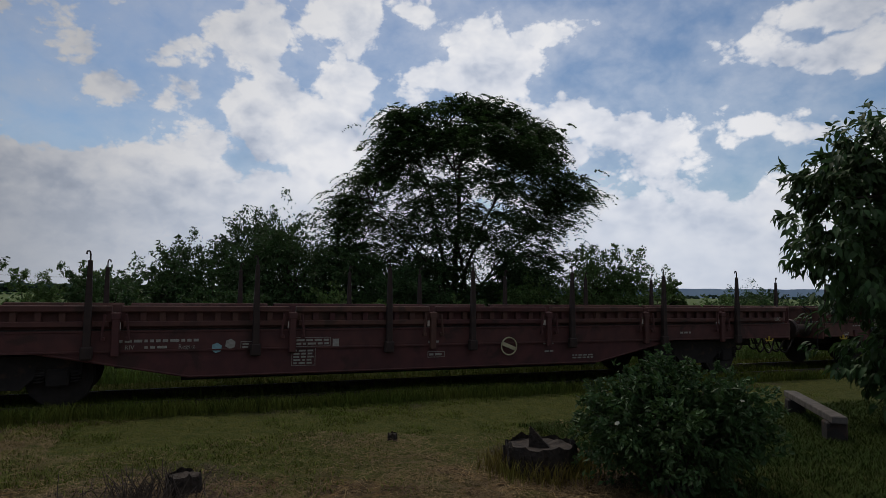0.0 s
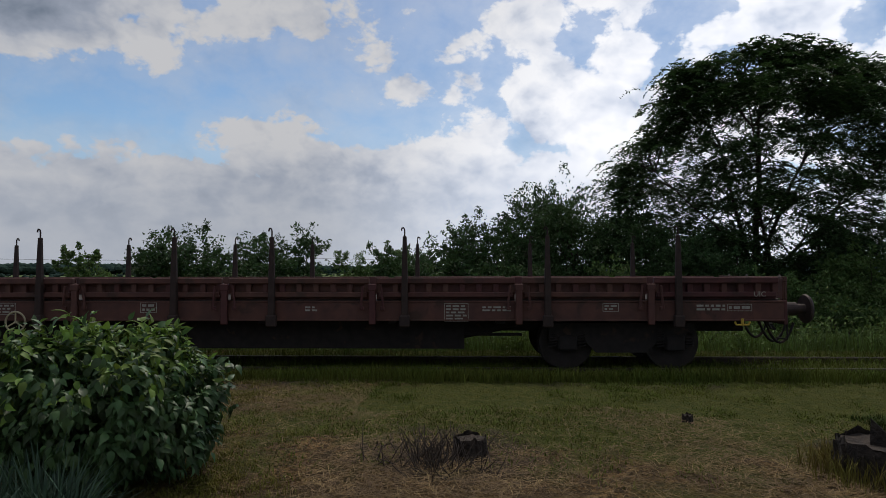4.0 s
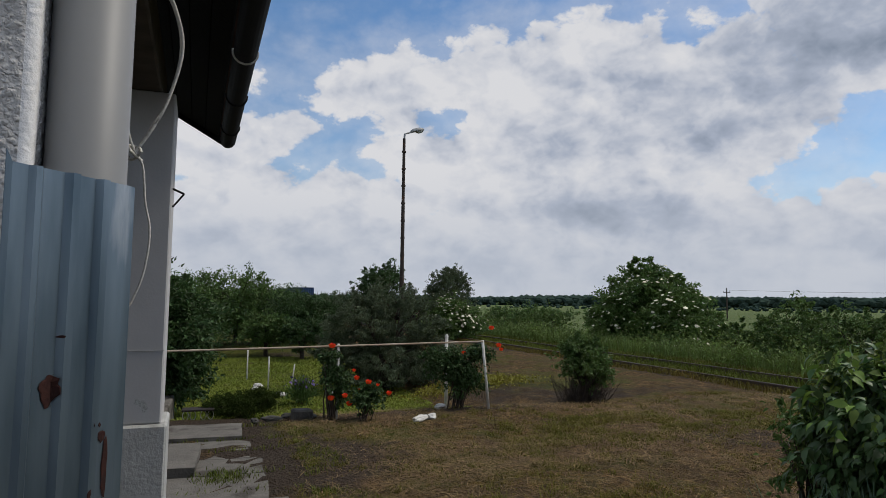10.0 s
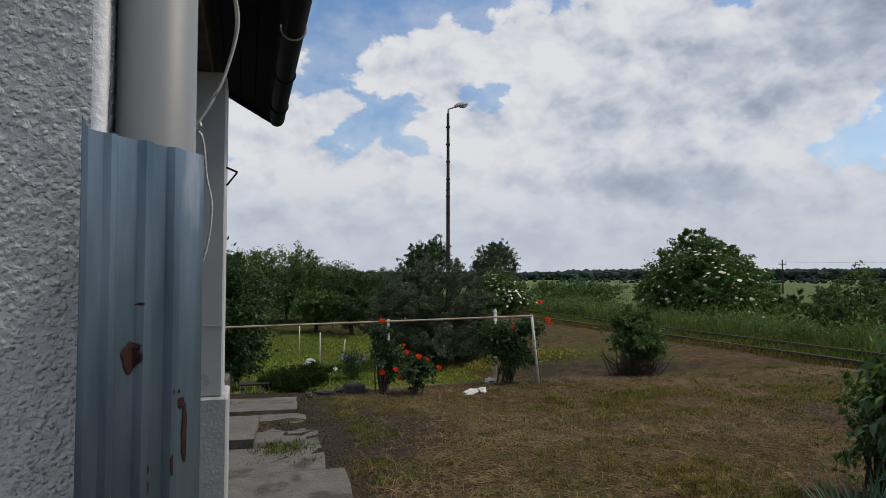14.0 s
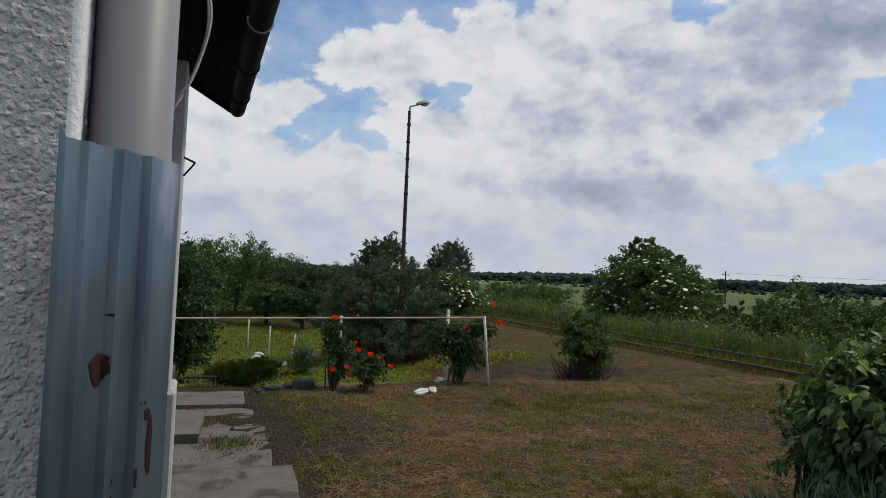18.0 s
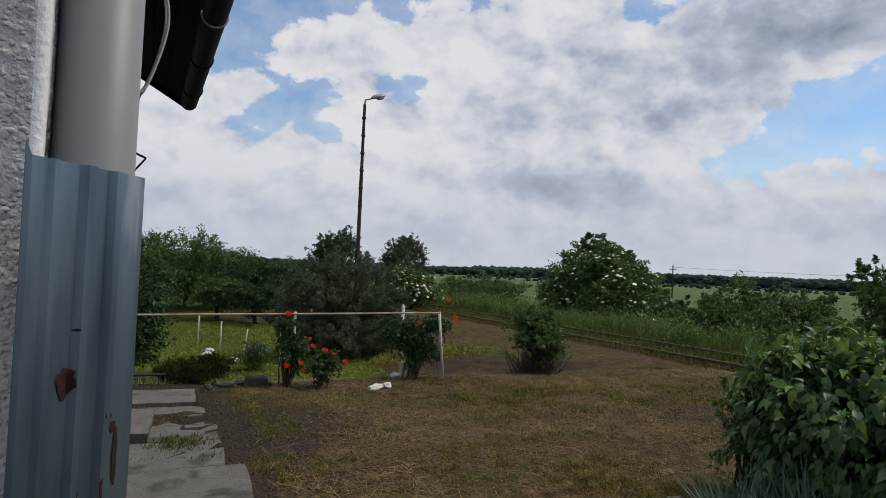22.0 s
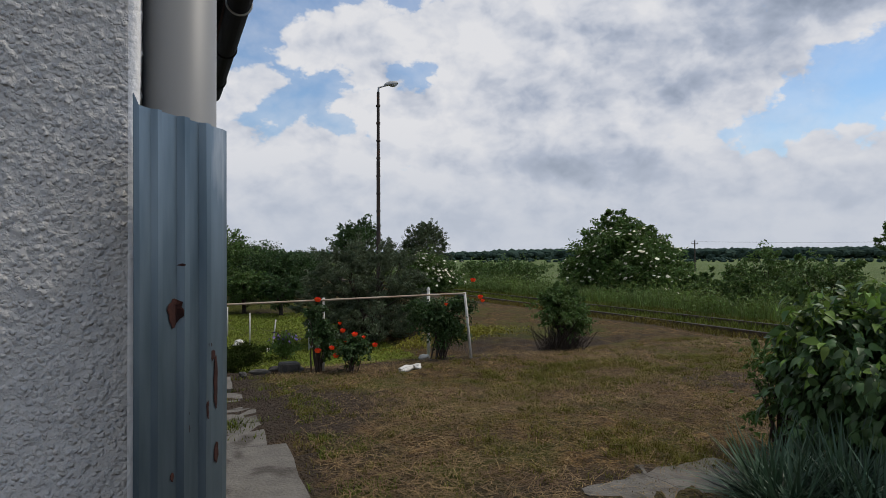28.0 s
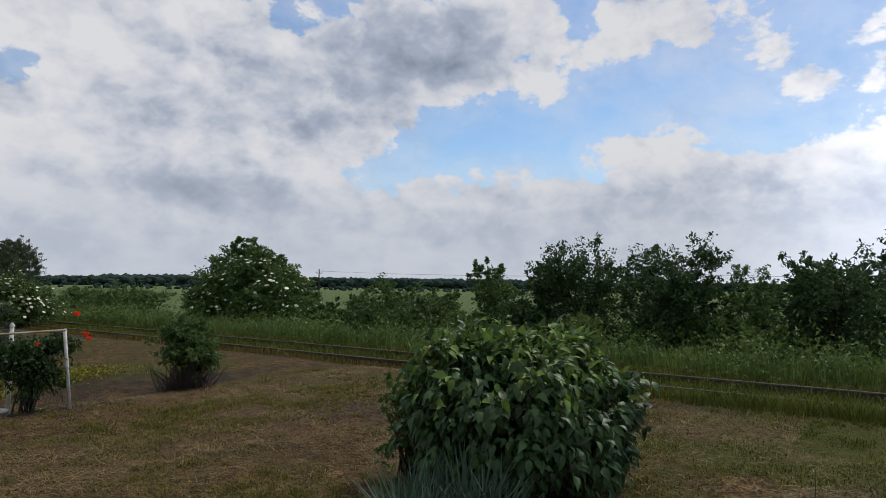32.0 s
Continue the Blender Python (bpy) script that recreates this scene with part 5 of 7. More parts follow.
def bogie_meshes():
    bm = bmesh.new()
    for s in (-1, 1):
        x0, x1 = s * 0.93, s * 1.03
        lo, hi = min(x0, x1), max(x0, x1)
        prof = [(-1.22, 0.80), (-1.22, 0.52), (-0.62, 0.50), (-0.42, 0.30), (0.42, 0.30), (0.62, 0.50), (1.22, 0.52), (1.22, 0.80)]
        ring = [[bm.verts.new((x, y, z)) for y, z in prof] for x in (lo, hi)]
        bm.faces.new(ring[0][::-1]), bm.faces.new(ring[1])
        for k in range(8):
            bm.faces.new((ring[0][k], ring[0][(k + 1) % 8], ring[1][(k + 1) % 8], ring[1][k]))
    box(bm, (-1.0, -0.22, 0.55), (1.0, 0.22, 0.86), 0.02)
    for y in (-1.12, 1.12):
        box(bm, (-1.0, y - 0.05, 0.58), (1.0, y + 0.05, 0.70), 0.01)
    frame_me = shared("bogie_frame", bm, M["wagon_dark"])
    t = np.linspace(0, 1, 50)
    coil = np.stack([0.068 * np.cos(t * 2 * np.pi * 5.5), 0.068 * np.sin(t * 2 * np.pi * 5.5), 0.39 + 0.25 * t], 1)
    spring_me = tubes_mesh("spring", [(coil, [0.016] * 50)], M["wagon_dark"], 5)
    box_me = shared("axle_box", boxes(((-0.10, -0.16, 0.33), (0.10, 0.16, 0.60)), bevel=0.03), M["wagon_dark"])
    return frame_me, spring_me, box_me


TRAIN = []  # (thing, metres ahead of the last wagon's rear end)
WHEELS = []
WHEELSET, BOGIE = wheelset_mesh(), bogie_meshes()


def running_gear(wagon, offsets):
    for c in offsets:
        bogie = place("bogie", BOGIE[0], wagon, pose(0, c, 0), "sooty two-axle bogie")
        for d in (-0.9, 0.9):
            w = place("wheelset", WHEELSET, bogie, pose(0, d, 0.462))
            WHEELS.append((w, (0, d, 0.462)))
            for s in (-1, 1):
                place("axle_box", BOGIE[2], bogie, pose(s * 0.97, d, 0))
                for e in (-0.24, 0.24):
                    place("spring", BOGIE[1], bogie, pose(s * 0.98, d + e, 0))


def buffers(wagon, y, way):
    for s in (-1, 1):
        bm = rods(((s * 0.875, y, 1.03), (s * 0.875, y + way * 0.10, 1.03), 0.20), ((s * 0.875, y + way * 0.08, 1.03), (s * 0.875, y + way * 0.42, 1.03), 0.115),
                  ((s * 0.875, y + way * 0.40, 1.03), (s * 0.875, y + way * 0.57, 1.03), 0.085), sides=20)
        b = part("buffer", bm, M["buffer"], wagon)
        part("buffer_head", rods(((s * 0.875, y + way * 0.57, 1.03), (s * 0.875, y + way * 0.595, 1.03), 0.235, 0.25), ((s * 0.875, y + way * 0.595, 1.03), (s * 0.875, y + way * 0.625, 1.03), 0.25, 0.23), sides=24),
             M["buffer"], b, "round dark buffer head")
    bm = rods(((0, y, 0.98), (0, y + way * 0.32, 0.98), 0.035), ((0, y + way * 0.30, 0.98), (0, y + way * 0.36, 1.10), 0.035), ((0, y + way * 0.36, 1.10), (0, y + way * 0.28, 1.13), 0.03),
              ((0.06, y + way * 0.25, 0.95), (0.06, y + way * 0.45, 0.62), 0.02), ((-0.06, y + way * 0.25, 0.95), (-0.06, y + way * 0.45, 0.62), 0.02), ((-0.08, y + way * 0.45, 0.62), (0.08, y + way * 0.45, 0.62), 0.024), sides=8)
    part("coupling", bm, M["wagon_dark"], wagon)
    for s in (-0.55, -0.30, 0.4):
        t = np.linspace(0, 1, 12)
        pts = np.stack([s + 0.1 * t, y + way * (0.04 + 0.56 * t), 0.88 - 0.12 * t - 0.40 * np.sin(t * math.pi) ** 0.8], 1)
        place("brake_hose", tubes_mesh("brake_hose", [(pts, [0.024] * 12)], M["wagon_dark"], 7), wagon)


def stake_mesh():
    bm = bmesh.new()
    vs = []
    for z, w, d in ((0.80, 0.056, 0.050), (1.60, 0.048, 0.042), (2.26, 0.032, 0.026)):
        vs.append([bm.verts.new((x * d, y * w, z)) for x, y in ((-1, -1), (1, -1), (1, 1), (-1, 1))])
    for a, b in zip(vs, vs[1:]):
        for k in range(4):
            bm.faces.new((a[k], a[(k + 1) % 4], b[(k + 1) % 4], b[k]))
    bm.faces.new(vs[0][::-1]), bm.faces.new(vs[-1])
    bmesh.ops.bevel(bm, geom=list(bm.edges), offset=0.008, segments=1, affect="EDGES")
    pts = [(0, 0, 2.25), (0, 0, 2.36), (0, 0.012, 2.395), (0, 0.035, 2.405), (0, 0.052, 2.38), (0, 0.050, 2.35)]
    for a, b in zip(pts, pts[1:]):
        rod(bm, a, b, 0.013, sides=6)
    box(bm, (-0.065, -0.085, 0.76), (0.05, 0.085, 0.96), 0.02)
    return shared("stake", bm, M["stake"])


def latch_mesh():
    bm = boxes(((-0.05, -0.055, 0.80), (0.03, 0.055, 1.44)), ((-0.055, -0.07, 1.36), (0.03, 0.07, 1.47)), bevel=0.012)
    for s in (-1, 1):
        rod(bm, (-0.04, s * 0.19, 1.06), (-0.045, s * 0.15, 1.44), 0.02, sides=6)
        box(bm, (-0.05, s * 0.17 - 0.035, 1.04), (0.0, s * 0.17 + 0.035, 1.10), 0.008)
    return shared("latch_post", bm, M["wagon"])


STAKE, LATCH = stake_mesh(), latch_mesh()
RIB = shared("rib", boxes(((-0.10, -0.045, 1.325), (0.0, 0.045, 1.485)), bevel=0.006), M["wagon"])


def stake_wagon(label, belly_out):
    """A bogie flat wagon with drop sides and stakes: local y runs forward from the rear end of its body, z from the rail."""
    w = new("stake_wagon")
    tagged(w, label, "freight wagon", "wagons of the train")
    L = WAGON_L
    part("deck", boxes(((-1.30, 0.04, 1.14), (1.30, L - 0.04, 1.21))), M["sleeper"], w, "dark plank deck")
    for s in (-1, 1):
        a, b = sorted((s * 1.30, s * 1.372))
        bm = bmesh.new()
        prof = [(1.28, 0.86), (1.386, 0.86), (1.386, 0.885), (1.372, 0.890), (1.372, 1.160), (1.386, 1.165), (1.386, 1.192), (1.28, 1.192)]
        ring = [[bm.verts.new((s * px, y, pz)) for px, pz in prof] for y in (0, L)]
        for k in range(8):
            bm.faces.new((ring[0][k], ring[0][(k + 1) % 8], ring[1][(k + 1) % 8], ring[1][k]))
        bm.faces.new(ring[0]), bm.faces.new(ring[1][::-1])
        bmesh.ops.recalc_face_normals(bm, faces=bm.faces)
        part("side_sill", bm, M["wagon"], w)
        cuts = [0.03] + [v for v in LATCHES] + [L - 0.03]
        for y0, y1 in zip(cuts, cuts[1:]):
            bm = bmesh.new()
            xi, xo = s * 1.265, s * 1.285
            box(bm, (min(xi, xo), y0 + 0.06, 1.21), (max(xi, xo), y1 - 0.06, 1.55), 0.004)
            box(bm, (min(s * 1.31, s * 1.40), y0 + 0.06, 1.475), (max(s * 1.31, s * 1.40), y1 - 0.06, 1.575), 0.012)
            box(bm, (min(s * 1.33, s * 1.395), y0 + 0.10, 1.25), (max(s * 1.33, s * 1.395), y1 - 0.10, 1.335), 0.01)
            flap = part("drop_side", bm, M["wagon"], w)
            n = max(2, int((y1 - y0 - 0.2) / 0.27))
            for i in range(n + 1):
                place("rib", RIB, flap, pose(s * 1.363 + (0.10 if s < 0 else 0.0), y0 + 0.10 + (y1 - y0 - 0.2) * i / n, 0, 0, 0, 0 if s < 0 else 0))
        for y in STAKES:
            place("stake", STAKE, w, pose(s * 1.43, y, 0, 0, 0, 0 if s < 0 else 180))
        for y in LATCHES:
            place("latch_post", LATCH, w, pose(s * 1.40, y, 0, 0, 0, 0 if s < 0 else 180))
        # deep sill between the bogies
        x = s * (1.34 if belly_out else 0.62)
        bm = bmesh.new()
        prof = [(3.5, 0.87), (5.5, 0.46), (13.35, 0.46), (15.5, 0.87)]
        ring = [[bm.verts.new((x + d, y, z)) for y, z in prof] for d in (-0.012, 0.012)]
        bm.faces.new(ring[0]), bm.faces.new(ring[1][::-1])
        for k in range(4):
            bm.faces.new((ring[0][k], ring[1][k], ring[1][(k + 1) % 4], ring[0][(k + 1) % 4]))
        bmesh.ops.recalc_face_normals(bm, faces=bm.faces)
        part("belly_plate", bm, M["wagon"] if belly_out else M["wagon_dark"], w)
        rim = rods(((x, 3.5, 0.87), (x, 5.5, 0.455), 0.022), ((x, 5.5, 0.455), (x, 13.35, 0.455), 0.022), ((x, 13.35, 0.455), (x, 15.5, 0.87), 0.022), sides=6)
        part("belly_flange", rim, M["wagon"] if belly_out else M["wagon_dark"], w)
        for y in (0.68, L - 0.64):
            bm = rods(((s * 1.39, y - 0.10, 0.80), (s * 1.39, y + 0.10, 0.80), 0.014), ((s * 1.39, y - 0.10, 0.80), (s * 1.39, y - 0.12, 0.85), 0.016), ((s * 1.39, y + 0.10, 0.80), (s * 1.39, y + 0.12, 0.85), 0.016),
                      ((s * 1.39, y, 0.80), (s * 1.39, y, 0.90), 0.024), sides=7)
            part("rope_hook", bm, M["yellow"], w, "yellow rope hook under the sill")
    # centre sill, plus an added wide box that fills in the dark below it
    part("centre_sill", boxes(((-0.5, 0.3, 0.62), (0.5, L - 0.3, 1.135)), ((-0.85, 5.2, 0.34), (0.85, L - 5.2, 0.9))), M["wagon_dark"], w)
    for s in (-1, 1):
        part("brake_rod", rods(((s * 0.75, 4.2, 0.58), (s * 0.75, L - 4.2, 0.58), 0.03), sides=6), M["wagon_dark"], w)
    for y in (4.6, 6.4, 8.6, 10.4, 12.4, 14.2):
        part("cross_member", boxes(((-1.28, y - 0.07, 0.80), (1.28, y + 0.07, 1.13)), bevel=0.01), M["wagon_dark"], w)
    part("air_tank", rods(((-0.05, 7.2, 0.75), (-0.05, 8.3, 0.75), 0.2), sides=16), M["wagon_dark"], w)
    part("brake_cylinder", rods(((-0.7, 10.6, 0.76), (-0.7, 11.4, 0.76), 0.15), sides=14), M["wagon_dark"], w)
    for y, way in ((0.0, -1), (L, 1)):
        a, b = sorted((y, y + way * 0.06))
        part("headstock", boxes(((-1.36, a, 0.80), (1.36, b, 1.20)), bevel=0.01), M["wagon"], w)
        bm = boxes(((-1.33, a, 1.22), (1.33, a + 0.03, 1.58)), bevel=0.004)
        box(bm, (-1.34, a - 0.012, 1.50), (1.34, b - 0.005, 1.58), 0.008)
        for xx in (-1.27, -0.75, -0.25, 0.25, 0.75, 1.27):
            box(bm, (xx - 0.045, a - 0.02, 1.20), (xx + 0.045, b, 1.56), 0.008)
        end = part("end_flap", bm, M["wagon"], w)
        part("mesh_plate", boxes(((-0.20, a - 0.006 if way < 0 else b - 0.03, 1.30), (0.20, a - 0.001 if way < 0 else b + 0.003, 1.46))), M["letter"], end, "pale data plate on the end flap")
        for xx in (-1.08, 1.0, 0.2):
            yy = y + way * 0.10
            part("folding_bracket", rods(((xx, yy, 1.15), (xx, yy, 1.52), 0.025), ((xx, yy, 1.52), (xx + 0.16, yy + way * 0.05, 1.60), 0.02), ((xx, yy, 1.30), (xx + 0.22, yy + way * 0.02, 1.56), 0.014), sides=6), M["wagon_dark"], w)
        for xx in (-1.25, 1.25):
            part("hand_rail", rods(((xx, y + way * 0.10, 0.55), (xx, y + way * 0.10, 1.0), 0.014), ((xx, y + way * 0.10, 0.55), (xx - 0.35 * (1 if xx > 0 else -1), y + way * 0.10, 0.55), 0.014), sides=6), M["wagon_dark"], w)
        buffers(w, y, way)
    running_gear(w, (2.55, L - 2.55))
    # painted signs: lettering, data panels and grids
    def bars(y, z, wd, ht, rows, label="", frame_w=0.0, mat="letter"):
        bm = bmesh.new()
        for r in range(rows):
            zz = ht / 2 - (r + 0.5) * ht / rows
            q = 0.0
            rr = random.Random(int(y * 100) + r)
            while q < wd - 0.04:
                ln = min(rr.uniform(0.04, 0.14), wd - q)
                box(bm, (-wd / 2 + q, zz - ht / rows * 0.28, 0), (-wd / 2 + q + ln, zz + ht / rows * 0.28, 0.0016))
                q += ln + 0.03
        if frame_w:
            for lo, hi in (((-wd / 2 - 0.03, ht / 2 + 0.01, 0), (wd / 2 + 0.03, ht / 2 + 0.018, 0.0016)), ((-wd / 2 - 0.03, -ht / 2 - 0.018, 0), (wd / 2 + 0.03, -ht / 2 - 0.01, 0.0016)),
                           ((-wd / 2 - 0.03, -ht / 2 - 0.01, 0), (-wd / 2 - 0.022, ht / 2 + 0.01, 0.0016)), ((wd / 2 + 0.022, -ht / 2 - 0.01, 0), (wd / 2 + 0.03, ht / 2 + 0.01, 0.0016))):
                box(bm, lo, hi)
        part("data_panel", bm, M[mat], w, label or "painted white data rows", m=on_side(y, z))

    if belly_out:
        bars(13.80, 1.03, 1.25, 0.075, 1, "painted wagon number bars")
        ty, tz = 13.80, 0.93
    else:
        bars(15.45, 1.11, 0.95, 0.075, 1, "painted wagon number bars")
        ty, tz = 15.50, 1.0
    text_part("lettering", "RIV", 0.095, M["letter"], w, on_side(ty + 0.42, tz), "white painted letters")
    text_part("lettering", "Regs-z", 0.095, M["letter"], w, on_side(ty - 0.40, tz), "white painted letters")
    bars(ty + 0.03, tz, 0.36, 0.07, 1)
    text_part("lettering", "UIC", 0.12, M["letter"], w, on_side(0.40, 1.295, out=0.022), "white painted letters")
    text_part("lettering", "UIC", 0.12, M["letter"], w, on_side(L - 0.40, 1.295, out=0.022), "white painted letters")
    if belly_out:
        bars(11.40, 0.97, 0.55, 0.12, 2, frame_w=1)
        bars(11.55, 0.72, 0.34, 0.26, 5, frame_w=1)
        bars(12.48, 0.93, 0.14, 0.10, 2, frame_w=1)
        bars(9.15, 0.93, 0.26, 0.07, 1)
        bars(9.12, 0.70, 0.28, 0.07, 1, frame_w=1)
        bars(6.7, 0.86, 0.26, 0.05, 1)
        bars(6.7, 0.70, 0.20, 0.05, 1)
        bars(5.9, 0.58, 0.5, 0.10, 2)
        bars(3.2, 1.02, 0.3, 0.07, 1)
        for y, z, mat in ((12.95, 0.90, "sticker_blue"), (12.74, 0.96, "letter")):
            bm = bmesh.new()
            bm.faces.new([bm.verts.new((0.085 * math.cos(k * math.pi / 3 + 0.4), 0.085 * math.sin(k * math.pi / 3 + 0.4), 0.001)) for k in range(6)])
            part("sticker", bm, M[mat], w, "peeling torn sticker", m=on_side(y, z))
        part("sticker", boxes(((-0.055, -0.075, 0), (0.055, 0.075, 0.0012))), M["letter"], w, "small white label", m=on_side(11.0, 0.94))
        # brake changeover ring with a bar
        bm = bmesh.new()
        pts = [Vector((0.165 * math.cos(k * math.pi / 16), 0.165 * math.sin(k * math.pi / 16), 0.02)) for k in range(33)]
        for p, q in zip(pts, pts[1:]):
            rod(bm, p, q, 0.014, sides=6)
        ring = part("brake_ring", bm, M["pale"], w, "pale ring of the brake lever", m=on_side(7.62, 0.82, out=0.02))
        part("bar", boxes(((-0.15, -0.035, 0.01), (0.15, 0.035, 0.02))), M["pale"], ring, m=pose(0, 0, 0, 0, 0, -22))
    else:
        bars(5.33, 1.00, 0.34, 0.26, 5, frame_w=1)
        bars(4.65, 1.06, 0.5, 0.10, 2)
        bars(2.80, 1.08, 0.20, 0.10, 2, frame_w=1)
        bars(1.18, 1.08, 0.46, 0.12, 2)
        bars(0.72, 1.08, 0.34, 0.08, 1, frame_w=1)
        bars(13.95, 1.08, 0.28, 0.12, 2)
        bars(13.05, 1.06, 0.46, 0.16, 3, frame_w=1)
        bars(10.50, 1.08, 0.22, 0.14, 2, frame_w=1)
        bars(7.75, 1.06, 0.20, 0.10, 2)
        bars(17.90, 0.90, 0.12, 0.10, 1, frame_w=1)
        bars(17.30, 1.12, 0.70, 0.04, 1)
        # hand brake wheel with three spokes
        bm = bmesh.new()
        pts = [Vector((0.17 * math.cos(k * math.pi / 14), 0.17 * math.sin(k * math.pi / 14), 0)) for k in range(29)]
        for p, q in zip(pts, pts[1:]):
            rod(bm, p, q, 0.016, sides=6)
        for k in range(3):
            a = math.pi / 2 + k * 2 * math.pi / 3
            rod(bm, (0, 0, 0), (0.17 * math.cos(a), 0.17 * math.sin(a), 0), 0.013, sides=6)
        rod(bm, (0, 0, -0.3), (0, 0, 0.02), 0.02, sides=8)
        part("hand_wheel", bm, M["pale"], w, "pale hand brake wheel with three spokes", m=on_side(12.75, 0.84, out=0.05))
        part("number_box", boxes(((-1.42, 17.12, 0.74), (-1.36, 17.62, 1.02)), bevel=0.01), M["wagon"], w)
        # tail signal on the rear end
        sig = part("tail_disc", rods(((-0.55, -0.16, 0.84), (-0.55, -0.175, 0.84), 0.095), sides=24), M["white"], w, "round white tail signal plate")
        part("red_ring", rods(((-0.55, -0.176, 0.84), (-0.55, -0.182, 0.84), 0.065), sides=24), M["red"], sig, "red centre")
        part("signal_arm", rods(((-0.55, -0.15, 0.84), (-0.55, -0.02, 1.02), 0.012), sides=6), M["wagon_dark"], w)
    return w


def container_wagon():
    w = new("container_wagon")
    tagged(w, "low brown flat wagon carrying one long container", "freight wagon", "wagons of the train")
    L = WAGON_L
    for s in (-1, 1):
        a, b = sorted((s * 1.1, s * 1.30))
        part("side_sill", boxes(((a, 0, 0.48), (b, L, 0.74)), bevel=0.01), M["wagon"], w)
    part("deck", boxes(*[((-1.28, y - 0.12, 0.62), (1.28, y + 0.12, 0.74)) for y in (0.12, 1.2, 4.6, 6.3, 9.3, 12.4, 14.2, L - 0.12)]), M["wagon_dark"], w)
    buffers(w, 0.0, -1), buffers(w, L, 1)
    for y in (0.05, 3.9):
        bm = rods(*[((x, y, 0.70), (x, y, 2.05), 0.03) for x in (-1.15, -0.75, -0.35, 0.1, 0.5, 1.15)], ((-1.15, y, 2.05), (1.15, y, 2.05), 0.03), ((-1.15, y, 1.35), (1.15, y, 1.35), 0.025), ((-0.75, y, 2.05), (-0.35, y, 1.35), 0.02), sides=6)
        part("end_rail", bm, M["wagon_dark"], w)
    running_gear(w, (2.4, L - 2.4))
    return w


def container(mat, label, length):
    """A freight container with corrugated sides and ends between corner posts."""
    c = new("container")
    tagged(c, label, "container", "containers on the train")
    L, W, H = length, 2.44, 2.44
    for x in (0.0, W - 0.12):
        for y in (0.0, L - 0.12):
            part("corner_post", boxes(((x - W / 2, y, 0), (x - W / 2 + 0.12, y + 0.12, H)), bevel=0.01), mat, c)
    for z in (0.0, H - 0.11):
        part("side_rail", boxes(((-W / 2, 0.12, z), (-W / 2 + 0.1, L - 0.12, z + 0.11)), ((W / 2 - 0.1, 0.12, z), (W / 2, L - 0.12, z + 0.11)), ((-W / 2 + 0.12, 0, z), (W / 2 - 0.12, 0.1, z + 0.11)),
                                 ((-W / 2 + 0.12, L - 0.1, z), (W / 2 - 0.12, L, z + 0.11))), mat, c)
    for s in (-1, 1):
        V, x = [], s * (W / 2 - 0.045)
        ys = np.arange(0.12, L - 0.12, 0.07)
        off = [0.0, 0.036, 0.036, 0.0]
        for i, y in enumerate(ys):
            V += [(x + s * (off[i % 4] - 0.018), y, 0.11), (x + s * (off[i % 4] - 0.018), y, H - 0.11)]
        k = np.arange(len(ys) - 1)[:, None] * 2
        place("side_panel", mesh_np("side_panel", V, k + np.array([[0, 2, 3, 1]]), mat), c)
    part("roof_panel", boxes(((-W / 2 + 0.05, 0.05, H - 0.06), (W / 2 - 0.05, L - 0.05, H - 0.02))), mat, c)
    for y, s in ((0.045, -1), (L - 0.045, 1)):
        V = []
        xs = np.arange(-W / 2 + 0.12, W / 2 - 0.11, 0.055)
        for i, x in enumerate(xs):
            V += [(x, y + s * ((0.0, 0.04, 0.04, 0.0)[i % 4] - 0.018), 0.11), (x, y + s * ((0.0, 0.04, 0.04, 0.0)[i % 4] - 0.018), H - 0.11)]
        k = np.arange(len(xs) - 1)[:, None] * 2
        place("end_panel", mesh_np("end_panel", V, k + np.array([[0, 2, 3, 1]]), mat), c)
    return c


GAP = 1.24
last = stake_wagon("brown-red stake wagon with drop sides, tail of the train", False)
ahead = stake_wagon("brown-red stake wagon with deep belly sill and stakes", True)
boxcar = container_wagon()
TRAIN += [(last, 0.0, 0.0), (ahead, WAGON_L + GAP, 0.0), (boxcar, 2 * (WAGON_L + GAP), 0.0)]
base_y = 2 * (WAGON_L + GAP)
TRAIN += [(container(M["blue_box"], "long blue corrugated freight container on the wagon", 12.19), base_y + 5.6, 0.74)]
base_y = 3 * (WAGON_L + GAP)
TRAIN += [(container_wagon(), base_y, 0.0),
          (container(M["red_box"], "rusty brown-red freight container on the wagon", 12.19), base_y + 5.6, 0.74)]


# ---- plants and garden ----
def zat(x, y):
    return float(height(x, y))


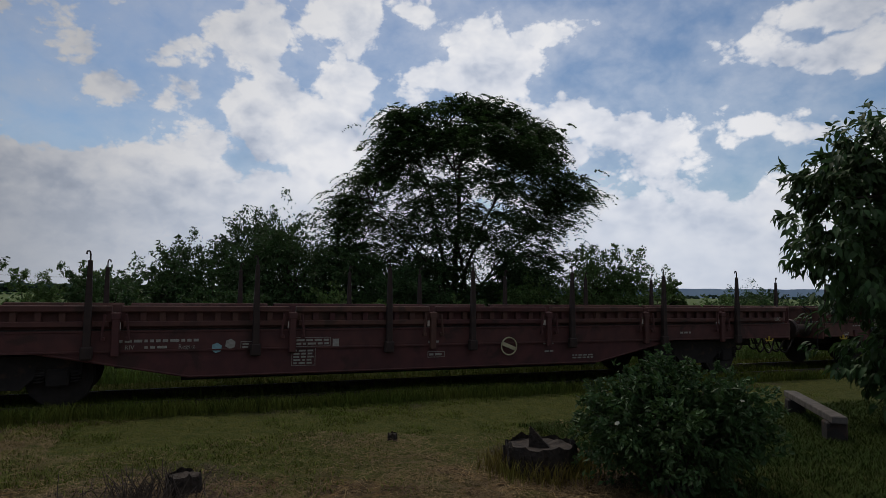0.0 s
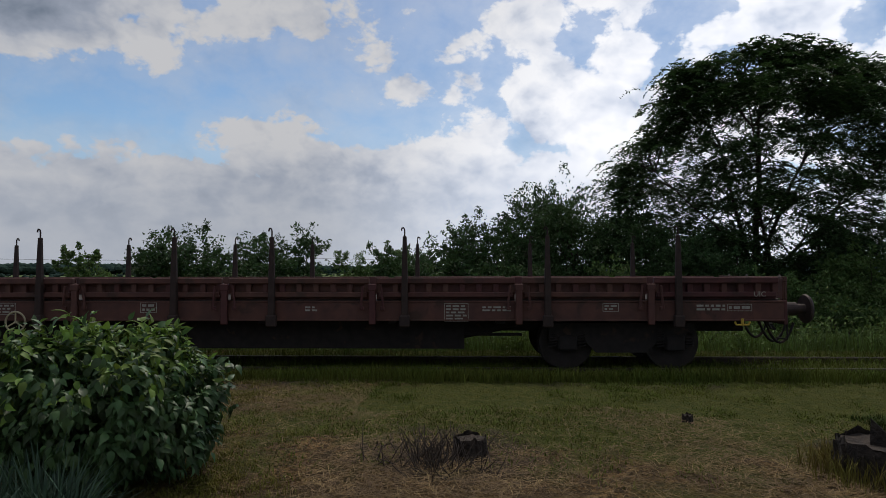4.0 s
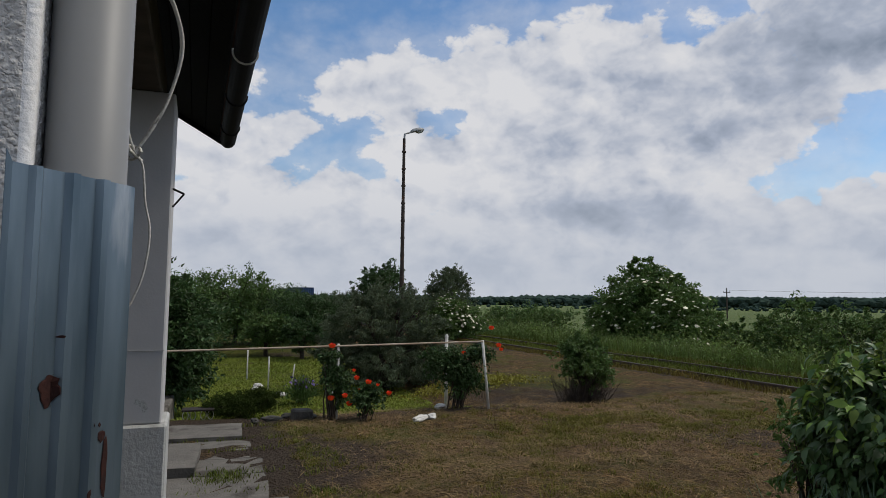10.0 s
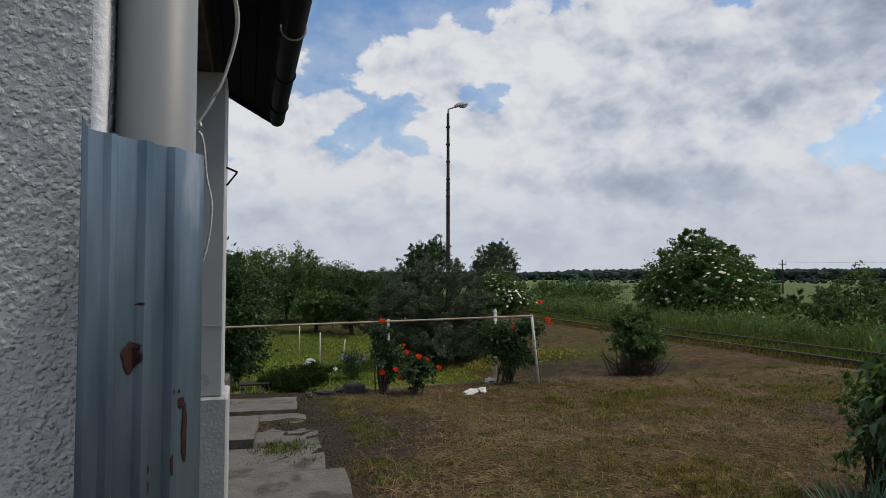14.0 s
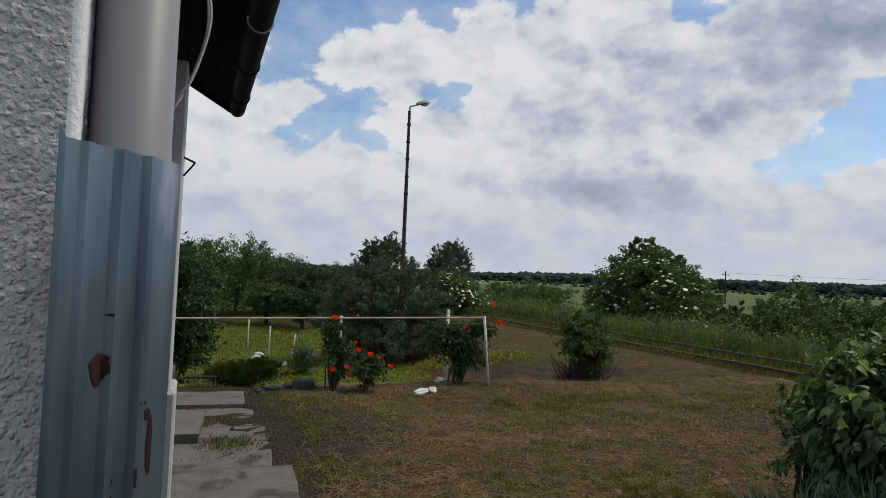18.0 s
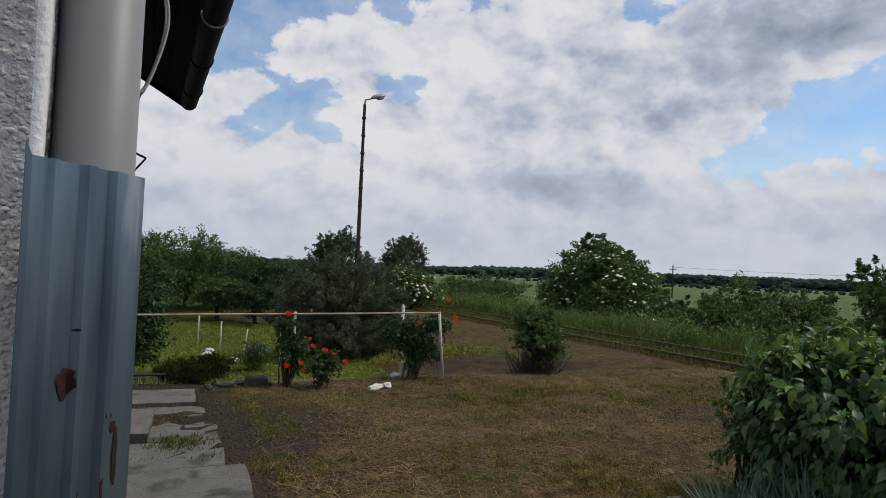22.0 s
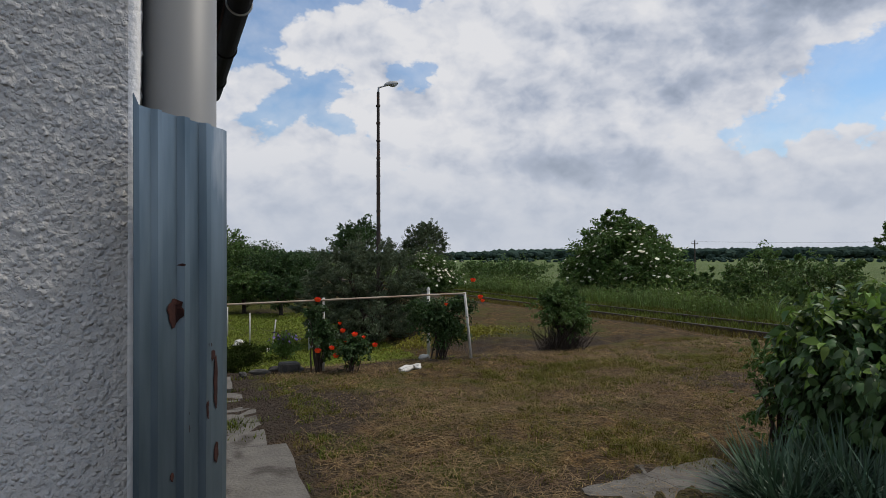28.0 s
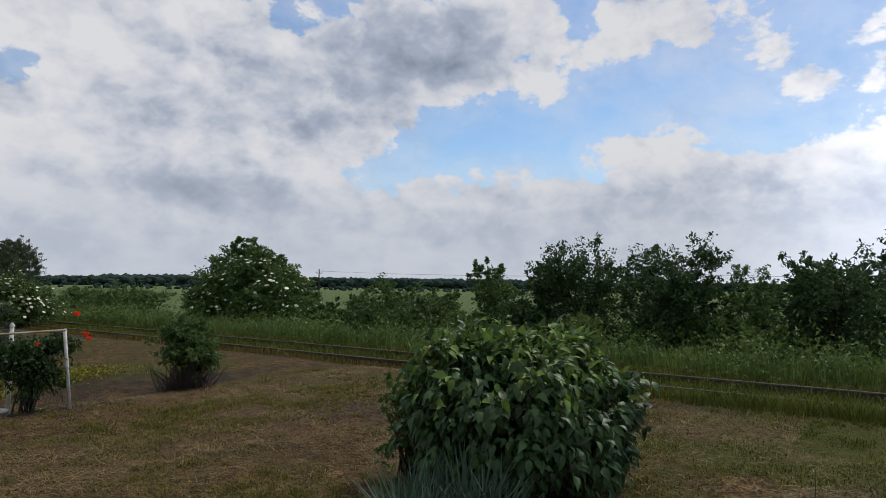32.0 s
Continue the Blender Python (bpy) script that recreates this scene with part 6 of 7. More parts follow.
def locust_tree():
    """The tall locust: stems that fan out of one foot, tiers of drooping sprays of feathered leaves, light between them."""
    rng = np.random.default_rng(25)
    thing = new("locust_tree")
    thing.location = (21.6, -9.2, -1.0)
    tagged(thing, "tall locust tree with airy dark crown beyond the track", "tree")
    hs = [2.2, 3.4, 4.7, 5.2, 6.0, 6.6, 7.3, 8.0, 9.0, 9.6, 10.1]
    left = [4.2, 4.9, 5.3, 5.1, 4.9, 4.5, 3.8, 3.5, 3.3, 2.6, 0.8]
    right = [-3.8, -4.2, -4.4, -4.5, -5.0, -5.4, -5.0, -4.0, -4.3, -3.7, -2.2]
    pads = []
    for k in range(560):
        z = 10.0 - 7.8 * rng.random() ** 1.15
        z = 0.62 * round(z / 0.62) + rng.normal() * 0.13
        y0, y1 = np.interp(z, hs, right) + 0.45, np.interp(z, hs, left) - 0.45
        u = rng.random() if k % 6 else rng.choice((0.02, 0.98)) + rng.normal() * 0.02
        if z < 4.6 and 0.22 < u < 0.62 and rng.random() < 0.45:
            continue
        deep = 3.0 * math.sqrt(max(0.06, 1 - (2 * u - 1) ** 2)) * min(1.0, (10.6 - z) / 2.5)
        pads.append((rng.uniform(-deep, deep), y0 + (y1 - y0) * u, z))
    for t in np.linspace(0, 1, 9):  # one long bough reaching out
        pads.append((rng.normal() * 0.3, -4.4 - 1.7 * t, 7.0 - 0.15 * t + rng.normal() * 0.12))
    pads = np.array(pads)
    # stems from the foot, each ending high in the crown
    stems, tubes = [], []
    for top, r0 in (((0.2, -0.5, 9.4), 0.15), ((-0.4, -2.6, 8.4), 0.10), ((0.6, 1.6, 8.2), 0.11), ((-0.6, 3.4, 6.0), 0.09), ((0.4, -3.8, 6.0), 0.08), ((0.5, 4.4, 4.4), 0.07), ((-0.9, 0.4, 8.9), 0.08)):
        t = np.linspace(0, 1, 12)[:, None]
        foot = np.array([rng.normal() * 0.25, rng.normal() * 0.45, -0.15])
        p = foot + (np.array(top) - foot) * t
        p[:, 1] -= (np.array(top)[1] * 0.28 * np.sin(t * np.pi))[:, 0]
        p += np.cumsum(rng.normal(size=(12, 3)) * 0.06, 0) * (t > 0)
        stems.append(p)
        tubes.append((p, r0 * (1.15 - 1.0 * t[:, 0])))
    place("trunk", tubes_mesh("trunk", tubes, M["bark"], 8), thing)
    joints = np.concatenate([p[3:] for p in stems])
    limbs = []
    for c in pads[::3]:
        d = np.linalg.norm(joints - c, axis=1) + 1.2 * np.clip(joints[:, 2] - c[2] + 0.4, 0, None)
        j = joints[np.argmin(d)]
        t = np.linspace(0, 1, 6)[:, None]
        limbs.append((j + (c - j) * t + np.array([0, 0, 0.10]) * np.sin(t * np.pi) * np.linalg.norm(c - j) + rng.normal(size=(6, 3)) * 0.04 * (t > 0), 0.034 * (1 - 0.8 * t[:, 0])))
    place("branchwork", tubes_mesh("branchwork", limbs, M["bark"], 5), thing)
    # fronds: leaflets in two rows along arching stalks
    n_f, n_l = 17, 12
    c = np.repeat(pads, n_f, 0) + rng.normal(size=(len(pads) * n_f, 3)) * np.array([0.36, 0.36, 0.12])
    out = np.repeat(pads, n_f, 0) * np.array([1, 1, 0.0])
    a = np.arctan2(out[:, 1], out[:, 0]) + rng.normal(size=len(c)) * 1.6
    d = np.stack([np.cos(a), np.sin(a), rng.uniform(-0.1, 0.45, len(c))], 1)
    ln = rng.uniform(0.35, 0.75, len(c))
    t = np.linspace(0.1, 1, n_l)
    P = c[:, None] + d[:, None] * (ln[:, None] * t[None])[..., None]
    P[..., 2] -= ln[:, None] * 0.75 * t[None] ** 2
    side = np.stack([-np.sin(a), np.cos(a), np.zeros(len(c))], 1)
    V = []
    for s in (-1, 1):
        w = side[:, None] * s + rng.normal(size=P.shape) * 0.25 + d[:, None] * 0.35
        w[..., 2] -= 0.25
        w *= (0.115 * rng.uniform(0.7, 1.2, P.shape[:2]) * (1.1 - 0.35 * t[None]))[..., None]
        e = d[:, None] * 0.036 + rng.normal(size=P.shape) * 0.008
        V.append(np.stack([P, P + w * 0.5 + e, P + w, P + w * 0.5 - e], 2))
    V = np.concatenate(V).reshape(-1, 3)
    place("crown", mesh_np("crown", V, np.arange(len(V)).reshape(-1, 4), M["leaf_dark"]), thing)


def build_plants():
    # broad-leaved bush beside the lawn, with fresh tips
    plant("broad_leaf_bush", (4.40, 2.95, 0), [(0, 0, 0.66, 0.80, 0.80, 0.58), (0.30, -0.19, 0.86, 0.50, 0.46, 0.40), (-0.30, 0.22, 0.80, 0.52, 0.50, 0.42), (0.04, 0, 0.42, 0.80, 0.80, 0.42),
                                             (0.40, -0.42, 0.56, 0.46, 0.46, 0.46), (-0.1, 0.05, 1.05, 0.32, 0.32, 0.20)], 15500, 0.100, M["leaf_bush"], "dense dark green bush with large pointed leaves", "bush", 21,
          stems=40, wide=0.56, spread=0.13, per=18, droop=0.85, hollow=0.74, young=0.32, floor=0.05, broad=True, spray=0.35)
    plant("trailing_shrub", (4.12, 3.75, 0), [(0, 0, 0.45, 0.32, 0.32, 0.42), (0.1, 0.05, 0.62, 0.2, 0.2, 0.2), (-0.1, 0.15, 0.70, 0.14, 0.14, 0.14)], 1300, 0.060, M["leaf_elder"], "light leafy shoots beside the large bush", "shrub", 22, stems=18, spread=0.2, per=18, hollow=0.3)
    # dark bush and walnut by the lawn's far end
    plant("bramble_bush", (4.1, -4.25, 0), [(0, 0, 0.50, 0.80, 0.80, 0.55), (-0.15, -0.35, 0.72, 0.55, 0.5, 0.42), (0.3, 0.35, 0.6, 0.5, 0.45, 0.42), (0.1, 0.0, 0.98, 0.34, 0.34, 0.26), (0.05, 0.05, 1.20, 0.05, 0.05, 0.28), (0.1, 0.42, 1.0, 0.06, 0.06, 0.20), (-0.05, -0.45, 1.02, 0.05, 0.05, 0.22)],
          19000, 0.066, M["leaf_dark"], "rounded bramble bush with small leaves", "bush", 23, stems=60, spread=0.13, per=30, hollow=0.6, floor=0.0, bloom=14, bloom_size=0.045)
    plant("walnut_tree", (5.2, -8.95, 0), [(0, 0, 3.1, 1.4, 1.45, 1.25), (0.0, 0.75, 2.6, 0.9, 0.95, 1.2), (-0.5, -0.8, 2.3, 1.5, 1.3, 1.7), (0.2, 0.0, 1.3, 0.85, 0.85, 0.9), (0.0, 0.7, 3.5, 0.8, 0.8, 0.6), (-0.2, -0.3, 0.8, 1.2, 1.2, 0.8), (-0.6, 0.1, 3.7, 0.9, 0.9, 0.8)],
          13500, 0.17, M["leaf_dark"], "walnut tree with long drooping dark leaves", "tree", 24, trunk=0.13, stems=60, wide=0.46, spread=0.11, per=20, droop=0.9, hollow=0.5, floor=0.02, broad=True, spray=0.5)
    locust_tree()
    # the thicket beyond the track
    spec = [  # x, y, half width, top, seed, leaf
        (21.0, -2.8, 2.3, 4.75, 1, "leaf_dark"), (20.6, -0.6, 1.7, 3.6, 2, "leaf_dark"), (20.0, 0.9, 1.3, 3.0, 3, "leaf_dark"), (19.8, 2.3, 0.9, 2.55, 4, "leaf_mid"), (18.2, -13.0, 1.6, 3.8, 5, "leaf_mid"),
        (18.2, -15.7, 0.9, 2.8, 6, "leaf_mid"), (18.5, -11.0, 1.5, 2.6, 7, "leaf_mid"), (19.5, -6.0, 2.0, 3.2, 8, "leaf_dark"), (25.0, -27.0, 2.0, 2.3, 9, "leaf_dark"), (30.2, 6.3, 1.0, 2.7, 10, "leaf_mid"),
        (17.4, 11.4, 0.8, 2.35, 11, "leaf_mid"), (17.2, 8.6, 1.45, 3.1, 12, "leaf_dark"), (17.2, 5.9, 1.45, 2.95, 13, "leaf_dark"), (17.2, 2.0, 1.3, 2.5, 14, "leaf_dark"), (17.6, 4.0, 1.0, 1.6, 15, "leaf_mid"),
        (16.6, 15.6, 1.7, 1.75, 16, "leaf_mid"), (16.8, 13.6, 1.4, 1.6, 17, "leaf_mid"), (17.0, 10.0, 1.3, 1.5, 18, "leaf_dark"), (15.6, 31.0, 2.3, 1.45, 19, "leaf_mid"), (15.8, 35.0, 2.2, 1.35, 20, "leaf_mid"),
        (18.0, -0.5, 1.6, 1.9, 26, "leaf_dark"), (17.8, -4.2, 1.8, 1.9, 27, "leaf_mid"), (17.5, -8.0, 1.8, 1.8, 28, "leaf_mid"), (17.0, 18.5, 1.0, 1.05, 29, "leaf_mid"),
        (20.6, -7.6, 1.6, 3.5, 32, "leaf_dark"), (20.2, -10.2, 1.5, 3.2, 33, "leaf_dark"), (19.0, -20.0, 2.0, 1.9, 30, "leaf_mid"), (20.0, -24.0, 2.0, 2.0, 31, "leaf_dark")]
    rr = random.Random(77)
    for k in range(26):  # low growth that joins the thicket
        yy = -20 + k * 1.45
        spec.append((rr.uniform(15.4, 17.0) - 0.035 * yy, yy, rr.uniform(0.7, 1.1), rr.uniform(0.55, 1.15), 200 + k, rr.choice(("leaf_mid", "weed"))))
    for x, y, r, top, seed, leaf in spec:
        z = zat(x, y)
        h = top - z
        r *= 1.18 if top > 2.2 else 1.0
        rng = random.Random(seed)
        bl = [(0, 0, h * 0.52, r * 0.88, r * 0.88, h * 0.47), (0, 0, h * 0.25, r, r, h * 0.27)]
        for _ in range(8):
            a = rng.uniform(0, 6.28)
            bl.append((math.cos(a) * r * 0.5, math.sin(a) * r * 0.55, h * rng.uniform(0.45, 0.86), r * rng.uniform(0.30, 0.48), r * rng.uniform(0.32, 0.5), h * rng.uniform(0.16, 0.24)))
        n = int(6800 * max(r, 1.0) * h / 2.2)
        big = top > 2.2
        plant("thicket_tree" if big else "thicket_bush", (x, y, z), bl, n, 0.108, M[leaf], "dark leafy thicket tree beyond the track" if big else "green thicket bush beyond the track", "tree" if big else "bush", 100 + seed,
              "thicket along the track", trunk=0.07 if big else 0.0, stems=34, wide=0.5, spread=0.15, per=45, hollow=0.4, spray=0.6)
    # elder bushes in flower
    z = zat(16.0, 21.9)
    plant("elder_bush", (16.0, 21.9, z), [(0, 0.2, 1.8, 2.0, 2.0, 1.5), (0.1, 0.6, 2.9, 1.5, 1.5, 0.95), (0, -1.3, 1.6, 1.5, 1.6, 1.4), (0, 1.7, 1.3, 1.5, 1.5, 1.3), (0.2, -0.5, 2.9, 0.8, 0.8, 0.6), (0, -2.1, 0.9, 1.1, 1.1, 0.9), (0, 0.6, 3.7, 0.6, 0.6, 0.45), (1.5, -1.1, 1.0, 1.2, 1.2, 1.0), (1.0, -0.7, 2.2, 0.9, 0.9, 0.8), (-1.2, 0.9, 1.4, 1.2, 1.2, 1.2)],
          60000, 0.135, M["leaf_elder"], "tall elder bush full of cream-white umbels", "bush", 41, "elders in flower", stems=40, spread=0.13, per=45, hollow=0.65, bloom=900, bloom_size=0.15, spray=0.25)
    z = zat(9.75, 29)
    plant("elder_bush", (9.4, 27.4, zat(9.4, 27.4)), [(0, 0, 0.9, 1.5, 1.2, 0.95), (0.8, 0, 0.7, 1.0, 0.9, 0.75), (-0.3, 0, 1.35, 0.9, 0.8, 0.55), (0.4, 0, 1.2, 0.8, 0.8, 0.5)], 11000, 0.11, M["leaf_elder"], "low elder bush covered with cream-white umbels", "bush", 42,
          "elders in flower", stems=20, spread=0.16, per=40, bloom=520, bloom_size=0.12)
    plant("cypress_bush", (9.75, 28.8, 0), [(0, 0, 1.5, 1.25, 1.1, 1.5), (0.25, 0, 2.5, 0.6, 0.6, 0.75), (-0.45, 0, 2.45, 0.5, 0.5, 0.7), (0.75, 0, 2.1, 0.45, 0.45, 0.6), (-0.8, 0, 2.0, 0.4, 0.4, 0.5), (0, 0, 2.7, 0.4, 0.4, 0.65)], 22000, 0.10, M["leaf_grey"], "upright dark evergreen behind the garden", "tree", 43, trunk=0.08, stems=24, spread=0.14, per=40, hollow=0.55, droop=-1.2, wide=0.3, spray=0.6)
    plant("garden_tree", (6.2, 27.4, 0), [(0, 0, 2.2, 1.0, 1.0, 0.95), (0.3, 0, 2.6, 0.6, 0.6, 0.5), (-0.4, 0, 2.3, 0.6, 0.6, 0.6)], 9000, 0.11, M["leaf_dark"], "small round-headed tree behind the garden", "tree", 44, trunk=0.08, stems=24, per=40)
    # big feathery bush and the trees on the garden's far side
    plant("tamarisk_bush", (3.32, 14.0, zat(3.32, 14.0) + 0.08), [(0, 0, 0.95, 1.35, 1.2, 1.15), (-0.55, 0, 1.3, 0.85, 0.8, 0.75), (0.5, 0, 1.4, 0.85, 0.8, 0.7), (0, 0, 1.75, 0.75, 0.7, 0.42), (-0.9, 0, 0.7, 0.7, 0.7, 0.8), (0.9, 0, 0.7, 0.65, 0.7, 0.75), (0, -0.2, 0.45, 1.35, 1.1, 0.5)],
          60000, 0.085, M["leaf_grey"], "large feathery grey-green bush on the garden lawn", "bush", 45, stems=60, wide=0.20, spread=0.085, per=95, hollow=0.74, droop=0.5, up=0.2, floor=0.05, spray=0.65)
    plant("plum_tree", (-1.3, 11.6, zat(-1.3, 11.6)), [(0, 0, 1.35, 1.25, 1.2, 1.1), (0.25, 0, 1.8, 0.8, 0.8, 0.55), (0.35, -0.2, 0.85, 0.8, 0.8, 0.75), (-0.5, 0, 1.9, 0.9, 0.9, 0.6)], 34000, 0.095, M["leaf_dark"], "dense dark plum tree beside the house end", "tree", 46, trunk=0.09, stems=36, per=40, hollow=0.55, spray=0.4)
    for x, y, r, top, sd in ((0.2, 23.5, 1.6, 2.70, 1), (1.9, 24.0, 1.5, 2.1, 2), (-1.6, 22.0, 1.8, 2.3, 3), (3.2, 26.0, 1.3, 1.9, 4), (1.1, 20.5, 1.0, 1.25, 5), (2.1, 19.6, 0.85, 1.1, 6), (-3.2, 18.0, 2.0, 2.7, 7),
                             (5.0, 36.0, 1.6, 1.9, 8), (2.0, 36.0, 2.0, 2.2, 9), (6.3, 40.0, 1.6, 2.0, 10), (-2.0, 34.0, 2.5, 2.8, 11), (3.8, 48, 2.4, 2.6, 12)):
        z = zat(x, y)
        h = top - z
        rng = random.Random(sd)
        bl = [(0, 0, h * 0.58, r * 0.8, r * 0.8, h * 0.42)] + [(math.cos(a) * r * 0.5, math.sin(a) * r * 0.5, h * rng.uniform(0.4, 0.8), r * 0.45, r * 0.45, h * 0.2) for a in [rng.uniform(0, 6.28) for _ in range(6)]] + ([(0, 0, h * 0.3, r, r, h * 0.3)] if sd not in (5, 6) else [])
        plant("orchard_tree", (x, y, z), bl, int(12500 * r * h / 3), 0.095, M["leaf_mid" if sd % 2 else "leaf_dark"], "leafy orchard tree on the grassy bank", "tree", 150 + sd, "orchard trees", trunk=0.06, stems=26, per=40, hollow=0.5, spray=0.45)
    # bare-footed shrub on the lawn
    plant("rose_shrub", (5.60, 9.45, zat(5.60, 9.45)), [(0, 0, 0.66, 0.46, 0.46, 0.38), (-0.15, 0, 0.92, 0.30, 0.30, 0.18), (0.2, 0, 0.5, 0.42, 0.42, 0.28), (0.25, 0.1, 0.85, 0.24, 0.24, 0.2)], 9000, 0.068, M["leaf_mid"], "upright shrub with bare twigs at its foot", "shrub", 47, stems=40, spread=0.16, per=40, hollow=0.2)
    rng = np.random.default_rng(48)
    tw = []
    for _ in range(230):
        a, ln = rng.uniform(0, 6.28), rng.uniform(0.3, 0.72)
        lean = rng.uniform(0.2, 0.95)
        s = np.array([5.60 + rng.normal() * 0.16, 9.45 + rng.normal() * 0.16, zat(5.45, 9.45) - 0.02])
        e = s + np.array([math.cos(a) * ln * lean, math.sin(a) * ln * lean, ln * (1 - 0.45 * lean)])
        tw.append(([s, (s + e) / 2 + rng.normal(size=3) * 0.02, e], [0.006, 0.004, 0.002]))
    tagged(place("dead_twigs", tubes_mesh("dead_twigs", tw, M["twig"], 4)), "dead brown twigs round the shrub's foot", "twigs", kind="stuff")
    # roses along the fence
    def rose(x, y, blobs, n, flowers, seed, label):
        t = plant("rose_bush", (x, y, zat(x, y)), blobs, int(n * 1.6), 0.052, M["leaf_dark"], label, "rose bush", seed, "red roses at the fence", stems=14, spread=0.2, per=16, hollow=0.3, wide=0.6, spray=0.3)
        rr = np.random.default_rng(seed)
        for fx, fz, s in flowers:
            c = np.array([fx, -0.12, fz])
            V, F, n0 = [], [], 0
            for ring, (rad, cnt, tilt) in enumerate(((0.30, 4, 0.95), (0.65, 6, 0.6), (1.0, 7, 0.25))):
                for k in range(cnt):
                    a = 2 * math.pi * k / cnt + ring
                    d = np.array([math.cos(a), math.sin(a), 0])
                    sd = np.array([-math.sin(a), math.cos(a), 0])
                    b = c + d * s * rad * 0.45 - np.array([0, 0, s * 0.45])
                    up = np.array([0, 0, 1.0])
                    tip = c + d * s * (0.35 + 0.45 * rad) + up * s * (0.25 + 0.5 * tilt)
                    w = s * 0.55 * (0.5 + rad * 0.6)
                    V += [b - sd * w * 0.4, b + sd * w * 0.4, tip + sd * w * 0.7 - up * s * 0.1, tip + d * s * 0.08, tip - sd * w * 0.7 - up * s * 0.1]
                    F += [(n0, n0 + 1, n0 + 2), (n0, n0 + 2, n0 + 3), (n0, n0 + 3, n0 + 4)]
                    n0 += 5
            place("flower", mesh_np("flower", V, F, M["petal"], smooth=True), t, label="open red rose")
        return t

    rose(1.35, 8.62, [(0.05, 0, 0.55, 0.24, 0.22, 0.30), (-0.05, 0, 0.80, 0.16, 0.16, 0.14), (0.12, 0, 0.35, 0.2, 0.2, 0.2)], 1300, ((-0.02, 0.97, 0.055), (0.27, 0.65, 0.03), (0.31, 0.55, 0.045), (-0.02, 0.30, 0.055), (0.22, 0.22, 0.05), (0.36, 0.40, 0.03)), 51, "climbing red rose at a fence post")
    rose(1.75, 8.38, [(0.02, 0, 0.30, 0.24, 0.22, 0.22), (0.1, 0, 0.42, 0.16, 0.16, 0.12)], 1000, ((0.02, 0.52, 0.05), (0.14, 0.48, 0.03), (0.29, 0.37, 0.045), (-0.28, 0.36, 0.045)), 52, "low red rose bush beside the fence")
    rose(3.30, 9.15, [(0.0, 0, 0.60, 0.48, 0.32, 0.34), (0.3, 0, 0.80, 0.28, 0.24, 0.18), (-0.3, 0, 0.72, 0.28, 0.24, 0.2), (0.1, 0, 0.42, 0.4, 0.3, 0.25)], 4200, ((0.03, 0.82, 0.045), (0.48, 1.18, 0.05), (0.60, 0.92, 0.05), (0.64, 0.86, 0.04)), 53, "bushy red rose at the fence corner")
    # yucca with stiff blades
    y = new("yucca")
    y.location = (3.06, 2.88, 0)
    tagged(y, "clump of stiff narrow yucca leaves", "yucca")
    rng = np.random.default_rng(60)
    for cx, cy, count, reach in ((0, 0, 280, 0.50), (0.33, -0.22, 290, 0.54), (-0.12, -0.26, 220, 0.46), (0.45, 0.12, 200, 0.5), (0.2, -0.45, 200, 0.5)):
        V, F, n0 = [], [], 0
        for k in range(count):
            a, e = rng.uniform(0, 6.28), math.asin(rng.uniform(0.30, 0.985) if k % 5 else rng.uniform(0.0, 0.35))
            ln = reach * rng.uniform(0.62, 1.12)
            d = np.array([math.cos(a) * math.cos(e), math.sin(a) * math.cos(e), math.sin(e)])
            s = np.array([-math.sin(a), math.cos(a), 0])
            b = np.array([cx + rng.normal() * 0.05, cy + rng.normal() * 0.05, 0.04]) + d * 0.04
            sag = rng.uniform(0.05, 0.30) * (1.6 if k % 9 == 0 else 1.0)
            for q in range(5):
                t0 = q / 4
                c = b + d * ln * t0 - np.array([0, 0, sag]) * ln * t0 ** 2.2 * math.cos(e)
                w = 0.0080 * (0.6 + 0.9 * t0 if t0 < 0.4 else 0.96 * (1 - ((t0 - 0.4) / 0.6) ** 1.5)) + 0.0008
                V += [c - s * w, c + np.array([0, 0, -0.35 * w]), c + s * w]
            for q in range(4):
                i = n0 + q * 3
                F += [(i, i + 1, i + 4, i + 3), (i + 1, i + 2, i + 5, i + 4)]
            n0 += 15
        tagged(place("rosette", mesh_np("rosette", V, F, M["yucca"]), y), kind="stuff")
    # low juniper and iris clump
    plant("creeping_juniper", (0.28, 9.35, zat(0.28, 9.35)), [(0, 0, 0.20, 0.52, 0.35, 0.22), (0.22, 0, 0.30, 0.3, 0.3, 0.14), (-0.25, 0, 0.22, 0.32, 0.3, 0.16)], 17000, 0.04, M["blade_deep"], "flat dark creeping juniper", "juniper", 61, stems=16, wide=0.25, spread=0.16, per=30, hollow=0.3, spray=0.3)
    iris = plant("iris_clump", (1.35, 12.3, zat(1.35, 12.3)), [(0, 0, 0.2, 0.2, 0.2, 0.2)], 700, 0.13, M["leaf_mid"], "clump of violet irises on the lawn", "iris", 62, stems=8, wide=0.12, spread=0.4, per=20, droop=-2.0)
    P = rng.normal(size=(60, 3)) * np.array([0.13, 0.1, 0.05]) + np.array([0, 0, 0.40])
    V, F = leaves(rng, P, 0.06, None, 0.3, 0.8)
    place("blossom", mesh_np("blossom", V, F, M["iris"]), iris, label="pale violet petals")


build_plants()


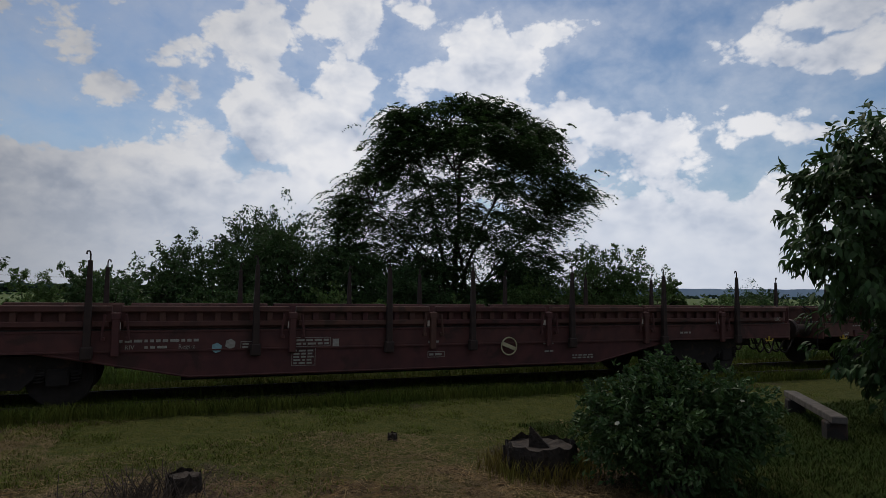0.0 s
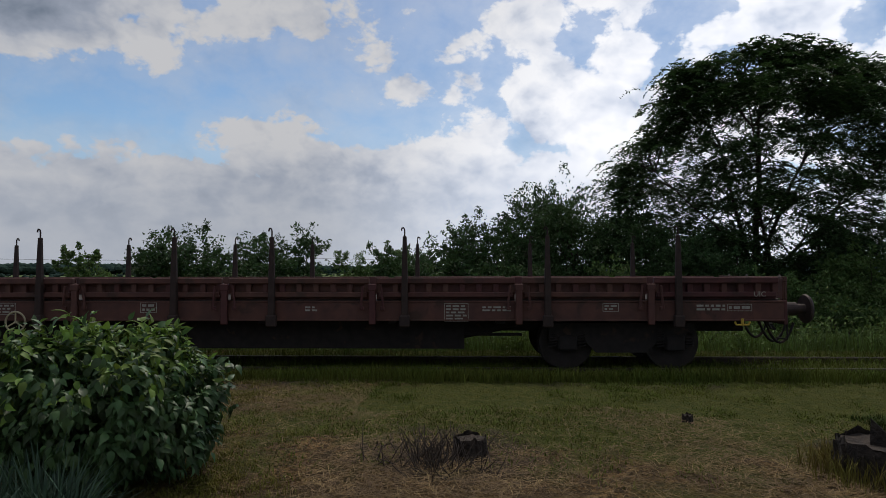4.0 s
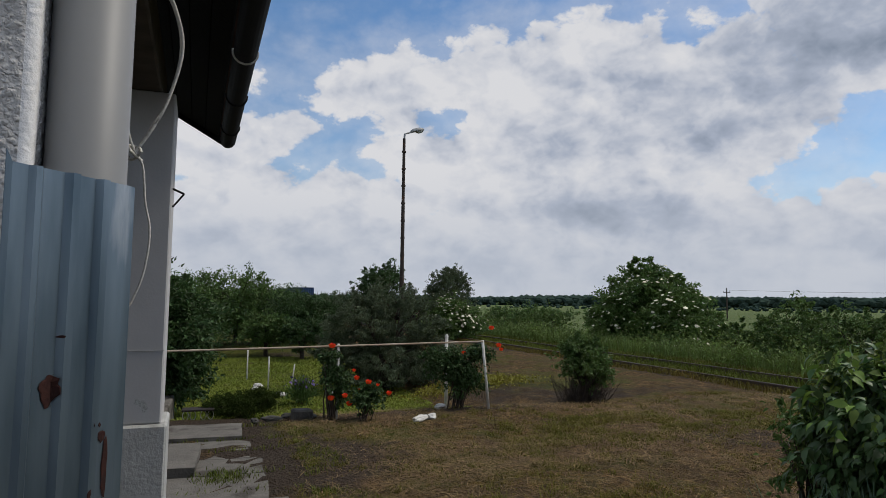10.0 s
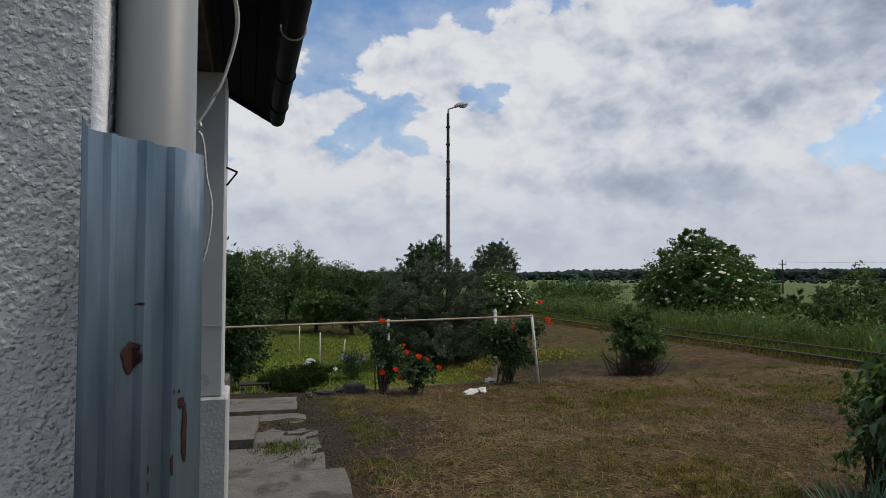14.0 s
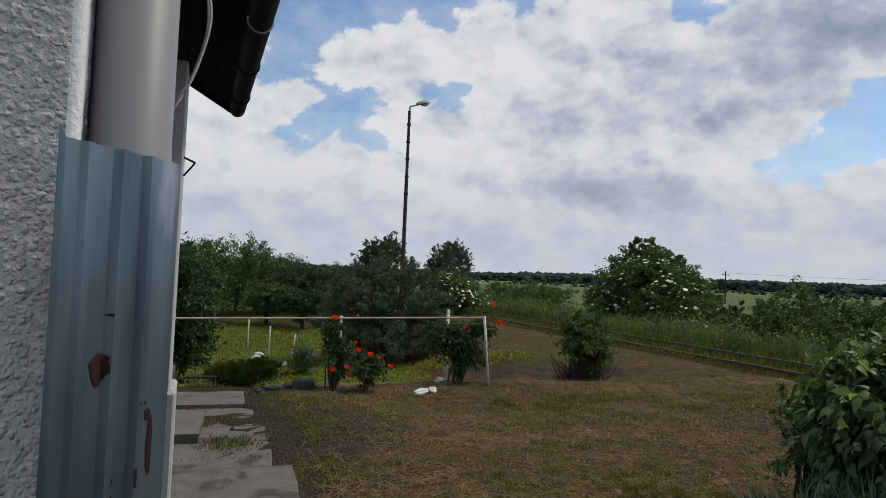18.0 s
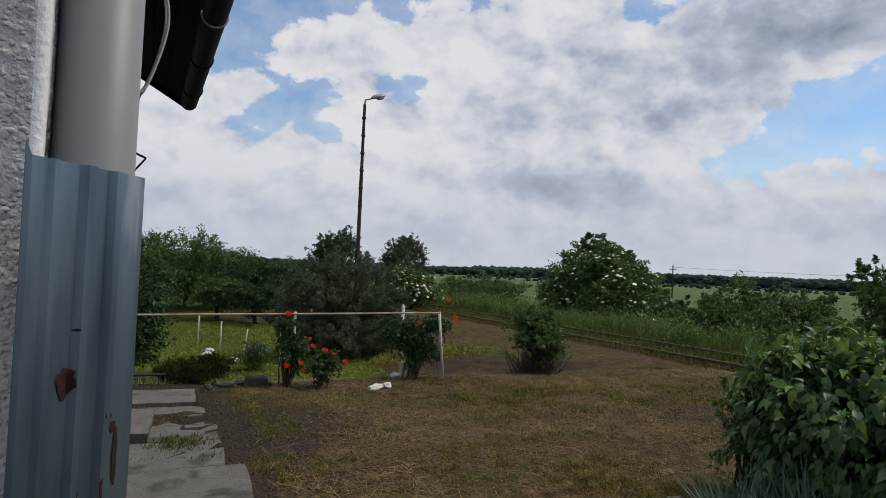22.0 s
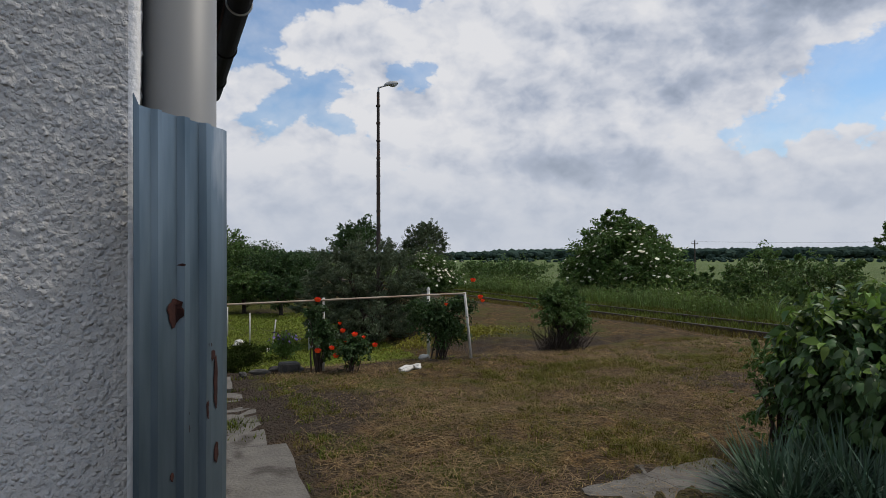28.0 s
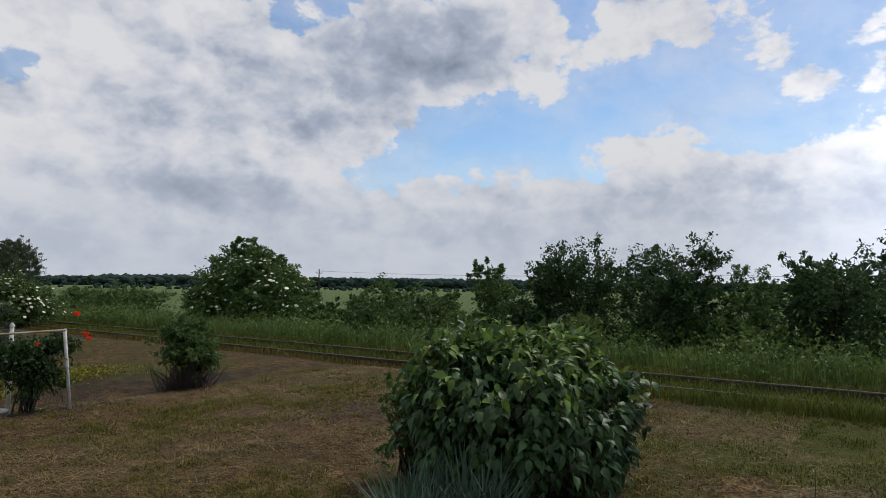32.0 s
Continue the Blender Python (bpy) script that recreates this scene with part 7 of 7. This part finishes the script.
def stone(name, x, y, r, mat, label, seed, flat=0.6, group="", cat="stone", sink=0.2):
    bm = bmesh.new()
    bmesh.ops.create_icosphere(bm, subdivisions=3, radius=1.0)
    for v in bm.verts:
        k = 1 + 0.35 * noise.noise(v.co * 1.4 + Vector((seed, 0, 0))) + 0.12 * noise.noise(v.co * 4 + Vector((seed, 3, 0)))
        v.co = Vector((v.co.x * k * r[0], v.co.y * k * r[1], v.co.z * k * r[2]))
    ob = part(name, bm, mat, None, m=pose(x, y, zat(x, y) + r[2] * (1 - sink), 0, 0, seed * 40))
    return tagged(ob, label, cat, group)


def build_garden():
    stone("white_stone", 2.48, 8.28, (0.17, 0.06, 0.045), M["white"], "white-washed stone lying at the garden edge", 1.0)
    stone("white_stone", 2.66, 8.36, (0.09, 0.06, 0.05), M["white"], "white-washed stone lying at the garden edge", 2.0)
    stone("white_stone", 3.10, 9.35, (0.10, 0.08, 0.05), M["white"], "white-washed stone under the rose", 3.0)
    for k, (x, y, r) in enumerate(((0.62, 8.72, 0.10), (0.85, 8.80, 0.12), (1.12, 8.74, 0.09), (0.40, 8.66, 0.08))):
        stone("edging_stone", x, y, (r * 1.3, r * 0.6, r * 0.42), M["stone"], "dark edging stone of the garden bed", 4.0 + k, group="garden edging")
    tagged(part("stone_block", boxes(((-0.13, -0.08, -0.05), (0.13, 0.08, 0.15)), bevel=0.02), M["stone"], None, m=pose(0.98, 8.68, zat(0.98, 8.68), 3, 2, 12)), "square dark stone block at the bed's edge", "stone")
    for x, y, s in ((0.70, 15.2, 1), (1.05, 13.4, 2), (2.15, 13.6, 3), (0.62, 14.5, 4)):
        stone("white_rock", x, y, (0.13, 0.10, 0.055), M["white"], "white-painted rock on the garden lawn", 11.0 + s, group="white rocks", sink=0.35)
    # posts and rail
    def post(x, y, z0, z1, r, lean, label, cap=False):
        t = new("fence_post")
        t.location = (x, y, z0)
        tagged(t, label, "fence post", "fence posts")
        part("shaft", rods(((0, 0, -0.1), (lean[0], lean[1], z1 - z0), r, r * 0.9), sides=10), M["white"], t, smooth=True)
        if cap:
            part("cap", rods(((lean[0], lean[1], z1 - z0), (lean[0], lean[1], z1 - z0 + 0.05), r * 1.25, r * 0.5), sides=10), M["white"], t)

    post(1.43, 8.68, zat(1.43, 8.68), 0.985, 0.020, (0.01, 0.0), "slim white-painted fence post")
    post(3.71, 8.93, zat(3.71, 8.93), 1.0, 0.022, (-0.11, 0.0), "leaning white-painted fence post")
    post(3.50, 10.3, zat(3.50, 10.3), 0.97, 0.030, (0.0, 0.0), "white fence post with a rounded cap", True)
    for x, y, h in ((0.88, 14.6, 0.72), (0.48, 16.4, 0.72), (1.35, 14.6, 0.55), (1.95, 13.3, 0.62)):
        post(x, y, zat(x, y), zat(x, y) + h, 0.016, (0.08 if h < 0.6 else 0.0, 0), "short white-painted garden post")
    rail = rods(((-1.2, 8.46, 0.915), (1.435, 8.66, 0.955), 0.013), ((1.435, 8.66, 0.955), (3.60, 8.91, 0.985), 0.013), sides=8)
    tagged(part("fence_rail", rail, M["tape"], None), "thin cream-painted fence rail along the garden", "fence rail")
    rail = rods(((3.51, 10.66, 0.90), (3.61, 8.95, 0.95), 0.008), ((3.55, 8.97, 0.50), (3.51, 10.66, 0.45), 0.004), sides=6)
    # wire netting between the corner posts
    for k in range(22):
        t = k / 22
        for s in (-1, 1):
            a = Vector((3.71 - 0.2 * t, 8.95 + 1.7 * t, 0.05))
            u = t + s * 0.45
            b = Vector((3.61 - 0.1 * min(max(u, 0), 1), 8.95 + 1.7 * min(max(u, 0), 1), 0.05 + 0.85 * (min(max(u, 0), 1) - t) / (s * 0.45)))
            rod(rail, a, b, 0.0022, sides=4)
    tagged(part("wire_netting", rail, M["mesh"], None), "sagging wire netting between fence posts", "wire netting")
    # white bench frame and wall top by the plum tree
    b = new("garden_bench")
    b.location = (-0.30, 9.2, zat(-0.30, 9.2))
    tagged(b, "small bench with pale cast legs and a dark seat", "bench")
    for x in (-0.11, 0.11):
        bm = bmesh.new()
        for cx in (-0.045, 0.045):
            pts = [Vector((x + cx + 0.036 * math.cos(t), 0, 0.07 + 0.06 * math.sin(t))) for t in np.linspace(0, 2 * math.pi, 13)]
            for p, q in zip(pts, pts[1:]):
                rod(bm, p, q, 0.006, sides=5)
        part("leg", bm, M["white"], b)
    part("seat", boxes(((-0.20, -0.11, 0.135), (0.20, 0.11, 0.16)), bevel=0.006), M["wagon_dark"], b)
    tagged(part("garden_wall", boxes(((-0.95, 8.5, -0.4), (-0.72, 11.0, 0.06)), bevel=0.02), M["concrete"], None), "low concrete garden wall beside the path", "wall", kind="structure")


build_garden()


def build_lamp_and_poles():
    lamp = new("street_lamp")
    lamp.location = (5.72, 22.0, zat(5.72, 22.0))
    tagged(lamp, "tall rusty lamp post with one grey luminaire", "street lamp")
    bm = bmesh.new()
    zs = [(-0.3, 0.085), (2.5, 0.08), (2.52, 0.07), (5.0, 0.066), (5.02, 0.058), (7.45, 0.052)]
    for (a, ra), (b, rb) in zip(zs, zs[1:]):
        rod(bm, (0, 0, a), (0, 0, b), ra, rb, sides=12)
    pole = part("pole", bm, M["lamp_post"], lamp)
    for z in np.arange(2.6, 7.2, 0.62):
        part("band", rods(((0, 0, z), (0, 0, z + 0.06), 0.078), sides=12), M["lamp_post"], pole)
    part("arm", rods(((0, 0, 7.40), (0.02, 0, 7.62), 0.035), ((0.02, 0, 7.62), (0.34, 0.05, 7.74), 0.028), sides=10), M["lamp_head"], lamp)
    head = bmesh.new()
    bmesh.ops.create_uvsphere(head, u_segments=16, v_segments=10, radius=1.0)
    for v in head.verts:
        v.co = Vector((v.co.x * 0.29, v.co.y * 0.13, max(v.co.z, -0.25) * 0.11))
    hd = part("luminaire", head, M["lamp_head"], lamp, m=pose(0.50, 0.07, 7.80, 0, -16, 8), smooth=True)
    bowl = bmesh.new()
    bmesh.ops.create_uvsphere(bowl, u_segments=14, v_segments=8, radius=1.0)
    for v in bowl.verts:
        v.co = Vector((0.08 + v.co.x * 0.17, v.co.y * 0.10, -0.02 + min(v.co.z, 0.1) * 0.09))
    part("bowl", bowl, M["glass_cup"], hd, "frosted lamp bowl", smooth=True)
    # field power line
    for x, y, top in ((99.5, 111.0, 5.2), (140.0, 40.0, 5.6)):
        p = new("power_pole")
        p.location = (x, y, zat(x, y))
        h = top - zat(x, y)
        tagged(p, "dark wooden power pole in the field", "power pole", "power poles")
        part("pole", rods(((0, 0, -0.5), (0, 0, h), 0.16, 0.11), sides=10), M["bark"], p)
        part("cross_arm", boxes(((-0.9, -0.07, h - 0.95), (0.9, 0.07, h - 0.8))), M["bark"], p)
        for dx in (-0.8, 0.0, 0.8):
            part("insulator", rods(((dx, 0, h - 0.8), (dx, 0, h - 0.55), 0.06), sides=8), M["white"], p)
    wires = []
    for dx in (-0.8, 0.8):
        for (x0, y0), (x1, y1) in (((99.5, 111.0), (140.0, 40.0)), ((140.0, 40.0), (170.0, -70.0))):
            t = np.linspace(0, 1, 14)
            wires.append((np.stack([x0 + dx + (x1 - x0) * t, y0 + (y1 - y0) * t, 4.8 - 4 * 0.7 * t * (1 - t)], 1), [0.016] * 14))
    tagged(place("power_line", tubes_mesh("power_line", wires, M["wagon_dark"], 4)), "overhead wires sagging between field poles", "power line")


build_lamp_and_poles()


def build_stumps():
    def stump(x, y, r, h, seed, label, spike=0.0):
        t = new("tree_stump")
        t.location = (x, y, zat(x, y))
        tagged(t, label, "tree stump", "stumps on the lawn")
        rng = random.Random(seed)
        bm = bmesh.new()
        n = 40
        rings = []
        for z, k in ((-0.08, 1.18), (h * 0.3, 1.03), (h * 0.75, 0.98), (h, 0.95)):
            rings.append([bm.verts.new((r * k * (1 + 0.22 * noise.noise(Vector((math.cos(a) * 4.5 + seed, math.sin(a) * 2.5, z * 2)))) * math.cos(a), r * k * math.sin(a) * (1 + 0.12 * noise.noise(Vector((math.cos(a) * 3, math.sin(a) * 3 + seed, z)))),
                                        z + (0.30 * h * noise.noise(Vector((math.cos(a) * 2.2 + seed, math.sin(a) * 2.2, 0))) + rng.uniform(-0.06, 0.04) * h if z == h else 0))) for a in [2 * math.pi * j / n for j in range(n)]])
        for a, b in zip(rings, rings[1:]):
            for j in range(n):
                bm.faces.new((a[j], a[(j + 1) % n], b[(j + 1) % n], b[j]))
        part("bark", bm, M["stump"], t)
        for j in range(44 if r > 0.3 else 0):
            a = 2 * math.pi * j / 44 + rng.uniform(-0.1, 0.1)
            rr, w, top = r * rng.uniform(1.0, 1.1), r * rng.uniform(0.02, 0.06), h * rng.uniform(0.35, 0.95)
            bm = bmesh.new()
            c, s = math.cos(a), math.sin(a)
            vs = [bm.verts.new((c * q - s * p, s * q + c * p, z)) for z, k, o in ((-0.05, 1.0, 1.12), (top * 0.6, 0.8, 1.02), (top, 0.25, 1.05)) for p, q in ((-w * k, rr * o), (w * k, rr * o), (w * k, rr * o - 0.03), (-w * k, rr * o - 0.03))]
            for lv in (0, 4):
                for m in range(4):
                    bm.faces.new((vs[lv + m], vs[lv + (m + 1) % 4], vs[lv + 4 + (m + 1) % 4], vs[lv + 4 + m]))
            bm.faces.new(vs[8:12])
            part("bark_strip", bm, M["stump"], t)
        bm = bmesh.new()
        c = bm.verts.new((0, 0, h * 0.80))
        ring = [bm.verts.new((r * 0.93 * math.cos(2 * math.pi * j / n), r * 0.93 * math.sin(2 * math.pi * j / n), h * 0.88 + rng.uniform(-0.04, 0.04) * h)) for j in range(n)]
        for j in range(n):
            bm.faces.new((c, ring[j], ring[(j + 1) % n]))
        part("cut_face", bm, M["stump_top"], t, "pale splintered cut face")
        if spike:
            bm = bmesh.new()
            vs = [bm.verts.new(p) for p in ((-0.10, -0.03, h * 0.8), (0.12, -0.03, h * 0.8), (0.12, 0.05, h * 0.8), (-0.10, 0.05, h * 0.8), (0.11, 0.0, h + spike), (0.06, 0.03, h + spike * 0.7))]
            for f in ((0, 1, 4), (1, 2, 4), (2, 5, 4), (2, 3, 5), (3, 0, 5), (0, 4, 5)):
                bm.faces.new([vs[i] for i in f])
            part("splinter", bm, M["stump"], t, m=pose(0.0, 0.0, 0, 0, 0, 60))
        return t

    stump(5.05, -3.35, 0.36, 0.29, 3, "broad sawn tree stump with torn bark", 0.16)
    stump(5.45, 0.05, 0.15, 0.17, 5, "low weathered tree stump beside a twig heap")
    stump(6.85, -2.30, 0.06, 0.09, 7, "tiny cut stump in the grass")
    rng = np.random.default_rng(71)
    tw = []
    for _ in range(200):
        a, ln = rng.uniform(0, 6.28), rng.uniform(0.12, 0.3)
        s = np.array([5.15 + rng.normal() * 0.20, 0.40 + rng.normal() * 0.20, 0.0])
        s[2] = zat(s[0], s[1])
        e = s + np.array([math.cos(a) * ln * 0.7, math.sin(a) * ln * 0.7, rng.uniform(0.05, 0.30)])
        tw.append(([s, (s + e) / 2 + rng.normal(size=3) * 0.03, e], [0.005, 0.004, 0.002]))
    tagged(place("twig_heap", tubes_mesh("twig_heap", tw, M["twig"], 4)), "low heap of dead brown twigs", "twig heap", kind="stuff")
    n = 1500
    a, r = rng.uniform(0, 6.28, n), 0.36 + np.abs(rng.normal(size=n)) * 0.13
    blades("stump_grass", "dry grass standing round the broad stump", 5.05 + np.cos(a) * r, -3.35 + np.sin(a) * r, 1, 0.20, M["blade"], 72, 0.004, 0.6)
    b = new("plank_bench")
    tagged(b, "grey weathered plank lying on a dark block", "bench")
    b.matrix_basis = pose(4.85, -7.46, 0, 0, 0, -125.5)
    part("plank", boxes(((-0.09, 0.15, 0.235), (0.09, 2.5, 0.325)), bevel=0.01), M["plank"], b)
    part("support", boxes(((-0.12, 0.25, -0.02), (0.12, 0.5, 0.235)), bevel=0.02), M["wagon_dark"], b)
    part("support", boxes(((-0.12, 2.1, -0.02), (0.12, 2.35, 0.235)), bevel=0.02), M["wagon_dark"], b)


build_stumps()


# ---- distance ----
def build_distance():
    rng = np.random.default_rng(81)
    # woodland belt along the horizon: many small crowns in one body
    P, R = [], []
    for a0, a1, d, h, n in ((-25, 30, 900, 13, 2600), (25, 62, 1100, 18, 3000), (50, 100, 1500, 20, 3000), (0, 60, 420, 3.5, 260), (40, 110, 620, 3.0, 260), (100, 150, 1700, 12, 300)):
        a = np.radians(rng.uniform(a0, a1, n))
        dd = d * (1 + rng.uniform(-0.06, 0.06, n))
        r = h * rng.uniform(0.22, 0.36, n)
        P.append(np.stack([np.sin(a) * dd, np.cos(a) * dd, -1.65 + h * rng.uniform(0.1, 0.66, n)], 1)), R.append(r)
    P, R = np.concatenate(P), np.concatenate(R)
    bm = bmesh.new()
    bmesh.ops.create_icosphere(bm, subdivisions=1, radius=1.0)
    bm.verts.ensure_lookup_table()
    S = np.array([v.co[:] for v in bm.verts])
    T = np.array([[v.index for v in f.verts] for f in bm.faces])
    bm.free()
    K = rng.uniform(0.75, 1.2, (len(P), len(S), 1))
    V = (P[:, None] + S[None] * K * R[:, None, None] * np.array([1.5, 1.5, 1.0])).reshape(-1, 3)
    F = (np.arange(len(P))[:, None, None] * len(S) + T[None]).reshape(-1, 3)
    tagged(place("backdrop_woods", mesh_np("woods", V, F, M["far_wood"])), "dark woodland belt along the horizon", "woods", kind="stuff")
    # low hills, the haze before them painted in as blue
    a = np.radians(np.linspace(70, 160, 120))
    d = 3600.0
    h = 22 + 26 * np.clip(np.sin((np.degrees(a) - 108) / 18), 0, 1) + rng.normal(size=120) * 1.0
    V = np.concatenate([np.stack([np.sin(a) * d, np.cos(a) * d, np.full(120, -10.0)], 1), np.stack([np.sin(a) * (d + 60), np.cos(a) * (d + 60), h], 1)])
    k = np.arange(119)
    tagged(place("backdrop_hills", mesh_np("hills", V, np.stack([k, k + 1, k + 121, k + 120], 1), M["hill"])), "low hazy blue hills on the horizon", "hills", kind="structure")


build_distance()


# ---- what moves ----
REAR = [(0.0, -33.10), (2.0, -19.05), (2.5, -15.52), (4.5, -1.30), (6.0, 9.40), (8.0, 23.40), (13.0, 58.0), (20.0, 106.0), (26.0, 146.0), (32.0, 185.0)]


def rear_at(t):
    return float(np.interp(t, [r[0] for r in REAR], [r[1] for r in REAR]))


def motions():
    turn = -math.degrees(math.atan(SLOPE))
    c, s = math.cos(math.atan(SLOPE)), math.sin(math.atan(SLOPE))
    for thing, ahead_by, z in TRAIN:
        walk(thing, [(t, pose(track_x(y + ahead_by * c), y + ahead_by * c, z, 0, 0, turn)) for t, y in REAR])
    for w, (x, y, z) in WHEELS:
        walk(w, [(k / 10, pose(x, y, z, -math.degrees((rear_at(k / 10) + 33.10) / 0.49) % 360, 0, 0)) for k in range(0, 321)])


motions()
